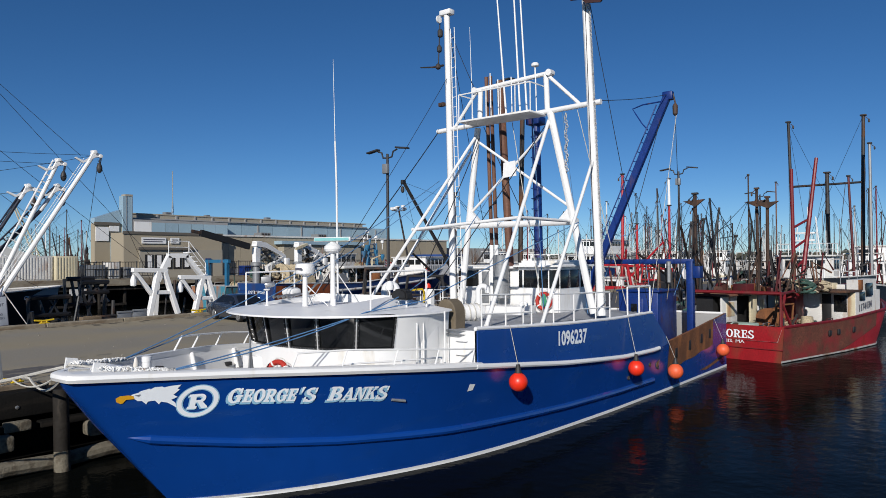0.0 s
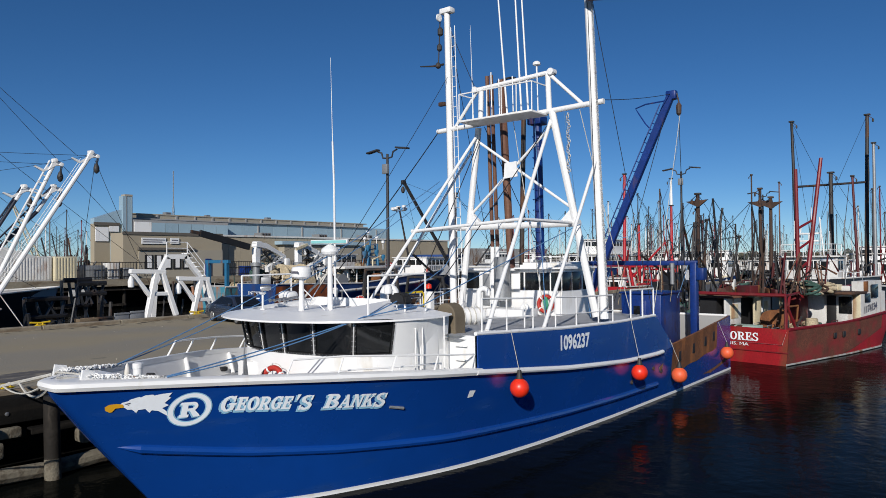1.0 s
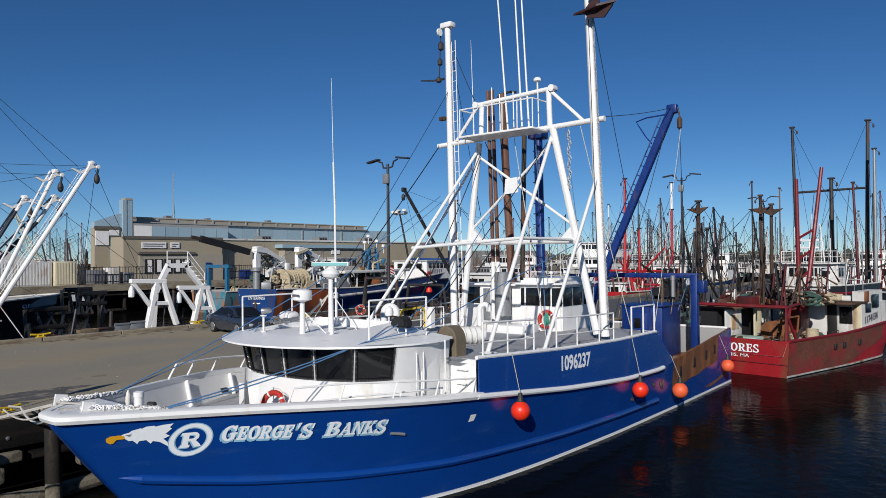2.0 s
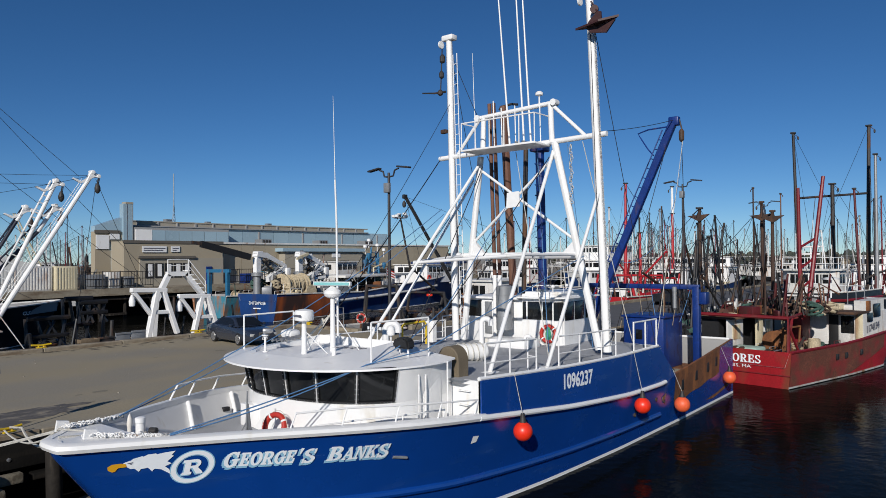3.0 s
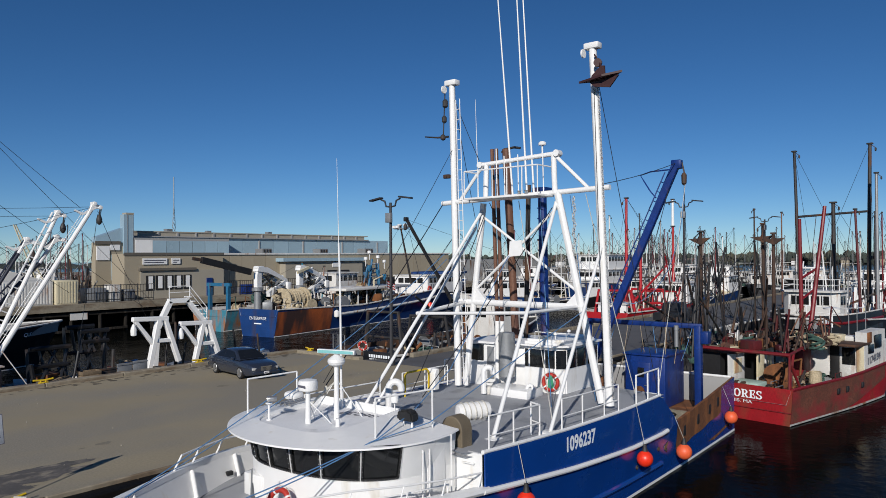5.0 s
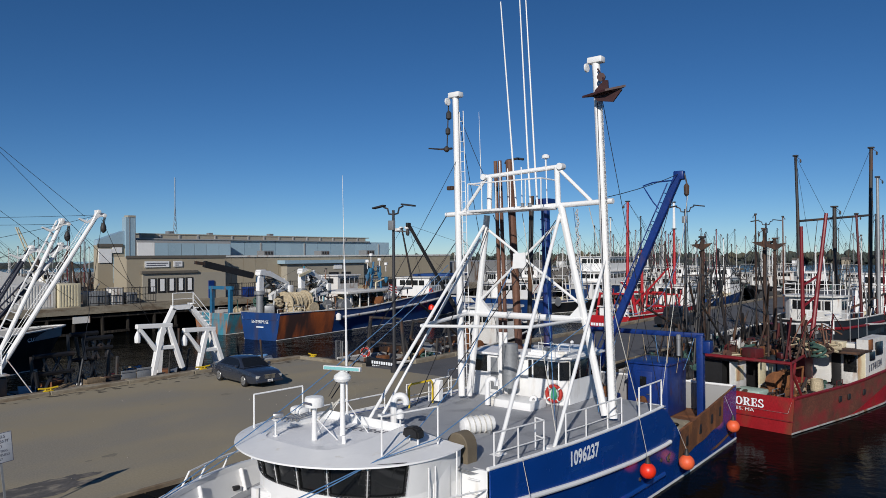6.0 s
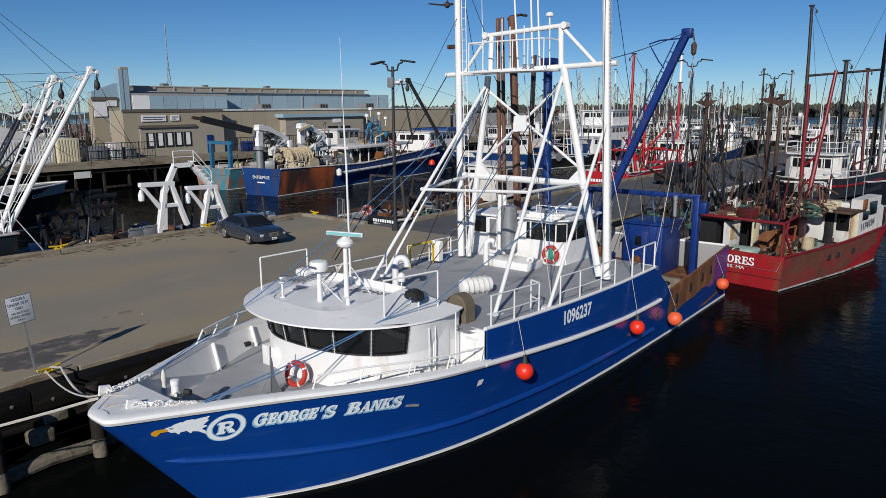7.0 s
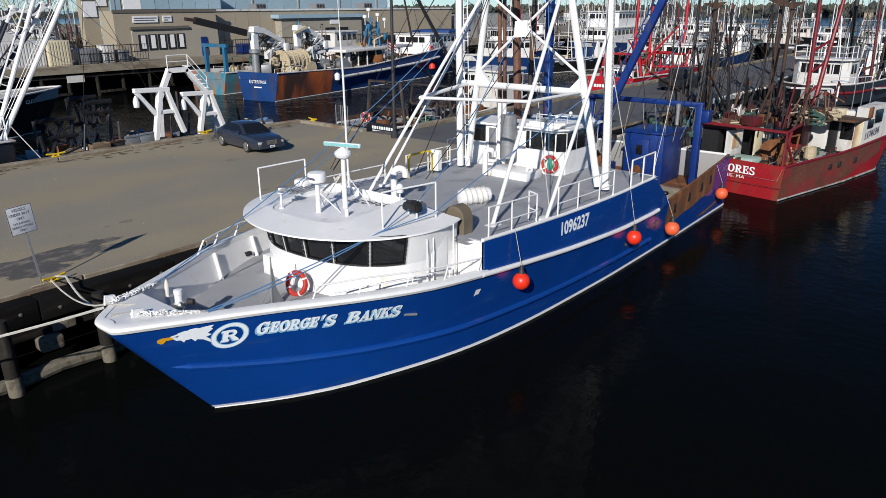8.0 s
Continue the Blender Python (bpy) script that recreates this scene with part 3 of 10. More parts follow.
for sgn in (-1, 1):
    bm = bm_new()
    rows = [[oval(sgn * radians(68.5 + 21.5 * i / 5), 1.0 + 0.07 * k, WZ0 + (WZ1 - WZ0) * k) for k in (0, 1)] for i in range(6)]
    wb = WB * (0.93 if sgn < 0 else 1.0)
    rows.append([Vector((6.32, CY - sgn * wb, WZ0)), Vector((6.32, CY - sgn * wb * 1.02, WZ1))])
    loft(bm, rows)
    part("side_panel", bm, M_WHITE, house)
bm = bm_new()
box(bm, (6.1, CY - 2.98, 3.2), (6.18, CY + 2.76, 3.86))
part("rear_wall", bm, M_WHITE, house)
bm = bm_new()
box(bm, (3.22, 1.25, 2.1), (3.6, 2.0, 2.66), bevel=0.02)
part("deck_locker", bm, M_WHITE, house, "white locker against the wheelhouse front")
# side door with grab rails
for sgn in (-1, 1):
    yw = CY + (2.81 if sgn > 0 else -3.02)
    bm = bm_new()
    box(bm, (5.25, yw - 0.02, 2.12), (5.9, yw + 0.02, 3.7), bevel=0.012)
    door = part("side_door", bm, M_WHITE, house)
    for x in (4.95, 5.2):
        part("grab_rail", tube(bm_new(), [(x, yw + 0.02 * sgn, 2.2), (x, yw + 0.1 * sgn, 2.24), (x, yw + 0.12 * sgn, 3.58), (x, yw + 0.03 * sgn, 3.64)], 0.018, 6), M_WHITE, door)

# roof: a thin conical visor round a flat panel that lies lower towards its after end
RA, RB, PANEL_Z = 2.97, 3.26, 3.95


def roof_row(kind, grow=1.0, z=None, n=64):
    row = []
    for i in range(n + 1):
        a = math.pi / 2 - math.pi * i / n
        if kind == "rim":
            p = oval(a, grow, z, RA, RB, 1.0)
        else:
            c, s = math.cos(a), math.sin(a)
            p = Vector((5.35 - 1.98 * abs(c) ** 0.42, 0.62 - 1.50 * math.copysign(abs(s) ** 0.50, s), 0))
        row.append(p)
    if kind == "rim":
        tail = [Vector((5.9, CY + 3.24 * grow, z)), Vector((6.3, CY + 3.17 * grow, z + 0.03)), Vector((6.26, CY + 3.0 * grow, z + 0.05)), Vector((6.12, CY + 2.6 * grow, z + 0.06))]
        row += tail + [Vector((p.x, 2 * CY - p.y, p.z)) for p in tail[::-1]]
    else:
        row += [Vector((5.6, 2.12, 0)), Vector((5.8, 2.12, 0)), Vector((5.95, 2.12, 0)), Vector((6.06, 2.12, 0)), Vector((6.06, -0.88, 0)), Vector((5.95, -0.88, 0)), Vector((5.8, -0.88, 0)), Vector((5.6, -0.88, 0))]
        for p in row:
            p.z = PANEL_Z + 0.035 + 0.075 * max(0, p.x - 3.5) if z is None else z
    return row


bm = bm_new()
rws = [roof_row("rim", 0.80, 3.80), roof_row("rim", 0.985, 3.785), roof_row("rim", 1.0, 3.795), roof_row("rim", 0.997, 3.835), roof_row("panel"), roof_row("panel", z=PANEL_Z)]
vs = loft(bm, rws, close=True)
bm.faces.new(vs[0][::-1])
bmesh.ops.recalc_face_normals(bm, faces=bm.faces)
roof = part("wheelhouse_roof", bm, M_WHITE, trawler, "white wheelhouse roof with wide conical visor")
bm = bm_new()
bm.faces.new([bm.verts.new(p) for p in roof_row("panel", z=PANEL_Z + 0.002)])
bmesh.ops.recalc_face_normals(bm, faces=bm.faces)
part("roof_panel", bm, M_PALEDECK, roof, "pale grey non-slip roof panel", smooth=False)
text_on("roof_number", "1096237", (6.02, -0.68, PANEL_Z), (-0.2, 1, 0), (-1, -0.2, 0), 0.36, M_SIGNTXT, roof, width=1.62, label="dark painted number", proud=0.006, bold=0.02)

# lettering on the bow, bent to the hull
def on_hull(bm, x0, z0, x1, z1, w, proud=0.014):
    for v in bm.verts:
        u, h = v.co.x / w, v.co.y
        x, z = x0 + (x1 - x0) * u, z0 + (z1 - z0) * u + h
        y = hull_y(x, z)
        nrm = Vector((y - hull_y(x + 0.1, z), -0.1, 0)).normalized()
        v.co = Vector((x, -y, z)) + nrm * proud
    return bm


def fine(bm, step=0.12):
    """Split long edges so that flat figures can follow the hull."""
    for _ in range(3):
        es = [e for e in bm.edges if e.calc_length() > step]
        if not es:
            break
        bmesh.ops.subdivide_edges(bm, edges=es, cuts=1)
    bmesh.ops.triangulate(bm, faces=bm.faces)
    return bm


# serif capitals, drawn from straight strokes, bowls and slab feet in a box one high
def rect(x0, y0, x1, y1):
    return [(x0, y0), (x1, y0), (x1, y1), (x0, y1)]


def bowl(cx, cy, rx, ry, a0, a1, thick=0.23, slim=0.12, n=14):
    """A curved stroke, heavy at its sides and slim above and below."""
    out = []
    for i in range(n):
        q = []
        for a, inner in ((a0 + (a1 - a0) * i / n, 0), (a0 + (a1 - a0) * (i + 1) / n, 0), (a0 + (a1 - a0) * (i + 1) / n, 1), (a0 + (a1 - a0) * i / n, 1)):
            c, d = math.cos(radians(a)), math.sin(radians(a))
            q.append((cx + (rx - thick * inner) * c, cy + (ry - slim * inner) * d))
        out.append(q)
    return out


GLYPH = {
    "G": (0.86, lambda: bowl(0.44, 0.5, 0.44, 0.52, 42, 330) + [rect(0.56, 0.08, 0.78, 0.46), rect(0.46, 0.42, 0.88, 0.53), rect(0.66, 0.64, 0.76, 1.0)]),
    "E": (0.76, lambda: [rect(0.09, 0.1, 0.32, 0.9), rect(0, 0.89, 0.70, 1.0), rect(0, 0, 0.74, 0.11), rect(0.32, 0.45, 0.52, 0.56), rect(0.59, 0.68, 0.70, 0.89), rect(0.63, 0.11, 0.74, 0.36), rect(0.49, 0.35, 0.57, 0.66)]),
    "O": (0.88, lambda: bowl(0.44, 0.5, 0.44, 0.52, 0, 360, n=28)),
    "R": (0.90, lambda: [rect(0.09, 0.1, 0.32, 0.9), rect(0, 0, 0.42, 0.11), rect(0, 0.89, 0.44, 1.0), rect(0.32, 0.42, 0.46, 0.53)] + bowl(0.42, 0.71, 0.36, 0.29, -90, 90, 0.22, 0.11) + [[(0.36, 0.46), (0.54, 0.48), (0.84, 0.08), (0.60, 0.08)], rect(0.56, 0, 0.92, 0.11)]),
    "S": (0.74, lambda: bowl(0.37, 0.745, 0.33, 0.275, 20, 270, 0.2, 0.13) + bowl(0.37, 0.255, 0.36, 0.275, -160, 90, 0.2, 0.13) + [rect(0.56, 0.68, 0.65, 1.0), rect(0.02, 0.0, 0.11, 0.34)]),
    "B": (0.82, lambda: [rect(0.09, 0.1, 0.32, 0.9), rect(0, 0, 0.46, 0.11), rect(0, 0.89, 0.44, 1.0), rect(0.32, 0.46, 0.46, 0.56)] + bowl(0.42, 0.745, 0.33, 0.255, -90, 90, 0.21, 0.11) + bowl(0.42, 0.265, 0.39, 0.265, -90, 90, 0.22, 0.11)),
    "A": (0.92, lambda: [[(0.08, 0.08), (0.20, 0.08), (0.50, 1.0), (0.36, 1.0)], [(0.34, 1.0), (0.56, 1.0), (0.86, 0.08), (0.60, 0.08)], rect(0.26, 0.30, 0.66, 0.40), rect(0, 0, 0.30, 0.11), rect(0.52, 0, 0.94, 0.11)]),
    "N": (0.92, lambda: [rect(0.10, 0.1, 0.22, 0.9), rect(0.70, 0.1, 0.82, 1.0), [(0.10, 1.0), (0.32, 1.0), (0.82, 0.0), (0.62, 0.0)], rect(0, 0, 0.33, 0.11), rect(0, 0.89, 0.28, 1.0), rect(0.58, 0.89, 0.93, 1.0)]),
    "K": (0.90, lambda: [rect(0.09, 0.1, 0.32, 0.9), rect(0, 0, 0.41, 0.11), rect(0, 0.89, 0.41, 1.0), [(0.30, 0.40), (0.38, 0.34), (0.80, 0.92), (0.66, 0.92)], [(0.40, 0.56), (0.54, 0.68), (0.86, 0.08), (0.62, 0.08)], rect(0.54, 0, 0.93, 0.11), rect(0.54, 0.89, 0.88, 1.0)]),
    "'": (0.26, lambda: [[(0.04, 1.0), (0.24, 1.0), (0.14, 0.62), (0.06, 0.62)]]),
}


def hull_word(name, text, x0, z0, x1, z1, cap):
    total = sum(GLYPH[c][0] + 0.07 for c in text) - 0.07
    k = (x1 - x0) / total
    for mat_, dx, dz, pr, grow, lab in ((M_SHADE, -0.022, -0.03, 0.010, 0.016, "light blue letter shadow"), (M_LETTER, 0, 0, 0.0165, 0.004, "white serif lettering")):
        at = 0.0
        for c in text:
            wide, draw = GLYPH[c]
            bm = bm_new()
            for j, poly in enumerate(draw()):
                mx, my = sum(p[0] for p in poly) / 4, sum(p[1] for p in poly) / 4
                pts = []
                for px, py in poly:
                    u = (at + px) * k + 0.13 * (py - 0.5) * cap + math.copysign(grow, px - mx)
                    pts.append(bm.verts.new((u, py * cap + math.copysign(grow, py - my), 0.0004 * j)))
                bm.faces.new(pts)
            fine(bm, 0.1)
            lift = [v.co.z for v in bm.verts]
            on_hull(bm, x0 + dx, z0 + dz, x0 + dx + 1, z0 + dz + (z1 - z0) / (x1 - x0), 1, pr)
            for v, h in zip(bm.verts, lift):
                v.co.y -= h
            part(name, bm, mat_, hull, lab, smooth=False)
            at += wide + 0.07


for word, x0, x1, z0, z1, cap in (("G", 0.44, 0.70, 2.22, 2.21, 0.31), ("EORGE", 0.725, 1.74, 2.215, 2.135, 0.275), ("'", 1.79, 1.86, 2.13, 2.125, 0.31), ("S", 1.89, 2.13, 2.10, 2.09, 0.305), ("B", 2.39, 2.67, 2.075, 2.06, 0.31), ("ANK", 2.695, 3.41, 2.05, 2.005, 0.29), ("S", 3.435, 3.69, 1.99, 1.97, 0.31)):
    hull_word("bow_lettering", word, x0, z0, x1, z1, cap)

# round badge and feathered flash
def hull_shape(name, polys, material, label, proud):
    bm = bm_new()
    for pl in polys:
        bm.faces.new([bm.verts.new((x, z, 0)) for x, z in pl])
    fine(bm, 0.1)
    return part(name, on_hull(bm, 0, 0, 1, 0, 1, proud), material, hull, label, smooth=False)


BC = (-0.085, 2.32)


def arc_band(r0, r1, a0, a1, n=20, c=BC, sq=1.0):
    q = []
    for i in range(n):
        t0, t1 = radians(a0 + (a1 - a0) * i / n), radians(a0 + (a1 - a0) * (i + 1) / n)
        q.append([(c[0] + sq * r * math.cos(t), c[1] + r * math.sin(t)) for r, t in ((r0, t0), (r1, t0), (r1, t1), (r0, t1))])
    return q


hull_shape("badge_rim", arc_band(0.235, 0.348, 0, 360, 48, sq=1.08), M_SHADE, "light blue edge of the ring", 0.010)
hull_shape("badge_ring", arc_band(0.255, 0.33, 0, 360, 48, sq=1.08), M_LETTER, "white ring badge", 0.014)
bx, bz = BC
for mt_, dx, dz, pr in ((M_SHADE, -0.02, -0.02, 0.010), (M_LETTER, 0, 0, 0.015)):
    x_, z_ = bx + dx, bz + dz
    blocks = [[(x_ - 0.165, z_ - 0.155), (x_ - 0.005, z_ - 0.155), (x_ - 0.005, z_ - 0.10), (x_ - 0.165, z_ - 0.10)],
              [(x_ - 0.135, z_ - 0.10), (x_ - 0.035, z_ - 0.10), (x_ - 0.035, z_ + 0.10), (x_ - 0.135, z_ + 0.10)],
              [(x_ - 0.165, z_ + 0.10), (x_ + 0.04, z_ + 0.10), (x_ + 0.04, z_ + 0.155), (x_ - 0.165, z_ + 0.155)],
              [(x_ - 0.035, z_ - 0.025), (x_ + 0.04, z_ - 0.025), (x_ + 0.04, z_ + 0.025), (x_ - 0.035, z_ + 0.025)],
              [(x_ + 0.0, z_ - 0.02), (x_ + 0.08, z_ - 0.01), (x_ + 0.17, z_ - 0.11), (x_ + 0.19, z_ - 0.155), (x_ + 0.08, z_ - 0.155)]]
    hull_shape("badge_figure", blocks + arc_band(0.03, 0.092, -90, 90, 10, (x_ + 0.04, z_ + 0.063)), mt_, "white block figure in the badge", pr)
top_edge = [(-1.25, 2.535), (-1.20, 2.575), (-1.12, 2.595), (-1.08, 2.63), (-0.95, 2.665), (-0.93, 2.65), (-0.87, 2.685), (-0.74, 2.69), (-0.72, 2.67), (-0.60, 2.69), (-0.43, 2.70)]
low_edge = [(-1.20, 2.485), (-1.14, 2.46), (-1.10, 2.425), (-1.03, 2.42), (-0.95, 2.345), (-0.93, 2.40), (-0.82, 2.41), (-0.74, 2.325), (-0.71, 2.375), (-0.60, 2.345), (-0.43, 2.225)]
mids = [(-0.48, 2.625), (-0.44, 2.60), (-0.53, 2.50), (-0.45, 2.45), (-0.55, 2.40), (-0.47, 2.33)]
hull_shape("feather_flash", [[top_edge[i], top_edge[i + 1], low_edge[i + 1], low_edge[i]] for i in range(9)] + [[top_edge[9], top_edge[10], mids[0]], [top_edge[9], mids[0], mids[1], mids[2], low_edge[9]], [mids[2], mids[3], mids[4], low_edge[9]], [mids[4], mids[5], low_edge[10], low_edge[9]]], M_LETTER, "white feathered flash painted on the bow", 0.013)
hull_shape("flash_mark", [[(-1.17, 2.545), (-1.08, 2.562), (-1.07, 2.54), (-1.14, 2.53)], [(-1.13, 2.525), (-1.08, 2.525), (-1.10, 2.508)]], M_SIGNTXT, "dark brow mark on the flash", 0.017)
hull_shape("flash_tip", [[(-1.19, 2.54), (-1.16, 2.475), (-1.29, 2.47), (-1.33, 2.40), (-1.37, 2.395), (-1.44, 2.44), (-1.46, 2.51), (-1.40, 2.555), (-1.27, 2.56)]], M_GOLD, "golden yellow tip of the flash", 0.019)

# number on the upper side
bm, w = lettering("1096237", 0.46, bold=0.035)
for v in bm.verts:
    x = 10.14 + 1.72 * v.co.x / w
    v.co = Vector((x, -(hull_y(x, smooth_at(x, ZX, ZZ)) + 0.008), 2.58 - 0.05 * v.co.x / w + v.co.y))
part("side_number", bm, M_LETTER, trawler, "white painted number", smooth=False)

hull_shape("rust_patch", [[(22.6, 0.30), (24.2, 0.40), (25.9, 0.62), (26.2, 0.52), (25.0, 0.36), (23.6, 0.22)]], M_RUST, "rust along the waterline at the quarter", 0.008)
# freeing ports and small fittings on the side
hull_shape("freeing_port", [[(6.08, 1.84), (6.27, 1.85), (6.33, 2.0), (6.12, 2.02)]], M_WHITE, "white freeing port frame", 0.014)
bm = bm_new()
yy = hull_y(4.0, 1.9)
tube(bm, [(3.84, -yy + 0.05, 1.93), (4.18, -yy - 0.07, 1.86)], 0.035, 8)
part("hull_vent", bm, M_GALV, trawler, "grey slot vent")
for x, z in ((15.1, 1.0), (16.9, 1.25), (17.7, 1.05)):
    bm = bm_new()
    turned(bm, (x, -hull_y(x, z) + 0.02, z), [(0.07, 0), (0.07, 0.06), (0.045, 0.06), (0.04, 0.0)], 12, (0, -1, 0))
    part("discharge_pipe", bm, M_DARK, trawler)
bm = bm_new()
pts = [(17.45, 1.22), (17.85, 1.34), (17.8, 1.12), (17.55, 1.06)]
vv = [bm.verts.new((x, -hull_y(x, z) - 0.012, z)) for x, z in pts]
bm.faces.new(vv)
part("bare_patch", bm, mat("scuffed_bare_steel", (0.35, 0.33, 0.30), 0.6, var=0.4, scale=4, stain=(0.2, 0.09, 0.03), amount=0.5, sscale=(4, 4, 2)), trawler, "scuffed bare steel patch")

# rusty aft bulwark with scuppers
bm = bm_new()
rows = []
for i in range(20):
    x = 18.75 + (24.4 - 18.75) * i / 19
    zt = smooth_at(x, ZX, ZZ)
    zb = 0.80 + 0.09 * max(0, x - 19.5) + 0.03 * math.sin(3.1 * x)
    rows.append([Vector((x, -hull_y(x, zb) - 0.012, zb)), Vector((x, -hull_y(x, zt) - 0.014, zt + 0.02)), Vector((x, -hull_y(x, zt) + 0.1, zt + 0.02)), Vector((x, -hull_y(x, zt) + 0.12, 1.15))])
loft(bm, rows)
bmesh.ops.recalc_face_normals(bm, faces=bm.faces)
part("aft_bulwark", bm, M_RUST, trawler, "rusted steel aft bulwark")
for x in (19.6, 21.2, 22.7, 23.9):
    z = 1.40 + 0.09 * (x - 19.6)
    y = hull_y(x, z)
    bm = bm_new()
    box(bm, (x - 0.13, -y - 0.03, z - 0.2), (x + 0.13, -y + 0.05, z + 0.2), bevel=0.02)
    part("scupper", bm, M_BLACK, trawler, "dark rectangular scupper")
for sgn in (-1, 1):
    bm = bm_new()
    rows = []
    for i in range(16):
        x = 18.7 + (26.55 - 18.7) * i / 15
        zt = smooth_at(x, ZX, ZZ)
        y = hull_y(x, zt)
        rows.append([side(x, y - 0.13, 1.15, sgn), side(x, y - 0.11, zt, sgn), side(x, y, zt + 0.01, sgn)])
    loft(bm, rows)
    part("aft_bulwark_lining", bm, M_RUST if sgn < 0 else M_DECKBLUE, trawler)
bm = bm_new()
box(bm, (26.4, -3.02, 1.2), (26.5, 4.0, 2.46), bevel=0.02)
tl = part("transom_lining", bm, M_ROOFGREY, trawler, "pale grey inside of the transom")
part("transom_cap", tube(bm_new(), [(26.42, -3.05, 2.5), (26.42, 4.05, 2.5)], 0.06, 8), M_WHITE, tl)
bm = bm_new()
loft(bm, [[side(x, hull_y(x, 1.2) - 0.1, 1.2, k) for k in (-1, 1)] for x in (17.5, 20, 23, 26.5)])
part("work_deck", bm, M_RUST, trawler, "rusty work deck")


# ---- masts and frame of the trawler ----
rig = {}


def pole(name, p, q, r, material=None, r2=None, parent=None, label="", n=12):
    return part(name, tube(bm_new(), [p, q], r, n, r2), material or M_WHITE, parent or trawler, label)


lm = pole("mast", (14.1, 3.42, 3.2), (14.1, 3.63, 14.95), 0.14, r2=0.125, label="tall white steel mast")
rm = pole("mast", (14.1, -2.98, 3.2), (14.1, -2.46, 15.25), 0.155, r2=0.135, label="tall white steel mast")
for m_, p in ((lm, (14.1, 3.63, 14.95)), (rm, (14.1, -2.46, 15.25))):
    bm = bm_new()
    box(bm, (p[0] - 0.17, p[1] - 0.27, p[2] - 0.05), (p[0] + 0.17, p[1] + 0.27, p[2] + 0.16), bevel=0.04)
    part("mast_head", bm, M_WHITE, m_)
    bm = bm_new()
    turned(bm, (p[0] - 0.2, p[1] + 0.25, p[2] - 0.2), [(0.04, -0.03), (0.15, -0.03), (0.15, 0.03), (0.04, 0.03)], 14, (0, 1, 0))
    part("sheave", bm, M_WHITE, m_)


def ladder(parent, p, q, width, across, material, step=0.38, r=0.018, label=""):
    """Two stiles with rungs between them."""
    p, q, a = Vector(p), Vector(q), Vector(across).normalized() * width / 2
    lad = part("ladder", tube(bm_new(), [p - a, q - a], r, 6), material, parent, label)
    part("stile", tube(bm_new(), [p + a, q + a], r, 6), material, lad)
    n = int((q - p).length / step)
    for i in range(1, n):
        c = p.lerp(q, i / n)
        part("rung", tube(bm_new(), [c - a, c + a], r * 0.8, 5), material, lad)
    return lad


ladder(trawler, (14.0, 2.98, 3.3), (14.0, 3.28, 14.3), 0.26, (0.3, 1, 0), M_WHITE)
# chain, hooks and blocks on the masts
bm = bm_new()
for i in range(150):
    z = 3.5 + i * 0.073
    k = (z - 3.2) / 12.05
    torus(bm, (13.97, -2.98 + 0.52 * k - 0.20, z), 0.035, 0.012, (1, 0.0, 0) if i % 2 else (0.3, 1, 0), 6, 4)
part("chain", bm, M_CHAIN, rm, "galvanised chain down the mast")
bm = bm_new()
tube(bm, [(14.0, 3.90, 14.75), (14.0, 3.93, 14.3), (14.0, 4.0, 13.0)], 0.025, 6)
turned(bm, (14.0, 3.90, 14.05), [(0.05, 0), (0.11, 0.05), (0.11, 0.26), (0.05, 0.34)], 10)
turned(bm, (14.0, 3.95, 13.45), [(0.04, 0), (0.10, 0.06), (0.10, 0.22), (0.04, 0.30)], 10)
turned(bm, (14.0, 4.02, 12.78), [(0.04, 0), (0.11, 0.06), (0.10, 0.18), (0.04, 0.24)], 10)
tube(bm, [(14.0, 4.95, 13.02), (14.0, 4.3, 12.92), (14.0, 3.75, 12.9)], 0.025, 6, 0.045)
part("hook_block", bm, M_DARK, lm, "dark block and hook hung at the mast")
bm = bm_new()
box(bm, (13.92, 3.70, 11.26), (14.08, 3.98, 11.42), bevel=0.03)
part("side_lamp", bm, M_OLDIRON, lm)
# flat stabiliser with a keel fin, hung at the mast head
bm = bm_new()
wing = [(-2.22, 14.0, 13.55), (-3.0, 14.04, 14.0), (-3.75, 14.16, 13.62), (-3.15, 14.06, 13.35)]
lo_, hi_ = [bm.verts.new((x, y, z - 0.035)) for y, z, x in wing], [bm.verts.new((x, y, z + 0.035)) for y, z, x in wing]
bm.faces.new(lo_[::-1]), bm.faces.new(hi_)
for i in range(4):
    bm.faces.new((lo_[i], lo_[(i + 1) % 4], hi_[(i + 1) % 4], hi_[i]))
prism(bm, [(-2.55, 13.99), (-3.62, 14.06), (-3.30, 13.70), (-2.75, 13.80)], 13.62, 13.68, axis=0)
prism(bm, [(-2.62, 14.03), (-2.66, 14.18), (-2.98, 14.46), (-3.12, 14.44), (-3.14, 14.08)], 13.62, 13.68, axis=0)
tube(bm, [(13.65, -3.0, 14.42), (13.8, -2.85, 14.62), (13.9, -2.62, 14.95)], 0.03, 6)
turned(bm, (13.8, -2.8, 14.62), [(0.05, -0.06), (0.14, -0.06), (0.14, 0.06), (0.05, 0.06)], 12, (1, 0.3, 0))
bmesh.ops.recalc_face_normals(bm, faces=bm.faces)
part("stabiliser", bm, mat("dark_red_brown_steel", (0.045, 0.014, 0.014), 0.6, var=0.3), rm, "dark red-brown steel stabiliser hung at the mast head")

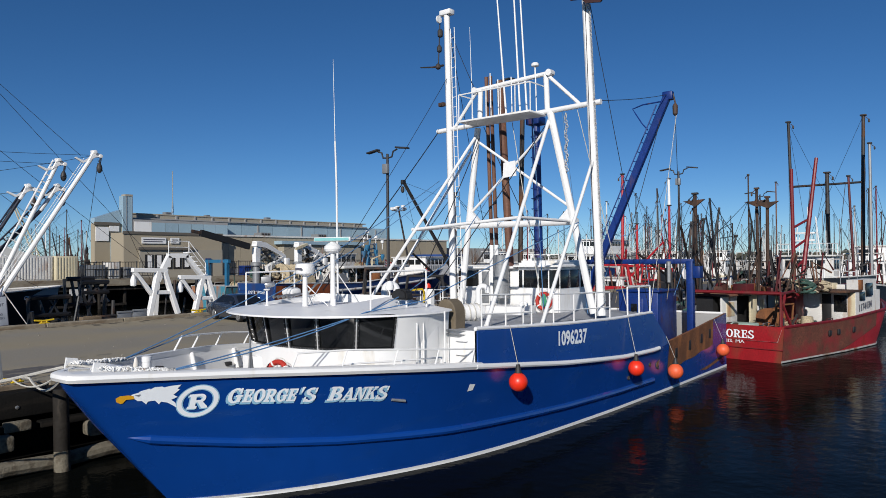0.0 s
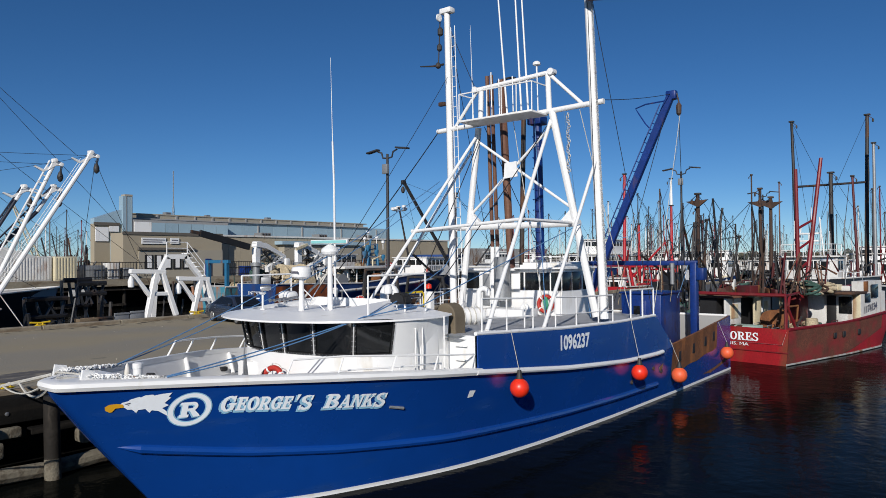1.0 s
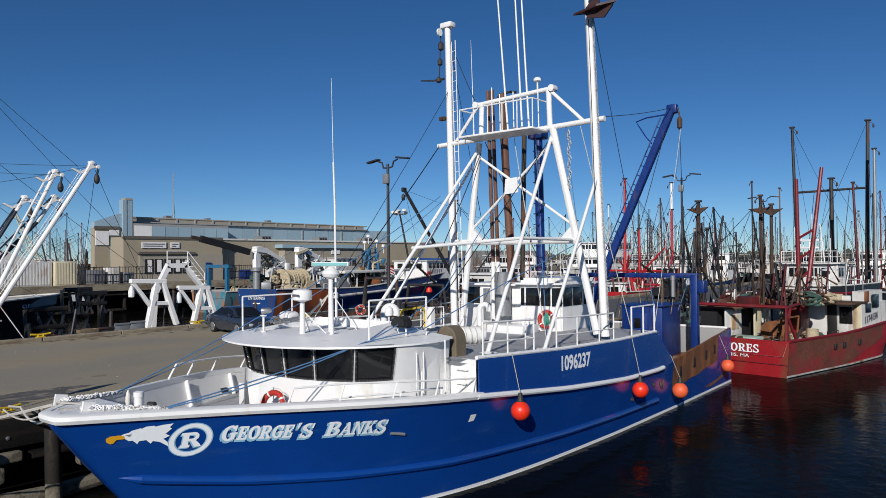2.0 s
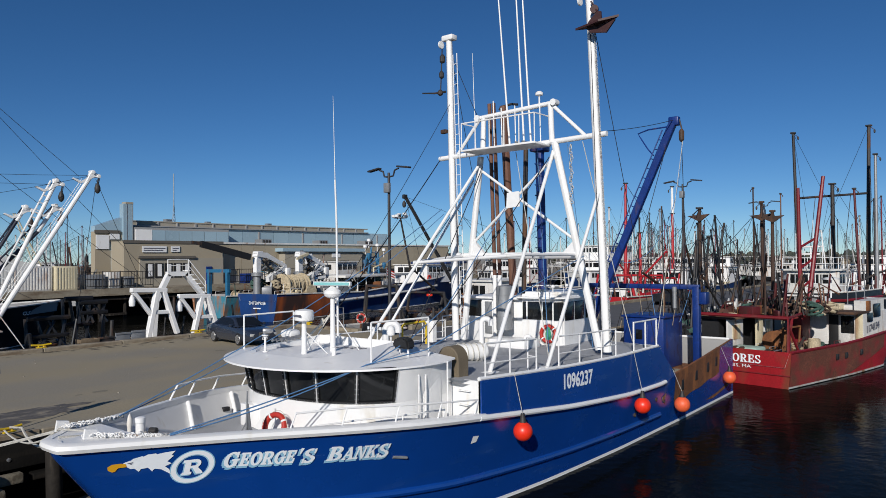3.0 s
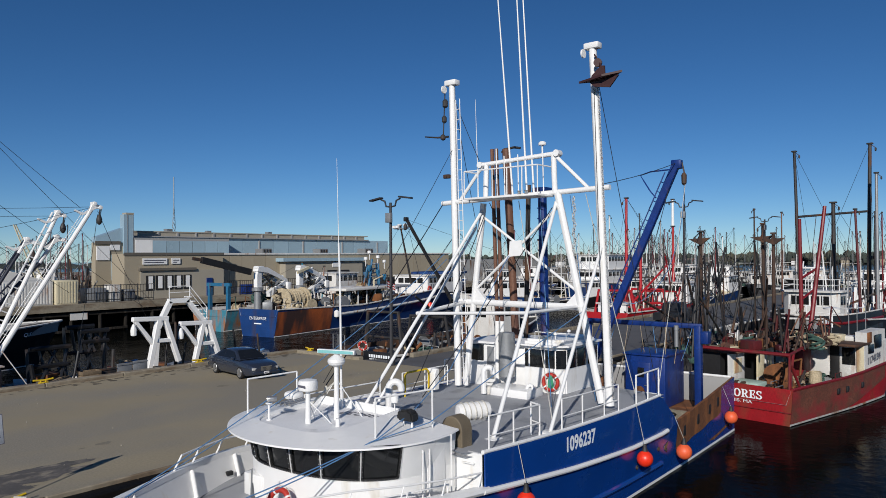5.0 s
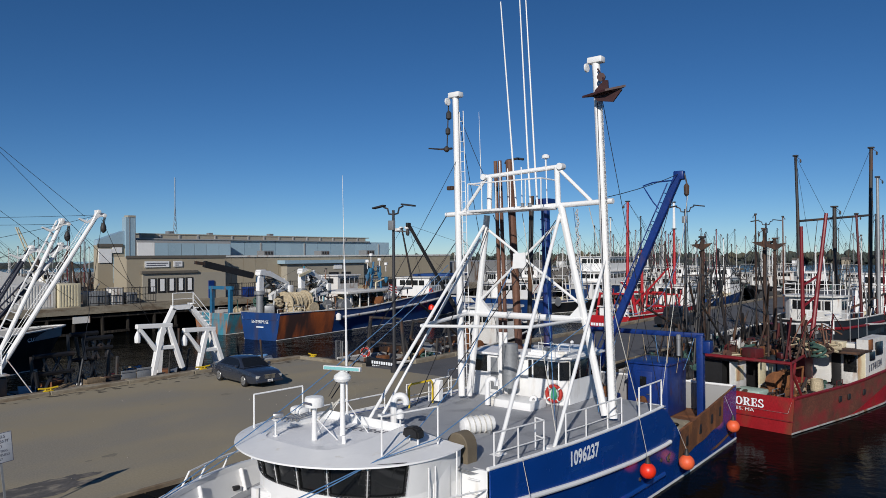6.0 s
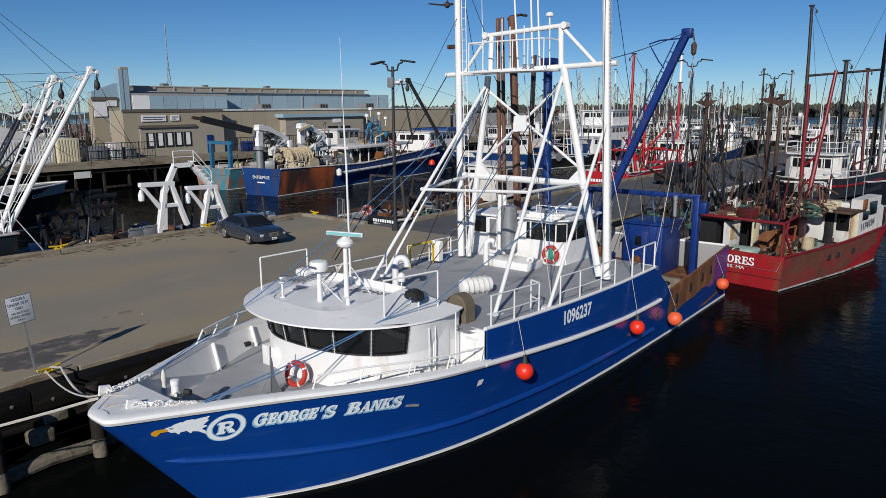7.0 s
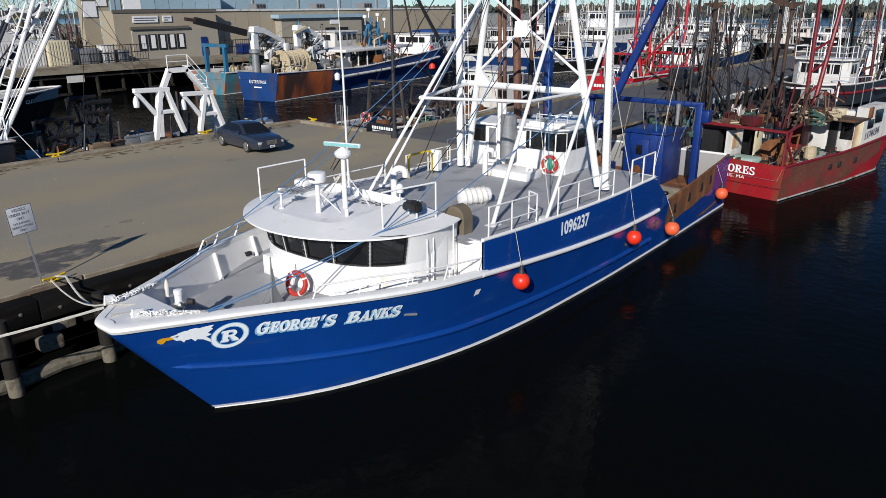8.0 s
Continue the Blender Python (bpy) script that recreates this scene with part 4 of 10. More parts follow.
# the white frame
FX = 14.1
pole("cross_arm", (FX, 4.15, 10.30), (FX, -3.05, 10.48), 0.095)
pole("top_beam", (FX, 2.24, 11.66), (FX, -1.07, 11.80), 0.085)
for p in ((FX, 2.24, 11.66), (FX, -1.07, 11.80)):
    bm = bm_new()
    turned(bm, (p[0] - 0.14, p[1], p[2]), [(0.12, 0), (0.12, 0.28)], 12, (1, 0, 0))
    part("beam_end", bm, M_WHITE, trawler)
pole("frame_post", (FX, 2.05, 10.30), (FX, 2.0, 11.66), 0.10)
pole("frame_post", (FX, -0.95, 10.40), (FX, -0.9, 11.78), 0.10)
pole("frame_brace", (FX, 3.3, 10.33), (FX, 2.2, 11.6), 0.065)
pole("frame_brace", (FX, -2.3, 10.45), (FX, -1.0, 11.7), 0.065)
pole("frame_leg", (FX, 2.15, 10.2), (FX, 3.05, 3.25), 0.12)
pole("frame_leg", (FX, -1.06, 10.4), (FX, -2.68, 3.25), 0.13)
for y0, y1, z in ((2.3, -0.85, 10.28),):
    bm = bm_new()
    box(bm, (13.05, y1, z), (14.2, y0, z + 0.07), bevel=0.01)
    plat = part("platform", bm, M_WHITE, trawler, "white railed platform between the frame posts")
    for i in range(6):
        y = y0 + (y1 - y0) * i / 5
        part("guard_post", tube(bm_new(), [(13.1, y, z), (13.1, y, z + 1.05)], 0.022, 6), M_WHITE, plat)
    for h in (1.05,):
        part("guard_rail", tube(bm_new(), [(14.0, y0, z + h), (13.1, y0, z + h), (13.1, y1, z + h), (14.0, y1, z + h)], 0.025, 6), M_WHITE, plat)
# lower tie beams and cross bracing with its plate
pole("tie_beam", (FX, 3.3, 6.45), (FX, -2.1, 6.43), 0.12)
pole("tie_beam", (10.9, 2.72, 6.22), (FX, 3.0, 6.45), 0.07)
pole("tie_beam", (10.9, 2.72, 6.22), (10.77, -1.86, 6.45), 0.055)
pole("tie_beam", (10.77, -1.86, 6.45), (FX, -1.85, 6.45), 0.055)
for a, b in (((FX, 2.25, 9.75), (FX, -1.75, 7.0)), ((FX, -1.1, 9.95), (FX, 2.45, 7.0))):
    pole("cross_brace", a, b, 0.05)
bm = bm_new()
prism(bm, [(0.36, 8.22), (0.95, 8.18), (0.91, 8.74), (0.40, 8.78)], FX - 0.10, FX - 0.06, axis=0)
part("brace_plate", bm, M_WHITE, trawler, "square white plate at the crossing")
for y, z in ((2.45, 6.5), (-1.85, 6.5)):
    bm = bm_new()
    sg = 1 if y > 0 else -1
    prism(bm, [(y, z + 0.5), (y - sg * 0.5, z), (y + sg * 0.2, z - 0.05)], FX - 0.08, FX + 0.08, axis=0)
    part("gusset", bm, M_WHITE, trawler)
# fore struts down to the boat deck
strut_a = ((FX, 2.15, 10.0), (8.35, 2.85, 3.3))
strut_b = ((FX - 0.2, 2.35, 9.3), (9.6, 3.35, 3.3))
pole("fore_strut", *strut_a, 0.058)
pole("fore_strut", *strut_b, 0.05)
pole("fore_strut", (FX, -1.0, 10.1), (7.9, -2.6, 3.3), 0.062)
pole("fore_strut", (FX, -2.75, 8.6), (9.45, -3.45, 3.3), 0.056)
for p in ((8.35, 2.85), (9.6, 3.25), (7.9, -2.6), (9.45, -3.35)):
    bm = bm_new()
    box(bm, (p[0] - 0.22, p[1] - 0.16, 3.2), (p[0] + 0.22, p[1] + 0.16, 3.3), bevel=0.015)
    part("strut_foot", bm, M_WHITE, trawler)
# whip aerials and lamps on the top beam
for y0, z0, y1, z1 in ((0.82, 11.9, 1.45, 18.2), (0.21, 11.95, 0.62, 18.4), (-0.08, 12.0, 0.36, 18.4)):
    ob = pole("whip_aerial", (FX, y0, z0 - 1.5), (FX, y1, z1), 0.038, M_PLASTIC, 0.022, label="white whip aerial")
pole("whip_aerial", (FX, 2.38, 10.4), (FX, 2.50, 14.2), 0.022, M_PLASTIC, 0.006)
for y in (1.45, 0.5, -0.55, 1.1):
    pole("short_aerial", (FX - 0.1, y, 10.4), (FX - 0.1, y + 0.03, 11.9 + 0.3 * (y > 1.2)), 0.022, M_PLASTIC)
bm = bm_new()
turned(bm, (FX, -0.45, 12.15), [(0.03, -0.4), (0.03, -0.02), (0.14, 0.0), (0.14, 0.08), (0.08, 0.13)], 12)
part("gps_dome", bm, M_PLASTIC, trawler)
for y in (0.42, 0.12):
    bm = bm_new()
    turned(bm, (FX - 0.2, y, 10.36), [(0.10, 0), (0.10, 0.06), (0.05, 0.09), (0.05, 0.16), (0.08, 0.2)], 12)
    part("deck_lamp", bm, M_GALV, trawler)
# exhaust pipes and the blue post behind
pole("exhaust_pipe", (16.6, 2.30, 3.2), (16.6, 2.80, 12.6), 0.16, M_RUSTPIPE, label="rusty upright exhaust pipe")
for y0, y1 in ((2.12, 2.30), (1.89, 2.10)):
    pole("exhaust_pipe", (14.9, y0 - 0.01, 5.6), (14.9, y1, 12.36), 0.075, M_RUSTPIPE, label="thin rusty upright exhaust pipe")
    pole("pipe_sleeve", (14.9, y0, 3.2), (14.9, y0, 5.7), 0.085, M_WHITE, label="white lower sleeve of the exhaust pipe")
bm = bm_new()
tube(bm, [(16.6, 3.0, 12.48), (16.6, 2.9, 12.6), (16.6, 2.4, 12.64), (16.6, 2.1, 12.58)], 0.05, 8)
part("exhaust_bend", bm, M_DARK, trawler)
bp_ = pole("derrick_post", (17.0, 1.22, 3.2), (17.0, 1.33, 10.9), 0.18, M_DECKBLUE, label="blue steel derrick post")
pole("derrick_boom", (17.0, 2.2, 3.2), (17.0, 1.97, 11.1), 0.10, M_DARK, label="dark green derrick boom")

for i in range(16):
    part("rung", tube(bm_new(), [(16.8, 1.1, 3.8 + 0.42 * i), (16.72, 1.1, 3.82 + 0.42 * i), (16.72, 1.4, 3.82 + 0.42 * i), (16.8, 1.4, 3.8 + 0.42 * i)], 0.015, 5), M_DECKBLUE, bp_)
bm = bm_new()
box(bm, (16.7, 1.02, 10.62), (17.3, 1.64, 10.95), bevel=0.05)
part("post_head", bm, M_DECKBLUE, bp_)

# blue ladder crane at the stern
bm = bar(bm_new(), (20.2, 0.98, 3.2), (21.09, -2.64, 12.0), 0.30, 0.25, (1, 0, 0))
bmesh.ops.bevel(bm, geom=list(bm.edges), offset=0.025, segments=1, affect="EDGES")
cr = part("crane_boom", bm, M_DECKBLUE, trawler, "blue crane boom with ladder rungs")
ladder(cr, (20.25, 0.97, 3.8), (21.1, -2.26, 11.6), 0.34, (0.3, 1, 0.35), M_DECKBLUE, 0.42, 0.025)
bm = bm_new()
tube(bm, [(21.1, -2.45, 11.75), (21.1, -1.5, 11.72), (21.1, -1.05, 11.6), (21.1, -1.2, 11.35), (21.05, -1.5, 10.9), (21.05, -1.75, 10.6)], 0.03, 6)
part("boom_guard", bm, M_DECKBLUE, cr)
bm = bm_new()
box(bm, (20.95, -2.85, 11.75), (21.25, -2.42, 12.12), bevel=0.05)
part("boom_head", bm, M_DECKBLUE, cr)
bm = bm_new()
turned(bm, (21.05, -2.95, 11.05), [(0.04, 0), (0.10, 0.08), (0.11, 0.42), (0.05, 0.52)], 10)
tube(bm, [(21.1, -2.85, 12.0), (21.05, -3.0, 11.4)], 0.03, 6)
part("boom_block", bm, M_DARK, cr, "dark hanging block")
part("slack_rope", tube(bm_new(), [Vector((21.05, -2.95 + 2.5 * (1 - math.cos(1.57 * k)), 11.1 - 5.0 * math.sin(1.57 * k))) for k in [i / 12 for i in range(13)]] + [Vector((20.9, 0.3, 6.4)), Vector((20.6, 0.9, 7.4))], 0.014, 5), M_BLUEROPE, cr, "pale blue rope hanging slack from the block")

# blue aft house
aft = thing("winch_house", (24.8, -0.3, 1.2), "blue steel winch house on the aft deck, small square window", "deck house")
bm = bm_new()
box(bm, (23.7, -1.0, 1.2), (26.0, 0.95, 3.55), bevel=0.05)
part("body", bm, M_DECKBLUE, aft)
bm = bm_new()
box(bm, (23.62, -1.08, 3.55), (26.08, 1.03, 3.64), bevel=0.02)
ht = part("roof", bm, M_DECKBLUE, aft)
for x, y in ((24.2, 0.0), (25.3, -0.7)):
    part("roof_hoop", tube(bm_new(), [(x, y - 0.35, 3.64), (x, y - 0.3, 3.95), (x, y + 0.3, 3.95), (x, y + 0.35, 3.64)], 0.02, 6), M_DARK, ht)
bm = bm_new()
box(bm, (23.60, -0.02, 2.55), (23.66, 0.30, 3.0), bevel=0.03)
part("window", bm, M_GLASS, aft)
bm = bm_new()
box(bm, (23.64, -0.30, 1.3), (23.71, 0.58, 3.25), bevel=0.03)
dr = part("door", bm, M_DECKBLUE, aft)
part("door_handle", tube(bm_new(), [(23.64, -0.22, 2.2), (23.58, -0.2, 2.2), (23.58, -0.05, 2.2)], 0.015, 5), M_STEEL, dr)

mach = thing("deck_winch", (21.6, 1.2, 1.2), "blue hydraulic deck winch with rusty drum tops", "winch")
bm = bm_new()
box(bm, (20.9, 0.7, 1.2), (22.5, 2.4, 2.35), bevel=0.08)
body_ = part("body", bm, M_DECKBLUE, mach)
for y in (0.85, 1.55):
    part("drum", turned(bm_new(), (21.7, y, 2.5), [(0.42, 0), (0.42, 0.06), (0.26, 0.07), (0.26, 0.5), (0.42, 0.51), (0.42, 0.56)], 16, (0, 1, 0)), M_RUST, mach)
for i in range(5):
    part("hose", tube(bm_new(), sag((20.85, 0.9 + 0.3 * i, 2.2), (20.3, 0.4 + 0.35 * i, 1.25), 0.15, 6), 0.035, 6), M_BLACK, mach)
heap_bm = bm_new()
rows = []
for i in range(15):
    row = []
    for j in range(13):
        u, v = i / 14 * 2 - 1, j / 12 * 2 - 1
        h = max(0.0, (1 - u * u) * (1 - v * v)) ** 0.6
        row.append(Vector((21.6 + 1.5 * u, -1.7 + 1.05 * v, 1.21 + 0.5 * h * (1 + 0.35 * noise.noise((2.1 * u, 2.3 * v, 0.4))))))
    rows.append(row)
loft(heap_bm, rows)
solo("folded_net", heap_bm, M_NETPALE, (21.6, -1.7, 1.2), "pale heap of folded net on the rusty work deck", "net")

gan = thing("stern_gantry", (24.5, 0, 1.2), "blue steel stern gantry over the aft deck", "gantry")
for y in (-2.25, 3.2):
    bm = bm_new()
    box(bm, (24.3, y - 0.15, 1.2), (24.64, y + 0.15, 5.0), bevel=0.04)
    part("leg", bm, M_DECKBLUE, gan)
bm = bm_new()
box(bm, (24.36, -2.4, 4.86), (24.58, 3.5, 5.08), bevel=0.03)
part("cross_beam", bm, M_DECKBLUE, gan)
bm = bm_new()
box(bm, (24.25, -2.75, 4.2), (24.75, -2.4, 4.75), bevel=0.05)
part("hanging_block_housing", bm, M_DECKBLUE, gan)
bm = bm_new()
turned(bm, (24.3, -1.3, 4.0), [(0.09, 0), (0.09, 0.75), (0.11, 0.76), (0.11, 0.95), (0.06, 0.98)], 12)
part("beacon", bm, [M_GALV], gan)
for i in range(9):
    y = -2.0 + 0.62 * i
    part("hanging_line", tube(bm_new(), sag((24.4, y, 4.9), (24.1 + 0.3 * math.sin(i * 2.0), y + 0.4 * math.cos(i), 3.4 - 0.2 * (i % 3)), 0.08, 5), 0.014, 4), M_TANROPE if i % 3 else M_BLUEROPE, gan)

# standing and running wires of the trawler
for p, q, r, mt in (((14.1, -2.46, 15.1), (17.3, -3.3, 3.2), 0.012, M_WIRE), ((14.1, -2.46, 15.1), (12.9, -3.4, 3.3), 0.012, M_WIRE), ((21.1, -2.62, 12.0), (14.2, -2.62, 10.6), 0.016, M_WIRE), ((21.05, -3.0, 11.1), (18.0, -3.0, 2.9), 0.012, M_ROPE), ((21.05, -2.95, 11.0), (22.6, -2.6, 1.9), 0.014, M_WIRE), ((21.0, -2.4, 11.2), (19.2, -0.6, 2.6), 0.014, M_WIRE), ((14.1, 3.63, 14.8), (17.2, 3.4, 3.2), 0.012, M_WIRE), ((14.1, 3.63, 14.6), (14.0, 2.2, 11.7), 0.012, M_WIRE), ((14.1, 4.1, 10.3), (7.2, 3.3, 4.2), 0.018, M_WIRE), ((14.0, 2.0, 9.8), (11.2, 3.3, 3.3), 0.016, M_WIRE), ((14.0, -0.9, 9.9), (11.0, 2.6, 3.3), 0.016, M_WIRE), ((14.0, 0.5, 10.2), (10.5, -2.9, 3.3), 0.014, M_ROPE), ((14.0, -2.2, 10.3), (15.3, -3.4, 3.2), 0.014, M_ROPE), ((14.0, -0.4, 10.2), (12.3, -1.8, 3.3), 0.014, M_BLUEROPE), ((14.0, -1.6, 10.3), (14.6, -2.2, 3.2), 0.014, M_BLUEROPE), ((14.1, 3.55, 12.5), (7.0, 3.2, 4.3), 0.010, M_WIRE), ((14.0, 1.8, 10.2), (16.8, 0.8, 5.0), 0.014, M_WIRE)):
    part("rigging_wire", tube(bm_new(), sag(p, q, 0.03 * (Vector(p) - Vector(q)).length ** 0.5, 5), r, 4), mt, trawler)
bm = bm_new()
for i in range(24):
    torus(bm, (14.0, -1.75 + 0.03 * math.sin(i), 10.2 - 0.085 * i), 0.05, 0.018, (1, 0, 0) if i % 2 else (0, 1, 0), 8, 4)
part("hanging_chain", bm, M_CHAIN, trawler, "galvanised chain hanging from the cross arm")


# ---- boat deck: second house, rails, loose gear ----
CF = 15.05
bm = bm_new()
prism(bm, [(CF, 1.02), (CF, -0.35), (CF + 0.28, -0.64), (17.9, -0.64), (17.9, 1.02)], 3.05, 4.84)
bmesh.ops.bevel(bm, geom=[e for e in bm.edges if abs(e.verts[0].co.z - e.verts[1].co.z) > 1], offset=0.05, segments=2, affect="EDGES")
cab = part("upper_cabin", bm, M_WHITE, trawler, "white upper cabin aft of the frame")
bm = bm_new()
box(bm, (CF + 0.12, 1.02, 3.05), (17.9, 3.75, 4.78), bevel=0.03)
part("cabin_wing", bm, M_WHITE, cab)
bm = bm_new()
prism(bm, [(CF - 0.2, 1.1), (CF - 0.2, -0.42), (CF + 0.2, -0.8), (18.0, -0.8), (18.0, 1.1)], 4.84, 4.90)
prism(bm, [(CF + 0.05, 1.0), (CF + 0.05, -0.3), (CF + 0.4, -0.55), (17.7, -0.55), (17.7, 1.0)], 4.90, 5.08)
bmesh.ops.bevel(bm, geom=[e for e in bm.edges if e.verts[0].co.z > 5 and e.verts[1].co.z > 5], offset=0.08, segments=2, affect="EDGES")
croof = part("cabin_roof", bm, M_WHITE, cab)
bm = bm_new()
prism(bm, [(CF - 0.1, 3.85), (CF - 0.1, 1.1), (18.0, 1.1), (18.0, 3.85)], 4.78, 4.86)
part("wing_roof", bm, M_PALEDECK, cab)
for y0, y1 in ((0.95, 0.80), (0.73, 0.13), (0.07, -0.53 + 0.2)):
    bm = bm_new()
    box(bm, (CF - 0.022, y1, 4.05), (CF + 0.01, y0, 4.72), bevel=0.015)
    part("window", bm, M_GLASS, cab)
bm = bm_new()
prism(bm, [(CF + 0.0, -0.38), (CF + 0.26, -0.645), (CF + 0.245, -0.665), (CF - 0.02, -0.395)], 4.05, 4.72)
part("window", bm, M_GLASS, cab)
for x0, x1 in ((15.42, 16.1), (16.16, 16.86), (17.0, 17.75)):
    bm = bm_new()
    box(bm, (x0, -0.665, 4.03), (x1, -0.63, 4.72), bevel=0.015)
    part("window", bm, M_GLASS, cab)
bm = bm_new()
box(bm, (CF + 0.09, 2.96, 4.06), (CF + 0.13, 3.6, 4.70), bevel=0.02)
part("window", bm, M_GLASS, cab)
bm = bm_new()
box(bm, (CF + 0.02, 2.3, 3.25), (CF + 0.12, 2.88, 4.75), bevel=0.02)
dr = part("door", bm, M_WHITE, cab, "white cabin door with a dark window")
bm = bm_new()
box(bm, (CF + 0.005, 2.38, 3.4), (CF + 0.03, 2.72, 4.66), bevel=0.02)
part("pane", bm, M_GALV, dr)
bm = bm_new()
turned(bm, (CF - 0.35, 1.55, 3.65), [(0.31, 0), (0.31, 0.5), (0.325, 0.5), (0.325, 0.56), (0.31, 0.56), (0.31, 1.3), (0.325, 1.3), (0.325, 1.36), (0.31, 1.36), (0.31, 1.6), (0.27, 1.66)], 24)
part("exhaust_casing", bm, M_GALV, cab, "weathered grey round exhaust casing")
bm = bm_new()
box(bm, (13.5, -0.1, 3.12), (14.6, 1.7, 3.42), bevel=0.04)
part("cabin_step", bm, M_WHITE, cab, "white box step before the cabin")
for x, y in ((15.5, -0.1), (16.0, 0.5), (16.7, 0.0)):
    bm = bm_new()
    turned(bm, (x, y, 5.07), [(0.02, 0), (0.02, 0.16), (0.07, 0.17), (0.07, 0.24), (0.03, 0.27)], 10)
    part("roof_lamp", bm, M_PLASTIC, croof)
bm = bm_new()
for y in (0.15, 0.28, 0.41):
    turned(bm, (15.2, y, 5.14), [(0.06, 0), (0.03, 0.06), (0.02, 0.25), (0.02, 0.36)], 8, (1, 0, 0))
part("air_horn", bm, M_STEEL, croof)
part("roof_hoop", tube(bm_new(), [(15.6, -0.5, 5.05), (15.6, -0.5, 5.3), (15.6, 0.85, 5.3), (15.6, 0.85, 5.05)], 0.018, 6), M_WHITE, croof)


def gooseneck(x, y, z, h, r, turn, parent=trawler):
    bm = bm_new()
    d = Vector((math.cos(turn), math.sin(turn), 0))
    R = r * 1.7
    pts = [Vector((x, y, z)), Vector((x, y, z + h))] + [Vector((x, y, z + h)) + d * (R - R * math.cos(a)) + Vector((0, 0, R * math.sin(a))) for a in [math.pi * i / 8 for i in range(1, 9)]]
    pts.append(pts[-1] - Vector((0, 0, r * 0.8)))
    tube(bm, pts, r, 12)
    return part("gooseneck_vent", bm, M_WHITE, parent, "white gooseneck vent")


gooseneck(8.0, 1.35, 3.2, 1.0, 0.11, -0.9)
gooseneck(13.3, 1.62, 3.2, 0.78, 0.10, -0.9)
gooseneck(14.0, 0.2, 3.4, 0.05, 0.06, -0.9)
PZR = PANEL_Z
# dome aerial and hooded searchlight on the roof
bm = bm_new()
turned(bm, (6.03, -0.72, 4.08), [(0.02, 0), (0.02, 0.24), (0.10, 0.25), (0.12, 0.33), (0.10, 0.44), (0.05, 0.49), (0.01, 0.50)], 18)
part("dome_aerial", bm, M_PLASTIC, roof, "white dome aerial on a thin stem")
bm = bm_new()
prism(bm, [(-2.08, 4.13), (-1.55, 4.13), (-1.52, 4.26), (-1.62, 4.39), (-1.90, 4.42), (-2.05, 4.34)], 5.2, 5.48, axis=0)
bmesh.ops.bevel(bm, geom=list(bm.edges), offset=0.045, segments=2, affect="EDGES")
sl = part("searchlight_cover", bm, M_BLACK, roof, "black canvas searchlight cover")
for y in (-1.95, -1.68):
    part("stand", tube(bm_new(), [(5.34, y, 3.9), (5.34, y, 4.16)], 0.026, 8), M_WHITE, sl)
# radar pair
bm = bm_new()
turned(bm, (4.12, 0.53, PZR), [(0.075, 0), (0.06, 0.80), (0.10, 0.82), (0.24, 0.86), (0.25, 0.89), (0.25, 1.06), (0.225, 1.11), (0.08, 1.14)], 28)
r1 = part("radar_dome", bm, M_PLASTIC, roof, "round white radar dome on a post")
for d in ((0.35, -0.5), (0.5, 0.3)):
    part("brace", tube(bm_new(), [(4.12, 0.53, PZR + 0.6), (4.12 + d[0], 0.53 + d[1], PZR)], 0.014, 6), M_WHITE, r1)
bm = bm_new()
box(bm, (3.866, 0.36, PZR + 0.95), (3.872, 0.62, PZR + 1.01))
part("maker_bar", bm, M_SIGNTXT, r1)
bm = bm_new()
tube(bm, [(4.9, 0.31, PZR), (4.9, 0.31, 5.36)], 0.075, 12, 0.06)
r2 = part("radar_mast", bm, M_WHITE, roof)
bm = bm_new()
turned(bm, (4.9, 0.31, 5.34), [(0.10, 0), (0.20, 0.05), (0.235, 0.12), (0.22, 0.19), (0.14, 0.25), (0.05, 0.31)], 18)
part("gearbox", bm, M_PLASTIC, r2)
SB = pose(4.9, 0.31, 5.66, 0, 0, 105)
bm = bm_new()
box(bm, (-0.57, -0.05, 0), (0.57, 0.06, 0.115), m=SB, bevel=0.02)
part("scanner_bar", bm, M_PLASTIC, r2, "white radar scanner bar")
bm = bm_new()
box(bm, (-0.54, 0.06, 0.02), (0.54, 0.072, 0.095), m=SB)
box(bm, (-0.54, -0.062, 0.02), (0.54, -0.05, 0.095), m=SB)
part("scanner_face", bm, M_TEALBAR, r2, "pale teal scanner face")
for d in ((0.6, -0.35), (-0.2, 0.75)):
    part("brace", tube(bm_new(), [(4.9, 0.31, 5.0), (4.9 + d[0], 0.31 + d[1], PZR)], 0.014, 6), M_WHITE, r2)
bm = bm_new()
tube(bm, [(4.9, 0.31, 4.95), (4.75, 0.9, 4.45), (4.7, 1.1, 4.25)], 0.03, 6)
turned(bm, (4.82, 0.62, 4.62), [(0.02, 0), (0.05, 0.05), (0.05, 0.13), (0.02, 0.18)], 8)
part("signal_line", bm, M_ROPE, r2)
bm = bm_new()
tube(bm, [(4.35, -0.33, PZR), (4.35, -0.33, PZR + 0.2)], 0.055, 10)
part("vent_stub", bm, M_WHITE, roof)
bm = bm_new()
tube(bm, [(5.9, 1.2, 4.0), (5.9, 1.23, 7.4), (5.9, 1.28, 8.6)], 0.032, 8, 0.026)
wa = part("whip_aerial", bm, M_PLASTIC, roof, "long white whip aerial")
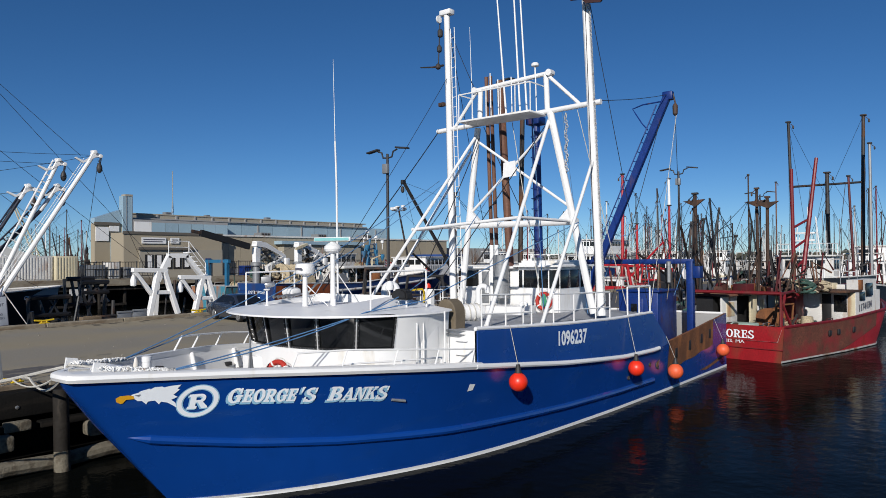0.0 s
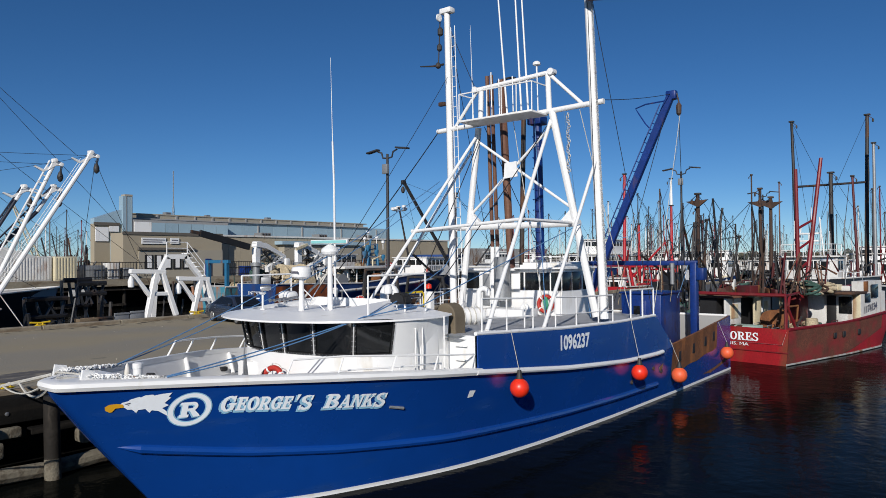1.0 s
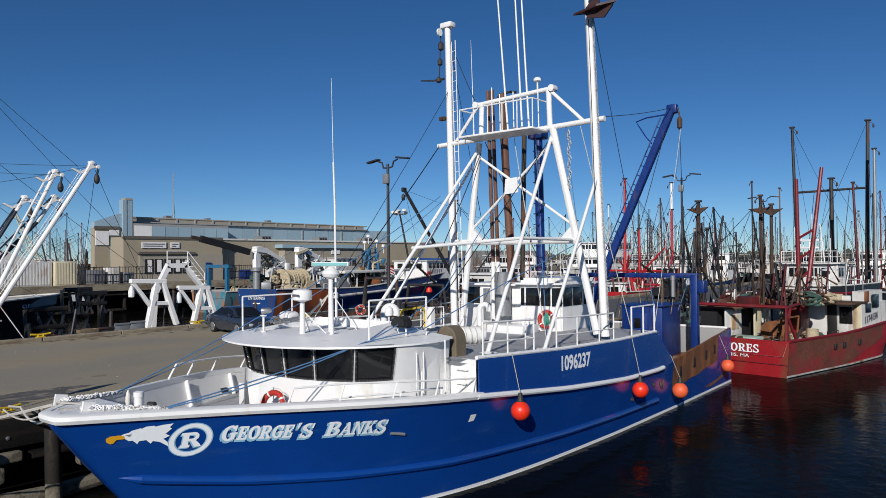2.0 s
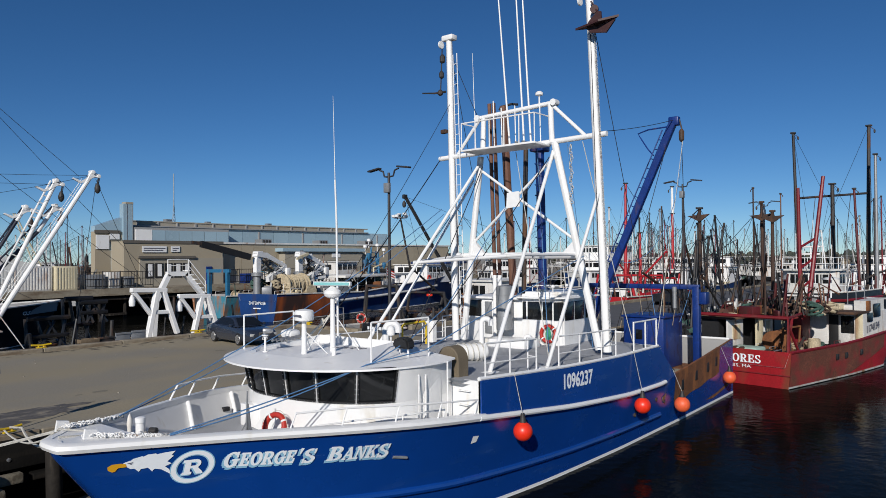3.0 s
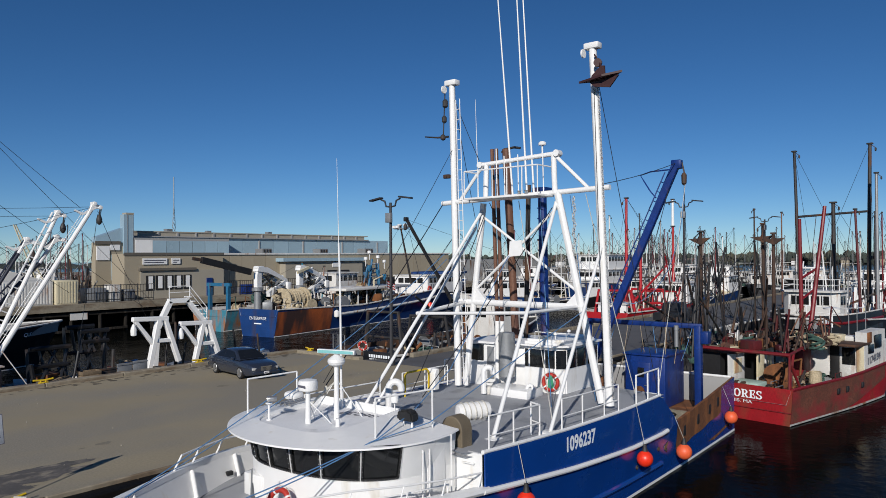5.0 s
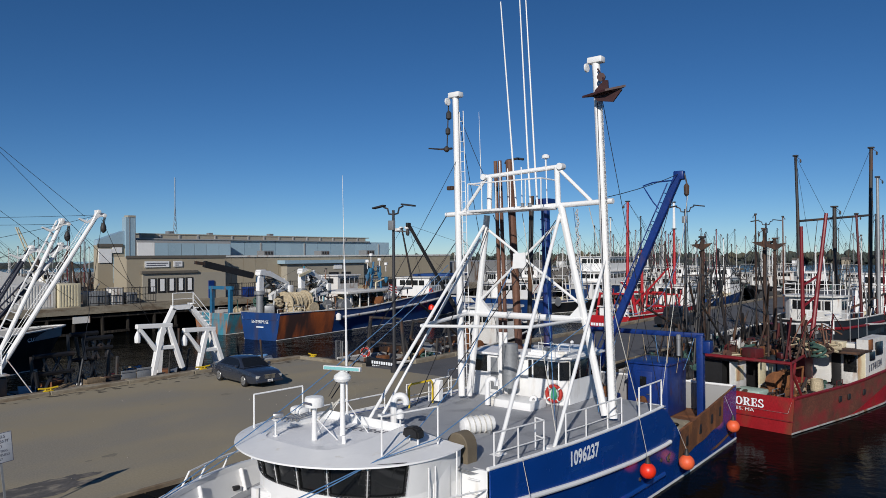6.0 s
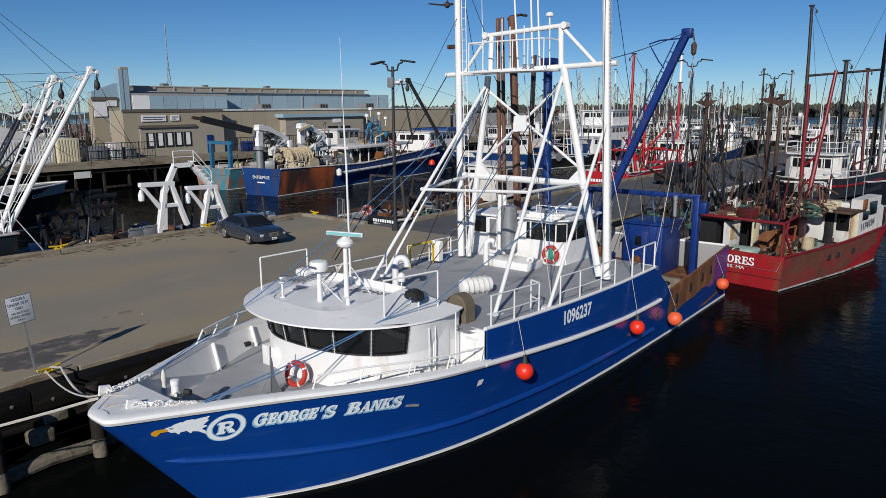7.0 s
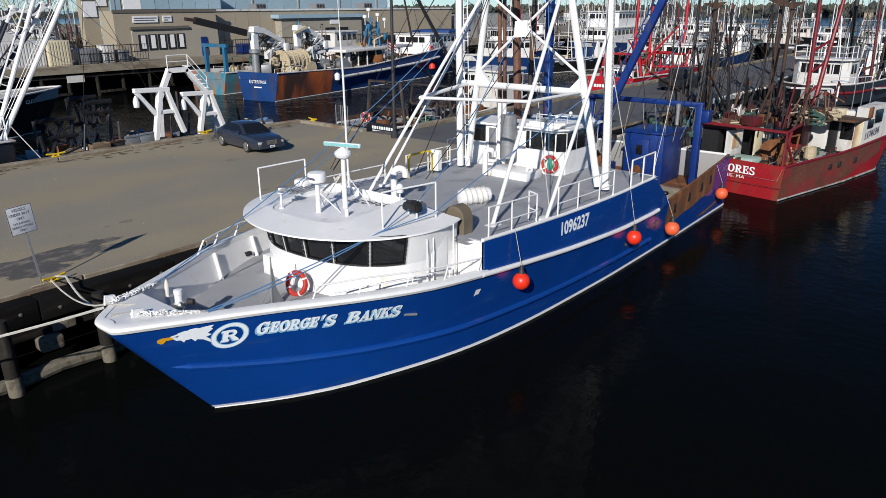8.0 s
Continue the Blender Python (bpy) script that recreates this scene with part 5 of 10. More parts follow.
part("aerial_tip", tube(bm_new(), [(5.9, 1.28, 8.6), (5.9, 1.34, 11.0)], 0.013, 5, 0.005), M_PLASTIC, wa)
# small searchlight at the front of the roof
bm = bm_new()
tube(bm, [(3.75, 1.65, PZR), (3.75, 1.65, PZR + 0.46)], 0.028, 8)
turned(bm, (3.75, 1.65, PZR), [(0.07, 0), (0.07, 0.03)], 10)
turned(bm, (3.75, 1.65, PZR + 0.40), [(0.05, 0), (0.09, 0.03), (0.09, 0.05)], 10)
st = part("searchlight_post", bm, M_WHITE, roof)
bm = bm_new()
turned(bm, (3.66, 1.62, PZR + 0.56), [(0.075, 0), (0.08, 0.03), (0.078, 0.2), (0.05, 0.26)], 14, (0.75, -0.6, 0.05))
part("searchlight", bm, M_STEEL, st, "bright metal searchlight")
# air horns and their housing
bm = bm_new()
box(bm, (5.15, 2.35, 4.12), (5.55, 2.85, 4.36), bevel=0.1)
hb = part("horn_housing", bm, M_PLASTIC, roof)
for x, y in ((5.2, 2.4), (5.5, 2.8)):
    part("stand", tube(bm_new(), [(x, y, 3.9), (x, y, 4.16)], 0.02, 6), M_WHITE, hb)
for i in range(4):
    bm = bm_new()
    turned(bm, (4.62 + 0.06 * i, 2.5 - 0.13 * i, 4.12), [(0.055, 0), (0.03, 0.06), (0.018, 0.2), (0.016, 0.75)], 10, (1, -0.12, 0.12))
    part("air_horn", bm, M_STEEL, hb, "chrome air horn")
# guard hoops on the roof
for a, b, h in (((4.13, 3.1, 3.88), (5.75, 2.95, 3.9), 0.94), ((4.2, -1.8, 3.9), (5.8, -2.22, 3.93), 0.95)):
    railing(roof, [a, b], h, M_WHITE, 0.024, mids=(), name="guard_hoop")

# boat-deck rails
railing(trawler, [(6.55, -3.42, 3.34), (7.6, -3.45, 3.30), (8.85, -3.47, 3.25), (9.0, -3.1, 3.25)], 0.9, M_WHITE, 0.024, mids=(0.45,))
railing(trawler, [(10.0, -3.50, 3.22), (11.2, -3.51, 3.18), (12.6, -3.52, 3.15), (13.6, -3.52, 3.13)], 0.9, M_WHITE, 0.024, mids=(0.45,))
railing(trawler, [(15.0, -3.5, 3.13), (16.0, -3.48, 3.12), (17.0, -3.46, 3.12)], 1.0, M_WHITE, 0.03, mids=())
railing(trawler, [(6.6, 3.62, 3.32), (8.2, 3.62, 3.30), (9.95, 3.62, 3.27)], 0.62, M_WHITE, 0.024, mids=(0.42,))
railing(trawler, [(11.2, 3.72, 3.22), (12.5, 3.76, 3.2), (13.9, 3.8, 3.18)], 0.78, M_WHITE, 0.024, mids=(0.45,))
railing(trawler, [(14.6, 4.5, 3.13), (16.5, 4.48, 3.12)], 0.9, M_WHITE, 0.026, mids=(0.5,))
# fore-deck rails: starboard guard on the rail cap, port grab rail on the side deck
gr = [side(x, hull_y(x, 2.7) - 0.02, smooth_at(x, ZX, ZZ) + 0.06, 1) for x in (1.75, 2.55, 3.6, 4.8, 6.2)]
guard = part("guard_rail", tube(bm_new(), [gr[0]] + [p + Vector((0.22, 0.0, 0.36)) for p in gr], 0.026, 8), M_WHITE, trawler)
for p in gr[1:]:
    part("post", tube(bm_new(), [p, p + Vector((0.22, 0, 0.36))], 0.024, 6), M_WHITE, guard)
rail_feet = [Vector((x, -hull_y(x, 2.65) + 0.10, smooth_at(x, ZX, ZZ) + 0.06)) for x in (1.62, 2.6, 3.75, 4.9, 6.15)]
rail = part("side_rail", tube(bm_new(), [rail_feet[0], rail_feet[0] + Vector((0.14, -0.02, 0.30))] + [p + Vector((0.16, 0, 0.36)) for p in rail_feet[1:]], 0.022, 8), M_WHITE, trawler)
for p in rail_feet[1:]:
    part("post", tube(bm_new(), [p, p + Vector((0.16, 0, 0.36))], 0.02, 6), M_WHITE, rail)
grab = [Vector((x, -hull_y(x, 2.3) + 0.36, 2.62 - 0.03 * x)) for x in (2.3, 3.2, 4.2, 5.4)]
rail = part("grab_rail", tube(bm_new(), [grab[0] - Vector((0.05, 0, 0.1)), grab[0] + Vector((0.03, 0, 0.22))] + [p + Vector((0.1, 0, 0.27)) for p in grab[1:]], 0.02, 8), M_WHITE, trawler)
for p in grab[1:]:
    part("post", tube(bm_new(), [p - Vector((0, 0, 0.15)), p + Vector((0.1, 0, 0.27))], 0.018, 6), M_WHITE, rail)
for x, y, z0, z1 in ((5.85, -2.78, 2.3, 3.84),):
    part("upright", tube(bm_new(), [(x, y, z0), (x, y, z1)], 0.022, 6), M_WHITE, trawler)
for z in (2.35, 2.7, 3.05):
    bm = bm_new()
    box(bm, (6.25, -3.15, z), (6.33, -2.8, z + 0.03), bevel=0.008)
    part("step_plate", bm, M_WHITE, trawler)

# fore-deck bitts, fairleads, chain
bm = bm_new()
turned(bm, (-0.38, 0.32, 2.05), [(0.095, 0), (0.095, 0.98), (0.105, 0.99), (0.105, 1.09), (0.05, 1.11)], 16)
tube(bm, [(-0.5, 0.12, 2.86), (-0.26, 0.52, 2.86)], 0.035, 8)
part("mooring_bitt", bm, M_WHITE, trawler, "white mooring bitt on the fore deck")
bm = bm_new()
turned(bm, (-0.3, 0.12, 2.88), [(0.03, 0), (0.075, 0.02), (0.075, 0.16), (0.05, 0.18)], 12, (0.5, -0.86, 0))
part("warping_drum", bm, M_DARK, trawler, "dark rope drum on the bitt")
bm = bm_new()
turned(bm, (0.0, 1.5, 2.05), [(0.05, 0), (0.05, 0.65), (0.065, 0.72), (0.06, 0.85), (0.02, 0.96)], 12)
part("mooring_post", bm, M_WHITE, trawler)


def chain_run(a, b, n, spread, seed):
    rgc = random.Random(seed)
    a, b = Vector(a), Vector(b)
    bm = bm_new()
    for j in range(n):
        k = j / (n - 1)
        w = spread * (1 - 0.75 * k)
        p = a.lerp(b, k) + Vector((rgc.uniform(-w, w), rgc.uniform(-w, w), rgc.uniform(0, w * 0.5)))
        torus(bm, p, 0.038, 0.013, (rgc.uniform(-1, 1), rgc.uniform(-1, 1), rgc.uniform(-1, 1)), 7, 4)
    return bm


for a_, b_, sd in (((-1.6, -0.02, 3.05), (-0.62, -0.86, 2.99), 3), ((-1.6, 1.0, 3.06), (-0.35, 1.42, 2.99), 4)):
    ch = thing("anchor_chain", a_, "white-painted and galvanised chain laid on the bow plate", "chain", "chains on the bow")
    part("painted_chain", chain_run(a_, b_, 80, 0.085, sd), M_PLASTIC, ch, "white-painted links")
    mid = Vector(a_).lerp(Vector(b_), 0.45)
    part("bare_chain", chain_run(mid, Vector(b_) + (Vector(b_) - mid) * 0.25, 40, 0.03, sd + 9), M_CHAIN, ch, "bare galvanised links")
for y0, y1 in ((1.1, 1.16), (-0.10, -0.04)):
    bm = bm_new()
    prism(bm, [(-1.72, 2.98), (-1.42, 2.98), (-1.46, 3.16), (-1.68, 3.2)], y0, y1, axis=1)
    part("chain_stopper", bm, M_WHITE, trawler)
dv = part("folding_davit", tube(bm_new(), [(1.85, -0.12, 2.1), (1.92, -0.10, 2.9), (1.95, -0.08, 3.38)], 0.026, 8, 0.018), M_GALV, trawler, "grey steel folding davit on the fore deck")
bm = bm_new()
prism(bm, [(1.90, 2.11), (2.22, 2.11), (2.02, 2.55), (1.95, 3.1)], -0.13, -0.09, axis=1)
part("davit_plate", bm, M_GALV, dv)
part("davit_stay", tube(bm_new(), [(1.6, 0.05, 2.12), (1.9, -0.11, 2.7)], 0.016, 6), M_GALV, dv)
# curved brown companion cover and life-raft canister
bm = bm_new()
half = [(-2.64, 3.28)] + [(-2.30 - 0.34 * math.cos(a), 3.74 + 0.36 * math.sin(a)) for a in [math.pi * i / 14 for i in range(15)]] + [(-1.96, 3.28)]
prism(bm, half, 6.46, 6.9, axis=0)
bmesh.ops.bevel(bm, geom=[e for e in bm.edges if abs(e.verts[0].co.x - e.verts[1].co.x) < 0.01], offset=0.02, segments=1, affect="EDGES")
cc = solo("companion_cover", bm, M_OLIVE, (6.68, -2.30, 3.28), "brown rounded companionway cover beside the wheelhouse", "hatch cover")
bm = bm_new()
turned(bm, (-0.225, 0.1, 0.3), [(0.06, 0), (0.06, 0.02), (0.05, 0.025)], 14, (-1, 0, 0))
ob = new("port_light", mesh_of("port_light", bm, M_BLACK))
ob.parent = cc
raft = thing("life_raft", (9.6, -0.65, 3.25), "white life raft canister lashed in its cradle on the grey deck", "life raft")
bm = bm_new()
q = pose(9.6, -0.65, 3.50, 0, 0, -28) @ Matrix.Diagonal((0.95, 0.8, 0.8, 1))
ring = []
for r, h in ((0.10, -0.78), (0.27, -0.72), (0.31, -0.55), (0.315, -0.3), (0.335, -0.29), (0.335, -0.25), (0.315, -0.24), (0.315, 0.24), (0.335, 0.25), (0.335, 0.29), (0.315, 0.30), (0.31, 0.55), (0.27, 0.72), (0.10, 0.78)):
    ring.append([q @ Vector((h * 0.76, r * math.cos(a), r * math.sin(a))) for a in [2 * math.pi * j / 20 for j in range(20)]])
vs = loft(bm, ring, close=True)
bm.faces.new(vs[0])
bm.faces.new(vs[-1])
bmesh.ops.recalc_face_normals(bm, faces=bm.faces)
part("canister", bm, M_PLASTIC, raft)
for h in (-0.38, -0.19, 0.0, 0.19, 0.38):
    bm = bm_new()
    torus(bm, q @ Vector((h, 0, 0)), 0.268, 0.018, q.to_3x3() @ Vector((1, 0, 0.12)), 24, 6)
    part("lashing", bm, M_ROPE, raft)
for h in (-0.3, 0.3):
    bm = bm_new()
    box(bm, (h - 0.04, -0.34, -0.40), (h + 0.04, 0.34, -0.22), m=q, bevel=0.01)
    part("cradle", bm, M_GALV, raft)
# white net roll, cables and small things on the boat deck
pile = thing("fender_bundle", (6.9, -1.0, 3.3), "bundle of coiled white rope on the deck", "rope")
for k in range(4):
    bm = bm_new()
    torus(bm, (7.9, 0.4, 3.30 + 0.06 * k), 0.32 - 0.03 * k, 0.04, (0.05 * k, 0.04, 1), 24, 6)
    part("coil", bm, M_ROPE, pile)
for x, y in ((12.6, 3.45),):
    bm = bm_new()
    prism(bm, [(x - 0.13, 3.25), (x + 0.13, 3.25), (x + 0.13, 4.02), (x - 0.02, 4.04), (x - 0.13, 3.85)], y - 0.2, y + 0.2, axis=1)
    bmesh.ops.bevel(bm, geom=list(bm.edges), offset=0.02, segments=1, affect="EDGES")
    part("vent_box", bm, M_WHITE, trawler)
bm = bm_new()
tube(bm, [(11.3, 3.68, 3.15), (11.3, 3.68, 3.92), (11.4, 3.66, 4.0), (12.3, 3.5, 4.04), (12.38, 3.48, 3.95), (12.38, 3.48, 3.2)], 0.038, 8)
part("davit", bm, M_YELLOW, trawler, "yellow pipe guard hoop")


def life_ring(c, axis, R=0.30, r=0.075, label="red life ring with white bands on the white wall"):
    axis = Vector(axis).normalized()
    t = thing("life_ring", c, label, "life ring", "life rings")
    bm = bm_new()
    torus(bm, c, R, r, axis, 40, 12)
    part("ring", bm, M_RING, t)
    q = Vector((0, 0, 1)).rotation_difference(axis)
    for i in range(4):
        a = math.pi / 4 + i * math.pi / 2
        p = Vector(c) + q @ Vector((R * math.cos(a), R * math.sin(a), 0))
        bm = bm_new()
        torus(bm, p, r + 0.004, 0.010, q @ Vector((-math.sin(a), math.cos(a), 0)), 14, 5)
        tube(bm, [p + q @ Vector((-math.sin(a), math.cos(a), 0)) * d for d in (-0.022, 0.022)], r + 0.006, 14)
        part("band", bm, M_PLASTIC, t)
    bm = bm_new()
    pts = [Vector(c) + q @ Vector(((R + r + 0.02 + 0.02 * math.cos(4 * a)) * math.cos(a), (R + r + 0.02 + 0.02 * math.cos(4 * a)) * math.sin(a), 0)) for a in [2 * math.pi * i / 40 for i in range(41)]]
    tube(bm, pts, 0.008, 5)
    part("grab_line", bm, M_ROPE, t)
    return t


life_ring((2.78, 0.02, 2.40), (-0.95, -0.2, 0.3), 0.285, 0.068, "red life ring with white bands leaning before the wheelhouse")
lr = life_ring((CF - 0.09, -0.2, 3.56), (-1, -0.1, 0.05), 0.28, 0.07)
bm = bm_new()
bm.faces.new([bm.verts.new((CF - 0.14, -0.2 + 0.13 * math.cos(a) - 0.03, 3.54 + 0.25 * math.sin(a) - 0.06 * math.cos(2 * a))) for a in [2 * math.pi * i / 14 for i in range(14)]])
part("cover_patch", bm, mat("green_cover_cloth", (0.05, 0.30, 0.17), 0.8, var=0.3, scale=9), lr, "green cloth behind the ring", smooth=False)


def buoy(p, r, top, material, label):
    """A round fender buoy with its neck, eye and lanyard."""
    p = Vector(p)
    t = thing("fender_buoy", p, label, "buoy", "buoys hung on the side")
    bm = bm_new()
    turned(bm, p, [(0.02, -r)] + [(r * math.sin(a), -r * math.cos(a)) for a in [math.pi * i / 14 for i in range(1, 13)]] + [(0.10 * r / 0.3, r * 1.0), (0.085 * r / 0.3, r * 1.12)], 24)
    part("ball", bm, material, t)
    bm = bm_new()
    turned(bm, p + Vector((0, 0, r * 0.97)), [(r * 0.42, 0), (r * 0.30, 0.06), (0.06, 0.16), (0.05, 0.22)], 12)
    part("neck", bm, M_DARK, t)
    part("lanyard", tube(bm_new(), [p + Vector((0, 0, r + 0.18)), Vector(top)], 0.009, 5), M_ROPE, t)
    return t


buoy((7.70, -3.76, 1.90), 0.25, (7.62, -3.56, 3.40), M_ORANGE, "bright red-orange round fender buoy hung against the blue side")
buoy((14.98, -3.80, 1.38), 0.27, (14.85, -3.56, 3.2), M_ORANGE, "bright red-orange round fender buoy hung against the blue side")
buoy((18.72, -3.72, 0.80), 0.29, (18.35, -3.52, 2.15), M_SALMON, "faded orange round fender buoy hung at the rusty quarter")
buoy((24.95, -3.50, 0.96), 0.28, (24.5, -3.28, 2.36), M_SALMON, "faded orange round fender buoy at the stern corner")
# cargo and nets on the work deck
bm = bm_new()
for i in range(26):
    a = i * 0.8
    torus(bm, (19.6 + 0.5 * math.sin(i), -2.2 + 0.5 * math.cos(i * 1.7), 1.3 + 0.025 * i), 0.3 + 0.06 * math.sin(i * 2.1), 0.04, (math.sin(i) * 0.5, math.cos(i * 1.3) * 0.5, 1), 16, 5)
solo("hose_coil", bm, M_BLACK, (19.6, -2.2, 1.2), "heap of black hose coils on the rusty work deck", "hose", kind="stuff")
bm = bm_new()
turned(bm, (20.4, -1.2, 2.0), [(0.75, 0), (0.75, 0.06), (0.35, 0.06), (0.35, 1.6), (0.75, 1.6), (0.75, 1.66)], 20, (0, 1, 0))
solo("net_winch", bm, M_RUST, (20.4, -0.4, 1.2), "rusty trawl winch drum on the work deck", "winch")

# blue ropes from the bow over the wheelhouse to the frame
line("blue_rope", sag((-0.5, -0.95, 3.0), (4.1, -1.95, 3.93), 0.05, 10) + [(5.6, -1.75, 4.3), (8.0, -1.05, 4.4 + 0.6), (13.9, 0.9, 8.2)], 0.015, M_BLUEROPE, "long blue rope led from the bow over the roof", group="blue ropes")
line("blue_rope", sag((-0.5, -1.02, 3.0), (3.9, -1.95, 3.91), 0.12, 10) + [(5.6, -2.3, 4.1), (8.0, -2.26, 4.77), (14.0, -2.2, 6.4)], 0.015, M_BLUEROPE, "long blue rope led from the bow over the roof", group="blue ropes")
line("blue_rope", sag((-0.3, 1.42, 3.0), (14.0, 4.0, 8.3), 0.35, 12), 0.015, M_BLUEROPE, "long blue rope led from the bow past the wheelhouse", group="blue ropes")
line("blue_rope", sag((-0.3, 1.46, 2.98), (13.9, 3.8, 8.1), 0.55, 12), 0.013, M_BLUEROPE, "long blue rope led from the bow past the wheelhouse", group="blue ropes")
bm = bm_new()
for j in range(5):
    torus(bm, (-0.38, 0.32, 2.62 + 0.05 * j), 0.115, 0.022, (0.1 * math.sin(j), 0.1, 1), 20, 6)
solo("rope_coil", bm, M_ROPE, (-0.38, 0.32, 2.6), "white rope wound round the bitt", "rope")
for p_ in ((-1.75, 0.85, 3.08), (-2.0, 0.3, 3.06)):
    line("bow_line", sag((-0.42, 0.22, 2.75), p_, -0.03, 6), 0.022, M_ROPE, "white mooring rope led from the bitt over the bow", group="bow ropes")


# ---- water, piers, far shore ----
bm = bm_new()
bm.faces.new([bm.verts.new(p) for p in ((-900, -900, 0), (1600, -900, 0), (1600, 1600, 0), (-900, 1600, 0))])
solo("water", bm, M_WATER, (0, 0, 0), "dark calm harbour water with small ripples", "water", kind="structure", smooth=False)

PZ = 2.0
bm = bm_new()
prism(bm, [(-60, 6.15), (22.6, 6.15), (22.6, 23.35), (-60, 23.35)], 1.25, PZ)
solo("pier_apron", bm, M_CONC, (0, 15, PZ), "worn tan concrete pier apron with dark stains", "pier", kind="structure", smooth=False)
bm = bm_new()
prism(bm, [(22.6, 6.15), (140, 6.15), (140, 15.75), (25.2, 15.75), (22.6, 17.4)], 1.25, PZ - 0.004)
solo("pier_road", bm, M_ASPH, (60, 11, PZ), "grey asphalt roadway along the finger pier", "pier", kind="structure", smooth=False)
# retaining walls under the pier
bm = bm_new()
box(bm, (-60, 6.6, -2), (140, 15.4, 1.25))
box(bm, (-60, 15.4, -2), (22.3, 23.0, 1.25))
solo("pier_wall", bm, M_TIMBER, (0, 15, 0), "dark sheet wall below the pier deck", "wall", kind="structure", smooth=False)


def kerb_run(a, b, w, h, group):
    """A low concrete edge kerb in separate cast lengths."""
    a, b = Vector(a), Vector(b)
    n = max(1, round((b - a).length / 4.0))
    for i in range(n):
        p, q = a.lerp(b, i / n), a.lerp(b, (i + 1) / n)
        d = (q - p).normalized() * 0.02
        bm = bm_new()
        bar(bm, p + d + Vector((0, 0, h / 2)), q - d + Vector((0, 0, h / 2)), w, h)
        bmesh.ops.bevel(bm, geom=list(bm.edges), offset=0.03, segments=1, affect="EDGES")
        solo("kerb", bm, M_KERB, p, "worn concrete kerb at the pier edge", "kerb", group, "structure")


kerb_run((-44, 23.45, PZ - 0.15), (22.6, 23.45, PZ - 0.15), 0.5, 0.33, "far pier kerb")
kerb_run((22.55, 23.2, PZ - 0.15), (22.55, 17.4, PZ - 0.15), 0.4, 0.33, "far pier kerb")
kerb_run((25.2, 15.8, PZ - 0.15), (137, 15.8, PZ - 0.15), 0.4, 0.40, "far pier kerb")
kerb_run((-40, 6.12, PZ - 0.2), (136, 6.12, PZ - 0.2), 0.10, 0.22, "near pier kerb")

rg = random.Random(99)
bm = bm_new()
for i in range(260):
    along, off, r = rg.uniform(-10, 22), abs(rg.gauss(0, 0.45)), rg.uniform(0.02, 0.13)
    x, y = along, 23.05 - off
    bm.faces.new([bm.verts.new((x + 2.2 * r * rg.uniform(0.5, 1.3) * math.cos(a), y + r * rg.uniform(0.5, 1.3) * math.sin(a), PZ + 0.004 + 0.00002 * i)) for a in [2 * math.pi * k / 8 for k in range(8)]])
solo("kerb_dirt", bm, mat("dark_gutter_dirt", (0.10, 0.082, 0.058), 0.95, var=0.4, scale=6), (6, 23, PZ), "dark dirt gathered along the far kerb", "dirt", kind="stuff", smooth=False)
rg = random.Random(88)
bm = bm_new()
for i in range(20):
    x, y, r = rg.uniform(-8, 21), rg.uniform(7.5, 22.5), rg.uniform(0.04, 0.22)
    bm.faces.new([bm.verts.new((x + 1.6 * r * rg.uniform(0.6, 1.2) * math.cos(a), y + r * rg.uniform(0.6, 1.2) * math.sin(a), PZ + 0.004)) for a in [2 * math.pi * k / 9 for k in range(9)]])
solo("grease_spots", bm, mat("old_grease_spot", (0.225, 0.198, 0.147), 0.85, var=0.3, scale=3), (6, 15, PZ), "small old grease spots on the concrete", "stain", kind="stuff", smooth=False)
bm = bm_new()
for i in range(90):
    x, y, r = rg.uniform(-9, 22), rg.uniform(7, 23), rg.uniform(0.010, 0.026)
    bmesh.ops.create_icosphere(bm, subdivisions=1, radius=r, matrix=pose(x, y, PZ + r * 0.4))
solo("gravel_litter", bm, mat("pale_gravel", (0.36, 0.33, 0.27), 0.9, var=0.3, scale=8), (6, 15, PZ), "scattered pale grit on the pier", "litter", kind="stuff", smooth=False)

# timber fender face, wales and piles along the berth
for i in range(-9, 14):
    x0 = i * 4.0 - 1.5
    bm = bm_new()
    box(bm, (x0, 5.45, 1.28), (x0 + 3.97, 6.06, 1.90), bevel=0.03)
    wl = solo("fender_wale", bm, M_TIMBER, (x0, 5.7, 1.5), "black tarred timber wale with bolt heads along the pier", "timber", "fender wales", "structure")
    for j in range(4):
        bm = bm_new()
        turned(bm, (x0 + 0.5 + j, 5.46, 1.54 + 0.1 * (j % 2)), [(0.05, 0), (0.05, 0.03), (0.025, 0.04)], 8, (0, -1, 0))
        part("bolt", bm, M_STEEL, wl)
for i in range(-9, 18):
    x = -0.35 + 2.4 * i
    y = 4.35 if x < 2.2 else 4.85
    bm = bm_new()
    lean = 0.02 * math.sin(i * 2.1)
    turned(bm, (x, y, -1.5), [(0.19, 0), (0.19, 1.5), (0.185, 2.0)], 14, (lean, 0.05, 1))
    pl = thing("fender_pile", (x, y, 0), "round dark timber fender pile, pale with barnacles at the water", "pile", "fender piles")
    ob = part("foot", bm, M_BARN, pl)
    bm = bm_new()
    turned(bm, (x + lean * 2.0, y + 0.1, 0.48), [(0.185, 0), (0.18, 1.45), (0.16, 1.52)], 14, (lean, 0.05, 1))
    part("shaft", bm, M_PILE, pl)
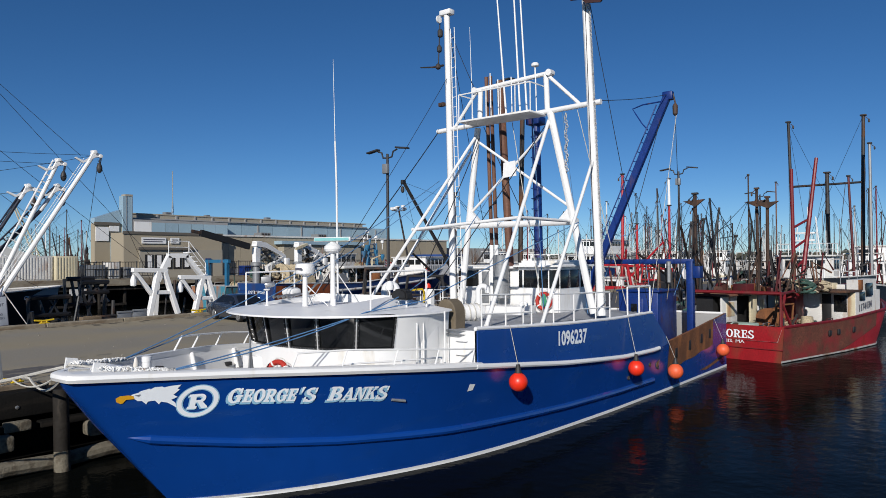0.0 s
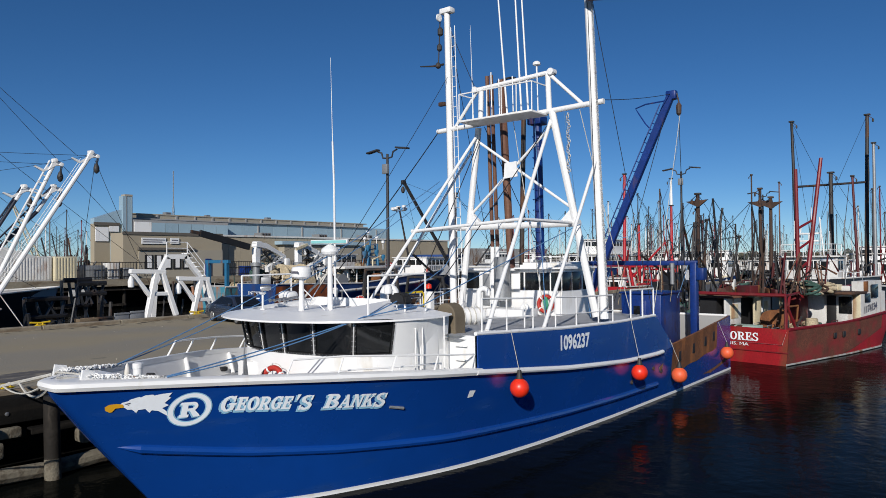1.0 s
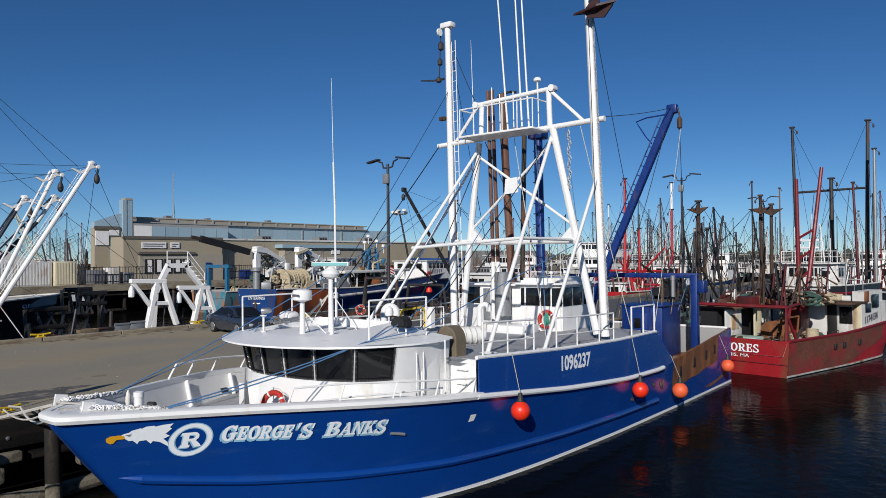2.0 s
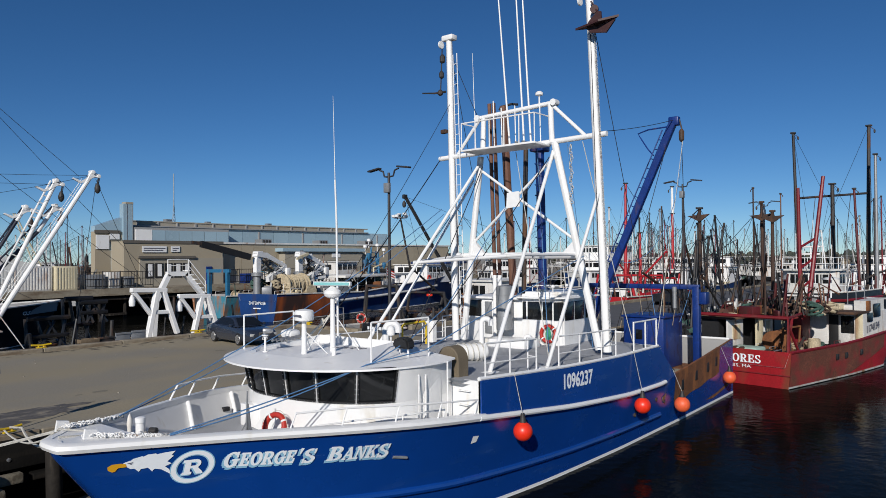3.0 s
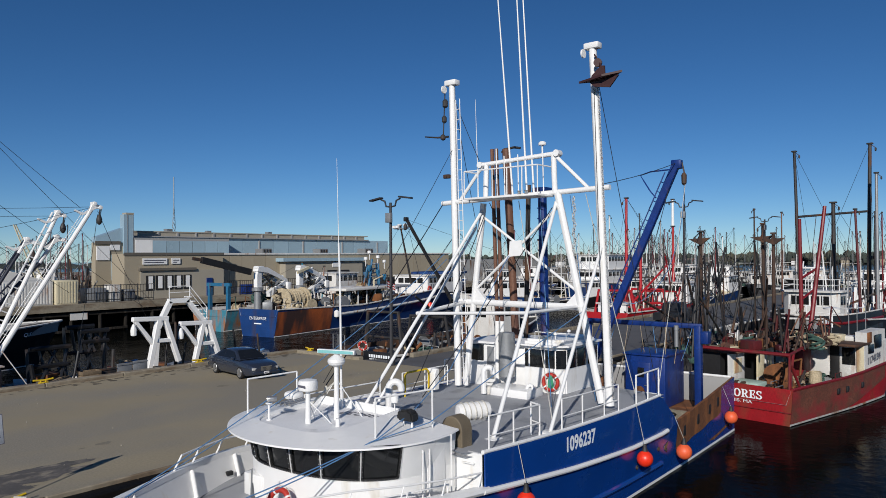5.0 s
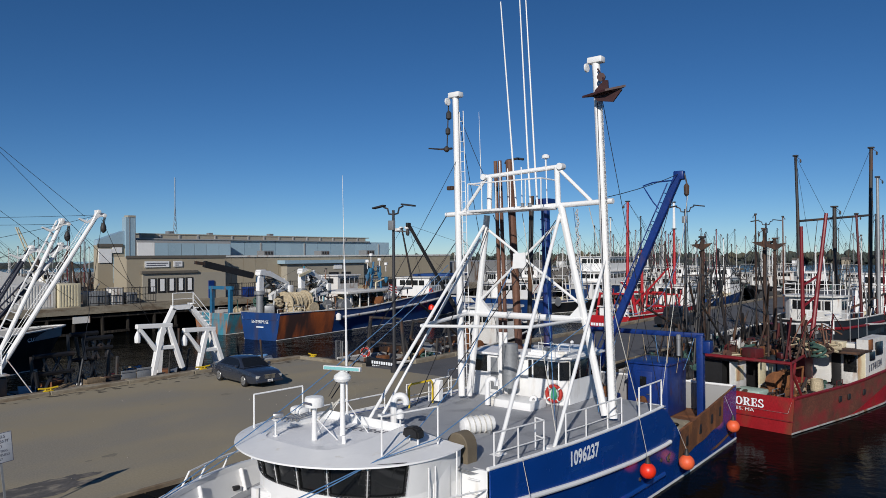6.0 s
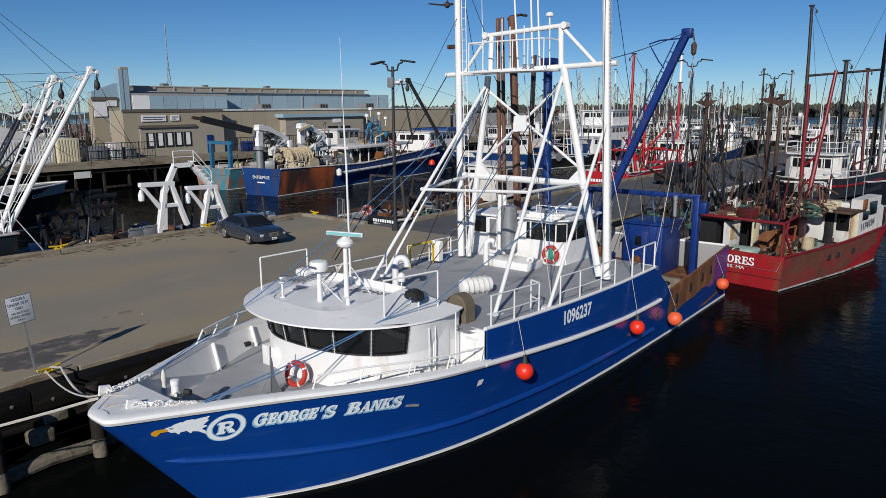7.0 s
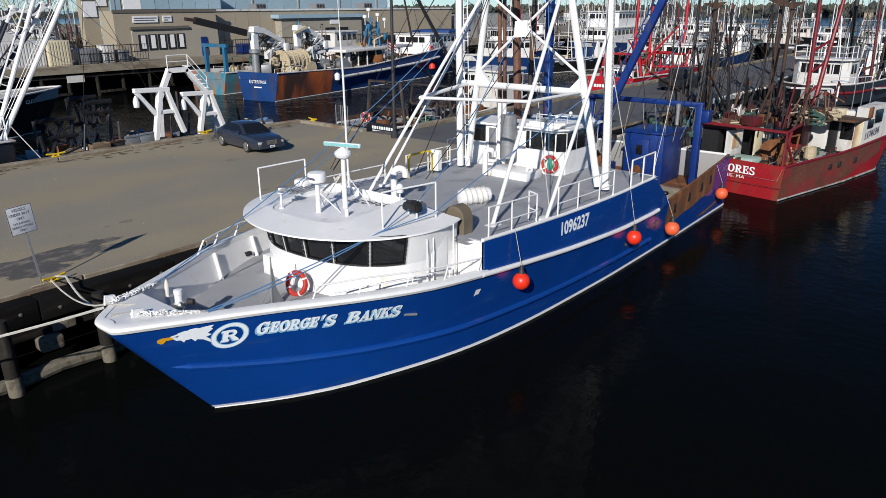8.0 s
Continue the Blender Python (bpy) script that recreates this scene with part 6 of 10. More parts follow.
for i in range(-9, 16):
    x0 = -0.3 + 2.4 * i
    bm = bm_new()
    tube(bm, [(x0 + 0.1, 4.75, 0.18 + 0.03 * math.sin(i)), (x0 + 1.2, 4.78, 0.23), (x0 + 2.3, 4.75, 0.18 + 0.03 * math.sin(i + 1))], 0.19, 10)
    solo("chock_log", bm, M_BARN, (x0, 4.75, 0.2), "barnacled timber chock at the waterline between the piles", "timber", "waterline chocks", "structure")
    bm = bm_new()
    box(bm, (x0 + 0.9, 5.0, 0.55), (x0 + 1.5, 5.5, 0.95), bevel=0.08)
    solo("pile_block", bm, M_BARN, (x0 + 1.2, 5.2, 0.7), "weathered timber block behind the piles", "timber", "waterline blocks", "structure")
for i in range(-9, 14):
    x0 = i * 4.0 - 0.5
    bm = bm_new()
    box(bm, (x0, 5.3, 0.95), (x0 + 3.9, 5.6, 1.12), bevel=0.03)
    solo("lower_wale", bm, M_TIMBER, (x0, 5.45, 1.0), "dark lower timber wale", "timber", "lower wales", "structure")
bm = bm_new()
box(bm, (-1.35, 5.2, 0.98), (-0.75, 5.45, 1.22), bevel=0.03)
solo("timber_patch", bm, M_BARN, (-1.0, 5.3, 1.1), "pale new timber block in the fender face", "timber")
# dark patch of wet oil on the apron near the sign
bm = bm_new()
rng = random.Random(4)
for cx, cy, rx, ry in ((-0.2, 8.3, 2.3, 0.75), (0.9, 8.8, 1.6, 0.4), (-2.2, 8.6, 1.4, 0.9), (-0.6, 7.4, 0.9, 0.4)):
    n = 40
    bm.faces.new([bm.verts.new((cx + rx * math.cos(a) * f, cy + ry * math.sin(a) * f, PZ + 0.004)) for a, f in [(2 * math.pi * i / n, rng.uniform(0.75, 1.12)) for i in range(n)]])
    for v in bm.verts[-n:]:
        v.co.z += 0.0006 * cx + 0.001
solo("oil_stain", bm, mat("oil_darkened_concrete", (0.105, 0.095, 0.085), 0.75, var=0.25, scale=1.2, bump=0.3, bscale=20, stain=(0.24, 0.21, 0.165), amount=0.42, sscale=(1.6, 2.6, 1)), (0, 8.4, PZ), "dark oil stain soaked into the concrete", "stain", kind="structure", smooth=False)


def cleat(x, y, z, turn, s=1.0):
    t = thing("mooring_cleat", (x, y, z), "yellow painted iron mooring cleat on the pier edge", "cleat", "yellow cleats")
    bm = bm_new()
    m = pose(x, y, z, 0, 0, turn) @ Matrix.Scale(s, 4)
    box(bm, (-0.22, -0.10, 0), (0.22, 0.10, 0.05), m=m, bevel=0.015)
    part("base", bm, M_YELLOW, t)
    bm = bm_new()
    tube(bm, [m @ Vector(p) for p in ((-0.46, 0, 0.17), (-0.25, 0, 0.15), (0, 0, 0.13), (0.25, 0, 0.15), (0.46, 0, 0.17))], 0.045 * s, 10)
    part("horn_bar", bm, M_YELLOW, t)
    for dx in (-0.12, 0.12):
        bm = bm_new()
        tube(bm, [m @ Vector((dx, 0, 0.03)), m @ Vector((dx, 0, 0.14))], 0.05 * s, 8)
        part("stem", bm, M_YELLOW, t)
    return t


cleat(-0.75, 6.15, PZ + 0.06, 12, 0.74)
for x in (6.9, 15.4):
    cleat(x, 23.4, PZ + 0.18, 0)
cleat(22.6, 22.2, PZ + 0.18, 80)
cleat(12.0, 6.15, PZ + 0.06, 0)

# sign on its post
sg = thing("dock_sign", (-1.16, 6.42, PZ), "white metal notice on a leaning steel post at the pier edge", "sign")
bm = bm_new()
bar(bm, (-1.02, 6.30, PZ - 0.02), (-1.22, 6.385, 4.22), 0.05, 0.035, (0, 1, 0))
part("post", bm, M_GALV, sg)
bm = bm_new()
sm = pose(-1.225, 6.345, 3.90, 0, -4.5, 0) @ Matrix.Scale(1.04, 4)
box(bm, (-0.315, -0.012, -0.37), (0.315, 0.0, 0.37), m=sm, bevel=0.004)
plate = part("plate", bm, M_SIGN, sg)
bm = bm_new()
for lo, hi in (((-0.315, -0.016, 0.355), (0.315, -0.0125, 0.37)), ((-0.315, -0.016, -0.37), (0.315, -0.0125, -0.355)), ((-0.315, -0.016, -0.355), (-0.30, -0.0125, 0.355)), ((0.30, -0.016, -0.355), (0.315, -0.0125, 0.355))):
    box(bm, lo, hi, m=sm)
part("border", bm, M_SIGNTXT, plate)
for i, (row, w, h, z) in enumerate((("VESSELS", 0.36, 0.078, 0.235), ("UNDER 50 FT", 0.52, 0.078, 0.115), ("ONLY", 0.20, 0.078, 0.0), ("NO RAFTING", 0.42, 0.058, -0.11), ("SINGLE VESSELS", 0.52, 0.058, -0.205), ("ONLY", 0.18, 0.058, -0.30))):
    text_on("wording", row, sm @ Vector((-w / 2, -0.0125, z)), sm.to_3x3() @ Vector((1, 0, 0)), sm.to_3x3() @ Vector((0, 0, 1)), h, M_SIGNTXT, plate, width=w, bold=0.015, proud=0.003)

# mooring lines of the trawler
line("mooring_line", [(-0.75, 6.1, 2.2)] + sag((-0.5, 6.0, 2.15), (-1.62, 1.08, 3.06), 0.42, 12), 0.03, M_ROPE, "white mooring rope from the bow to the yellow cleat", group="mooring lines")
line("mooring_line", sag((-1.7, 0.98, 3.06), (-0.9, 6.0, 2.16), 0.3, 10), 0.022, M_ROPE, "white mooring rope from the bow to the yellow cleat", group="mooring lines")
line("mooring_line", sag((-1.85, 0.85, 3.05), (-9.5, 5.9, 2.1), 0.25, 10), 0.03, M_ROPE, "long white head rope led forward from the bow", group="mooring lines")
line("mooring_line", [(-1.4, 6.15, 2.05), (-1.0, 6.1, 2.08), (-0.8, 6.15, 2.12), (-0.6, 6.2, 2.05)], 0.02, M_TANROPE, "loose tan rope end at the cleat", group="mooring lines")


# ---- the parked saloon ----
def car(m):
    t = thing("sedan_car", (0, 0, 0), "slate blue four-door saloon parked on the pier apron", "car")
    L, W = 5.46, 1.98
    # profile of half-sections along the length, front at +x
    st = [(-2.73, 0.42, 0.80, 0.70), (-2.66, 0.30, 0.92, 0.86), (-2.3, 0.22, 1.00, 0.95), (-1.7, 0.2, 1.03, 0.985), (-0.8, 0.2, 1.0, 0.99), (0.5, 0.2, 0.98, 0.99), (1.3, 0.2, 0.95, 0.98), (2.2, 0.22, 0.86, 0.94), (2.6, 0.28, 0.76, 0.84), (2.73, 0.42, 0.64, 0.66)]
    bm = bm_new()
    rows = []
    for x, lo, hi, w in st:
        h = hi - lo
        rows.append([Vector((x, y * w, lo + k * h)) for y, k in ((-0.90, 0), (-0.97, 0.15), (-1.0, 0.45), (-0.985, 0.75), (-0.93, 0.95), (-0.80, 1.0), (-0.3, 1.02), (0.3, 1.02), (0.80, 1.0), (0.93, 0.95), (0.985, 0.75), (1.0, 0.45), (0.97, 0.15), (0.90, 0))])
    vs = loft(bm, rows, close=True)
    bm.faces.new(vs[0][::-1])
    bm.faces.new(vs[-1])
    part("body", bm, M_CAR, t)
    bm = bm_new()
    rows = []
    for x, hi, w, wt in ((-1.85, 1.02, 0.93, 0.92), (-1.5, 1.20, 0.93, 0.79), (-1.15, 1.37, 0.93, 0.68), (-0.9, 1.435, 0.93, 0.65), (-0.45, 1.475, 0.93, 0.635), (0.05, 1.465, 0.93, 0.635), (0.35, 1.43, 0.93, 0.65), (0.6, 1.34, 0.93, 0.69), (0.95, 1.16, 0.93, 0.79), (1.3, 0.98, 0.93, 0.90)):
        rows.append([Vector((x, y, z)) for y, z in ((-w, 0.97), (-wt, hi - 0.04), (-wt + 0.14, hi), (0, hi + 0.015), (wt - 0.14, hi), (wt, hi - 0.04), (w, 0.97))])
    loft(bm, rows)
    part("cabin_roof", bm, M_CAR, t)
    for sgn in (-1, 1):
        for pts in ([(-1.45, 1.02), (-1.12, 1.27), (-0.9, 1.375), (-0.62, 1.40), (-0.62, 1.02)], [(-0.54, 1.02), (-0.54, 1.39), (0.12, 1.38), (0.38, 1.33), (0.98, 1.02)]):
            bm = bm_new()
            bm.faces.new([bm.verts.new((x, sgn * (0.945 - 0.27 * (z - 0.97) / 0.43), z)) for x, z in pts])
            part("side_window", bm, M_GLASS, t)
    for name, pts in (("windscreen", [(1.24, -0.80, 1.02), (1.24, 0.80, 1.02), (0.50, 0.58, 1.405), (0.50, -0.58, 1.405)]), ("rear_window", [(-1.74, 0.8, 1.06), (-1.74, -0.8, 1.06), (-1.10, -0.58, 1.41), (-1.10, 0.58, 1.41)])):
        bm = bm_new()
        bm.faces.new([bm.verts.new(Vector(p) + Vector((0.015 if p[0] > 0 else -0.015, 0, 0.012))) for p in pts])
        part(name, bm, M_GLASS, t)
    bm = bm_new()
    for i in range(9):
        box(bm, (2.70, -0.32 + i * 0.075, 0.50), (2.75, -0.28 + i * 0.075, 0.70))
    box(bm, (2.68, -0.36, 0.69), (2.76, 0.36, 0.73))
    part("grille", bm, M_CHROME, t, "chrome upright-bar grille")
    for sgn in (-1, 1):
        bm = bm_new()
        box(bm, (2.50, sgn * 0.46, 0.53), (2.72, sgn * 0.82, 0.67), bevel=0.04)
        part("headlight", bm, M_LAMPGLASS, t)
        bm = bm_new()
        box(bm, (-2.72, sgn * 0.35, 0.62), (-2.66, sgn * 0.80, 0.80), bevel=0.02)
        part("tail_light", bm, M_RING, t)
        bm = bm_new()
        box(bm, (0.75, sgn * 0.98, 0.98), (0.9, sgn * 1.14, 1.12), bevel=0.03)
        part("mirror", bm, M_CAR, t)
        for i in range(2):
            bm = bm_new()
            box(bm, (-0.15 - 1.0 * i, sgn * 0.985, 0.78), (0.02 - 1.0 * i, sgn * 1.005, 0.81), bevel=0.004)
            part("door_handle", bm, M_CHROME, t)
        for x in (-1.52, 1.47):
            bm = bm_new()
            turned(bm, (x, sgn * 0.78, 0.335), [(0.20, 0), (0.32, 0.01), (0.335, 0.05), (0.335, 0.17), (0.32, 0.21), (0.22, 0.215)], 22, (0, sgn, 0))
            wh = part("wheel", bm, M_BLACK, t)
            bm = bm_new()
            turned(bm, (x, sgn * 0.985, 0.335), [(0.255, 0), (0.24, 0.02), (0.08, 0.0), (0.06, 0.03), (0.01, 0.03)], 16, (0, sgn, 0))
            for k in range(7):
                a = 2 * math.pi * k / 7
                bar(bm, (x, sgn * 1.0, 0.335), (x + 0.23 * math.cos(a), sgn * 1.012, 0.335 + 0.23 * math.sin(a)), 0.06, 0.03, (0, 1, 0))
            part("rim", bm, M_STEEL, wh)
    for lo, hi, nm in (((2.66, -0.86, 0.30), (2.79, 0.86, 0.46), "bumper"), ((-2.79, -0.86, 0.34), (-2.66, 0.86, 0.52), "bumper")):
        bm = bm_new()
        box(bm, lo, hi, bevel=0.04)
        part(nm, bm, M_CAR, t)
    bm = bm_new()
    box(bm, (2.79, -0.16, 0.34), (2.80, 0.16, 0.46))
    np_ = part("number_plate", bm, M_PLASTIC, t)
    bm = bm_new()
    box(bm, (2.80, -0.12, 0.37), (2.804, 0.12, 0.42))
    part("plate_bar", bm, M_SIGNTXT, np_)
    t.matrix_basis = m
    return t


car(pose(15.05, 18.75, PZ, 0, 0, -97) @ Matrix.Diagonal((0.89, 0.90, 0.95, 1)))


# ---- lamp posts ----
def lamp_post(x, y, z, h, turn):
    t = thing("street_lamp", (0, 0, 0), "tall dark two-armed pier lamp post", "street lamp", "pier lamps")
    part("post", tube(bm_new(), [(0, 0, 0), (0, 0, h)], 0.11, 10, 0.08), M_LAMPPOST, t)
    bm = bm_new()
    turned(bm, (0, 0, 0), [(0.22, 0), (0.22, 0.3), (0.13, 0.42)], 10)
    part("base", bm, M_LAMPPOST, t)
    for sgn in (-1, 1):
        part("arm", tube(bm_new(), [(0, 0, h - 0.25), (0, sgn * 0.35, h - 0.2), (0, sgn * 0.45, h + 0.1), (0, sgn * 0.75, h + 0.2)], 0.05, 8), M_LAMPPOST, t)
        bm = bm_new()
        box(bm, (-0.16, -0.45, -0.05), (0.16, 0.45, 0.05), m=pose(0, sgn * 1.15, h + 0.24, -8 * sgn, 0, 0), bevel=0.03)
        part("lamp_head", bm, M_LAMPPOST, t)
    bm = bm_new()
    box(bm, (-0.25, -0.2, h - 1.15), (-0.05, 0.2, h - 0.6), bevel=0.02)
    part("service_box", bm, M_GALV, t)
    t.matrix_basis = pose(x, y, z, 0, 0, turn)
    return t


lamp_post(22.05, 14.45, PZ, 9.3, 0)


# ---- far wharf and the fish house ----
WZ = 3.3
bm = bm_new()
box(bm, (-60, 65.5, 2.55), (62, 92, WZ))
box(bm, (62, 65.5, 2.55), (260, 260, WZ))
solo("wharf", bm, M_KERB, (60, 80, WZ), "long concrete wharf deck across the basin", "wharf", kind="structure", smooth=False)
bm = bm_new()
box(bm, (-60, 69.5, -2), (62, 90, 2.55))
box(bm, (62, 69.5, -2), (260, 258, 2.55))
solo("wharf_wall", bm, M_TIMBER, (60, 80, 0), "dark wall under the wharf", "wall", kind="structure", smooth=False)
for i in range(46):
    x = -12 + 3.0 * i
    bm = bm_new()
    turned(bm, (x, 66.2 + 0.2 * math.sin(i * 3), -1), [(0.22, 0), (0.2, 3.55)], 8, (0.03 * math.sin(i * 1.7), 0, 1))
    solo("wharf_post", bm, M_PILE, (x, 66.2, 0), "dark timber pile under the wharf", "pile", "wharf piles")
    if i % 2 == 0:
        bm = bm_new()
        bar(bm, (x, 65.9, 0.4), (x + 3.0, 65.95, 0.45), 0.2, 0.25)
        bar(bm, (x, 65.9, 2.2), (x + 6.0, 65.95, 2.2), 0.2, 0.3)
        solo("wharf_brace", bm, M_PILE, (x, 66, 0.4), "dark timber brace between the wharf piles", "timber", "wharf braces", "structure")

bm = bm_new()
box(bm, (26.6, 65.72, 1.6), (28.45, 65.78, 2.35), bevel=0.01)
solo("white_board", bm, M_WHITEOLD, (27.5, 65.75, 1.6), "white board fixed to the wharf timbers", "board", smooth=False)
crane = thing("mobile_crane", (32.3, 88, WZ), "distant mobile crane with pale lattice jib", "crane")
bm = bm_new()
box(bm, (31.0, 86.8, WZ), (35.0, 89.2, WZ + 1.6), bevel=0.1)
part("body", bm, M_DARK, crane)
ca, cb_ = Vector((32.6, 88, WZ + 1.5)), Vector((29.2, 88, 12.7))
jib = part("jib", tube(bm_new(), [ca - Vector((0.4, 0, 0)), cb_], 0.09, 5), M_CONTCREAM, crane)
part("jib_chord", tube(bm_new(), [ca + Vector((0.5, 0, 0)), cb_ + Vector((0.25, 0, 0))], 0.09, 5), M_CONTCREAM, jib)
for i in range(14):
    k = i / 14
    part("lacing", tube(bm_new(), [ca.lerp(cb_, k) - Vector((0.4 * (1 - k), 0, 0)), ca.lerp(cb_, k + 0.06) + Vector((0.5 - 0.25 * k, 0, 0))], 0.05, 4), M_CONTCREAM, jib)

wh = thing("fish_house", (80, 71, WZ), "long tan metal-clad fish house with blue glazed upper storey", "warehouse")


def slab(name, lo, hi, material, parent=wh, label="", bevel=0.0):
    bm = bm_new()
    box(bm, lo, hi, bevel=bevel)
    return part(name, bm, material, parent, label, smooth=False)


low = slab("lower_wall", (46, 71.0, WZ), (98, 84, 8.75), M_TAN)
for i in range(26):
    x = 46 + 2.0 * i
    slab("cladding_panel", (x + 0.02, 70.95, WZ + 0.9), (x + 1.98, 71.0, 8.6), M_TAN, low)
slab("plinth", (46, 70.9, WZ), (98, 71.0, WZ + 0.9), M_ROOFGREY, low)
slab("parapet", (48.2, 70.8, 8.62), (98.2, 71.3, 8.85), M_WHITEOLD, low)
ent = slab("entrance_block", (34.5, 69.5, WZ), (48.0, 72.6, 8.75), M_TAN, label="tan entrance block with a recess of tall windows")
slab("block_fascia", (34.4, 69.4, 8.55), (48.1, 69.55, 8.9), M_TANDARK, ent)
slab("canopy", (36.2, 69.1, 6.7), (43.8, 69.5, 7.0), M_TANDARK, ent)
slab("entrance_wall", (36.4, 69.35, WZ), (48.0, 69.5, 6.7), M_PALETAN, ent)
for i in range(5):
    x = 37.1 + 1.25 * i
    w_ = slab("window", (x, 69.28, 4.3), (x + 1.05, 69.36, 6.1), M_BLACK, ent)
    slab("pane", (x + 0.3, 69.25, 4.5), (x + 0.85, 69.29, 6.0), M_PLASTIC, w_)
for x0, x1, z0, z1 in ((36.7, 39.9, 7.45, 8.2), (40.5, 41.7, 7.5, 8.2)):
    s_ = slab("name_board", (x0, 69.36, z0), (x1, 69.42, z1), M_PLASTIC, ent)
    for j in range(2):
        slab("wording_bar", (x0 + 0.2, 69.33, z1 - 0.3 - 0.25 * j), (x1 - 0.2 - 0.3 * j, 69.36, z1 - 0.2 - 0.25 * j), M_SIGNTXT, s_)
slab("blue_door", (45.4, 69.2, WZ), (46.2, 69.36, 5.6), M_DECKBLUE, ent)
up_ = slab("upper_storey", (42, 82, 8.7), (93, 88, 11.2), M_BLUEGLASS, label="blue glazed upper storey")
for i in range(17):
    x = 42 + 3.0 * i
    slab("glass_panel", (x + 0.05, 81.93, 8.8), (x + 2.95, 82.0, 11.15), M_BLUEGLASS, up_)
    if i % 3 == 1:
        slab("downpipe", (x - 0.1, 81.8, 8.8), (x + 0.12, 81.95, 10.9), M_ROOFGREY, up_)
slab("upper_band", (42, 81.6, 11.2), (87.5, 87.5, 11.36), M_ROOFGREY, up_)
slab("clerestory", (42.2, 82.6, 11.36), (87.3, 87, 11.92), M_PALETAN, up_)
slab("upper_roof", (41.3, 82.5, 11.92), (88.2, 87.4, 12.07), M_PALETAN, up_)
for i in range(15):
    slab("clerestory_post", (43 + 3.0 * i, 82.45, 11.36), (43.25 + 3.0 * i, 82.6, 11.92), M_ROOFGREY, up_)
slab("grey_front", (41.2, 79.8, 8.7), (56, 82, 11.0), M_ROOFGREY, up_)
slab("white_panel", (41.3, 79.7, 8.9), (43.7, 79.8, 10.7), M_WHITE, up_)
for i in range(6):
    slab("glass_panel", (43.75 + 2.04 * i, 79.72, 8.9), (45.7 + 2.04 * i, 79.8, 10.65), M_BLUEGLASS, up_)
slab("stair_tower", (39.75, 79.9, 8.5), (41.1, 80.95, 14.1), M_BLUEGLASS, label="pale blue glazed stair tower")
for x, z in ((40.2, 14.1), (40.98, 14.1)):
    slab("tower_post", (x, 79.85, 8.5), (x + 0.08, 79.9, z), M_GALV, up_)
slab("tower_cap", (40.05, 79.85, 14.1), (41.1, 80.95, 14.35), M_PALETAN, up_)
lw = slab("left_wing", (36.1, 80.2, WZ), (41.9, 81.3, 10.3), M_TAN)
bm = bm_new()
prism(bm, [(36.1, 10.3), (39.75, 10.3), (39.75, 12.3), (36.1, 11.0)], 80.2, 81.3, axis=1)
part("wing_gable", bm, M_BLUEGLASS, lw, smooth=False)
slab("wing_band", (36.0, 80.0, 10.1), (39.4, 80.2, 10.5), M_TANDARK, lw)
slab("wing_board", (36.2, 80.05, 8.0), (37.9, 80.2, 9.85), M_WHITE, lw)
slab("wing_board", (38.0, 80.05, 9.3), (39.3, 80.2, 10.05), M_WHITE, lw)
slab("glass_strip", (38.2, 80.05, WZ + 2), (40.2, 80.2, 8.7), M_BLUEGLASS, lw)
pile_ = thing("gear_pile", (33, 77, WZ), "heap of dark rusty dredge gear and spars on the wharf", "fishing gear")
rg = random.Random(404)
for i in range(60):
    x, y = rg.uniform(27.5, 35.5), rg.uniform(72.5, 79.5)
    bm = bm_new()
    if i % 3:
        tube(bm, [(x, y, WZ), (x + rg.uniform(-1.2, 1.2), y + rg.uniform(-0.5, 0.5), WZ + (rg.uniform(3.5, 6.5) if i % 5 == 0 else rg.uniform(1.2, 3.2)))], rg.uniform(0.05, 0.12), 6)
        part("spar", bm, rg.choice((M_DARK, M_OLDIRON, M_DARK, M_BLACKHULL, M_GALV)), pile_)
    else:
        s_ = rg.uniform(0.4, 0.9)
        box(bm, (-s_, -s_, 0), (s_, s_, s_ * 1.3), m=pose(x, y, WZ, 0, 0, rg.uniform(0, 90)), bevel=0.05)
        part("crate", bm, rg.choice((M_DARK, M_OLDIRON, M_BLACKHULL, M_DARK, M_GALV)), pile_)
b2 = slab("office_block", (58.5, 69.6, WZ), (74, 71, 8.0), M_PALETAN, label="pale office front")
slab("office_canopy", (57.8, 69.2, 7.6), (74.4, 71.0, 8.1), M_BLUEGLASS, b2)
for i in range(2):
    slab("doorway", (66.5 + 2.6 * i, 69.5, WZ), (68.4 + 2.6 * i, 69.62, 6.2), M_BLACK, b2)
slab("notice", (67.5, 69.5, 6.7), (69.2, 69.62, 7.4), M_PLASTIC, b2)
for x, y, z, s in ((48, 83.5, 12.07, 0.45), (55, 84, 12.07, 0.35), (66, 83.5, 12.07, 0.4), (60, 77, 8.76, 0.9), (82, 77, 8.76, 1.0), (71.5, 77, 8.76, 0.9)):
    ob = slab("roof_unit", (x, y, z), (x + 2 * s, y + 2 * s, z + 0.9 * s), M_GALV)
    for k in range(3):
        slab("fan_cowl", (x + 0.2 + 0.6 * s * k, y - 0.1, z + 0.25), (x + 0.5 * s + 0.6 * s * k, y, z + 0.75 * s), M_DARK, ob)
slab("white_shed", (98.3, 72, WZ), (136, 90, 7.4), M_DULLWHITE)
# lattice radio tower far behind
TX, TY, TZ = 110.6, 188.2, 33.0
tw = thing("radio_mast", (TX, TY, WZ), "tall slender grey lattice radio mast", "radio mast")


def tower_r(z):
    return 2.6 - 2.5 * min(1, (z - WZ) / 20) ** 0.6


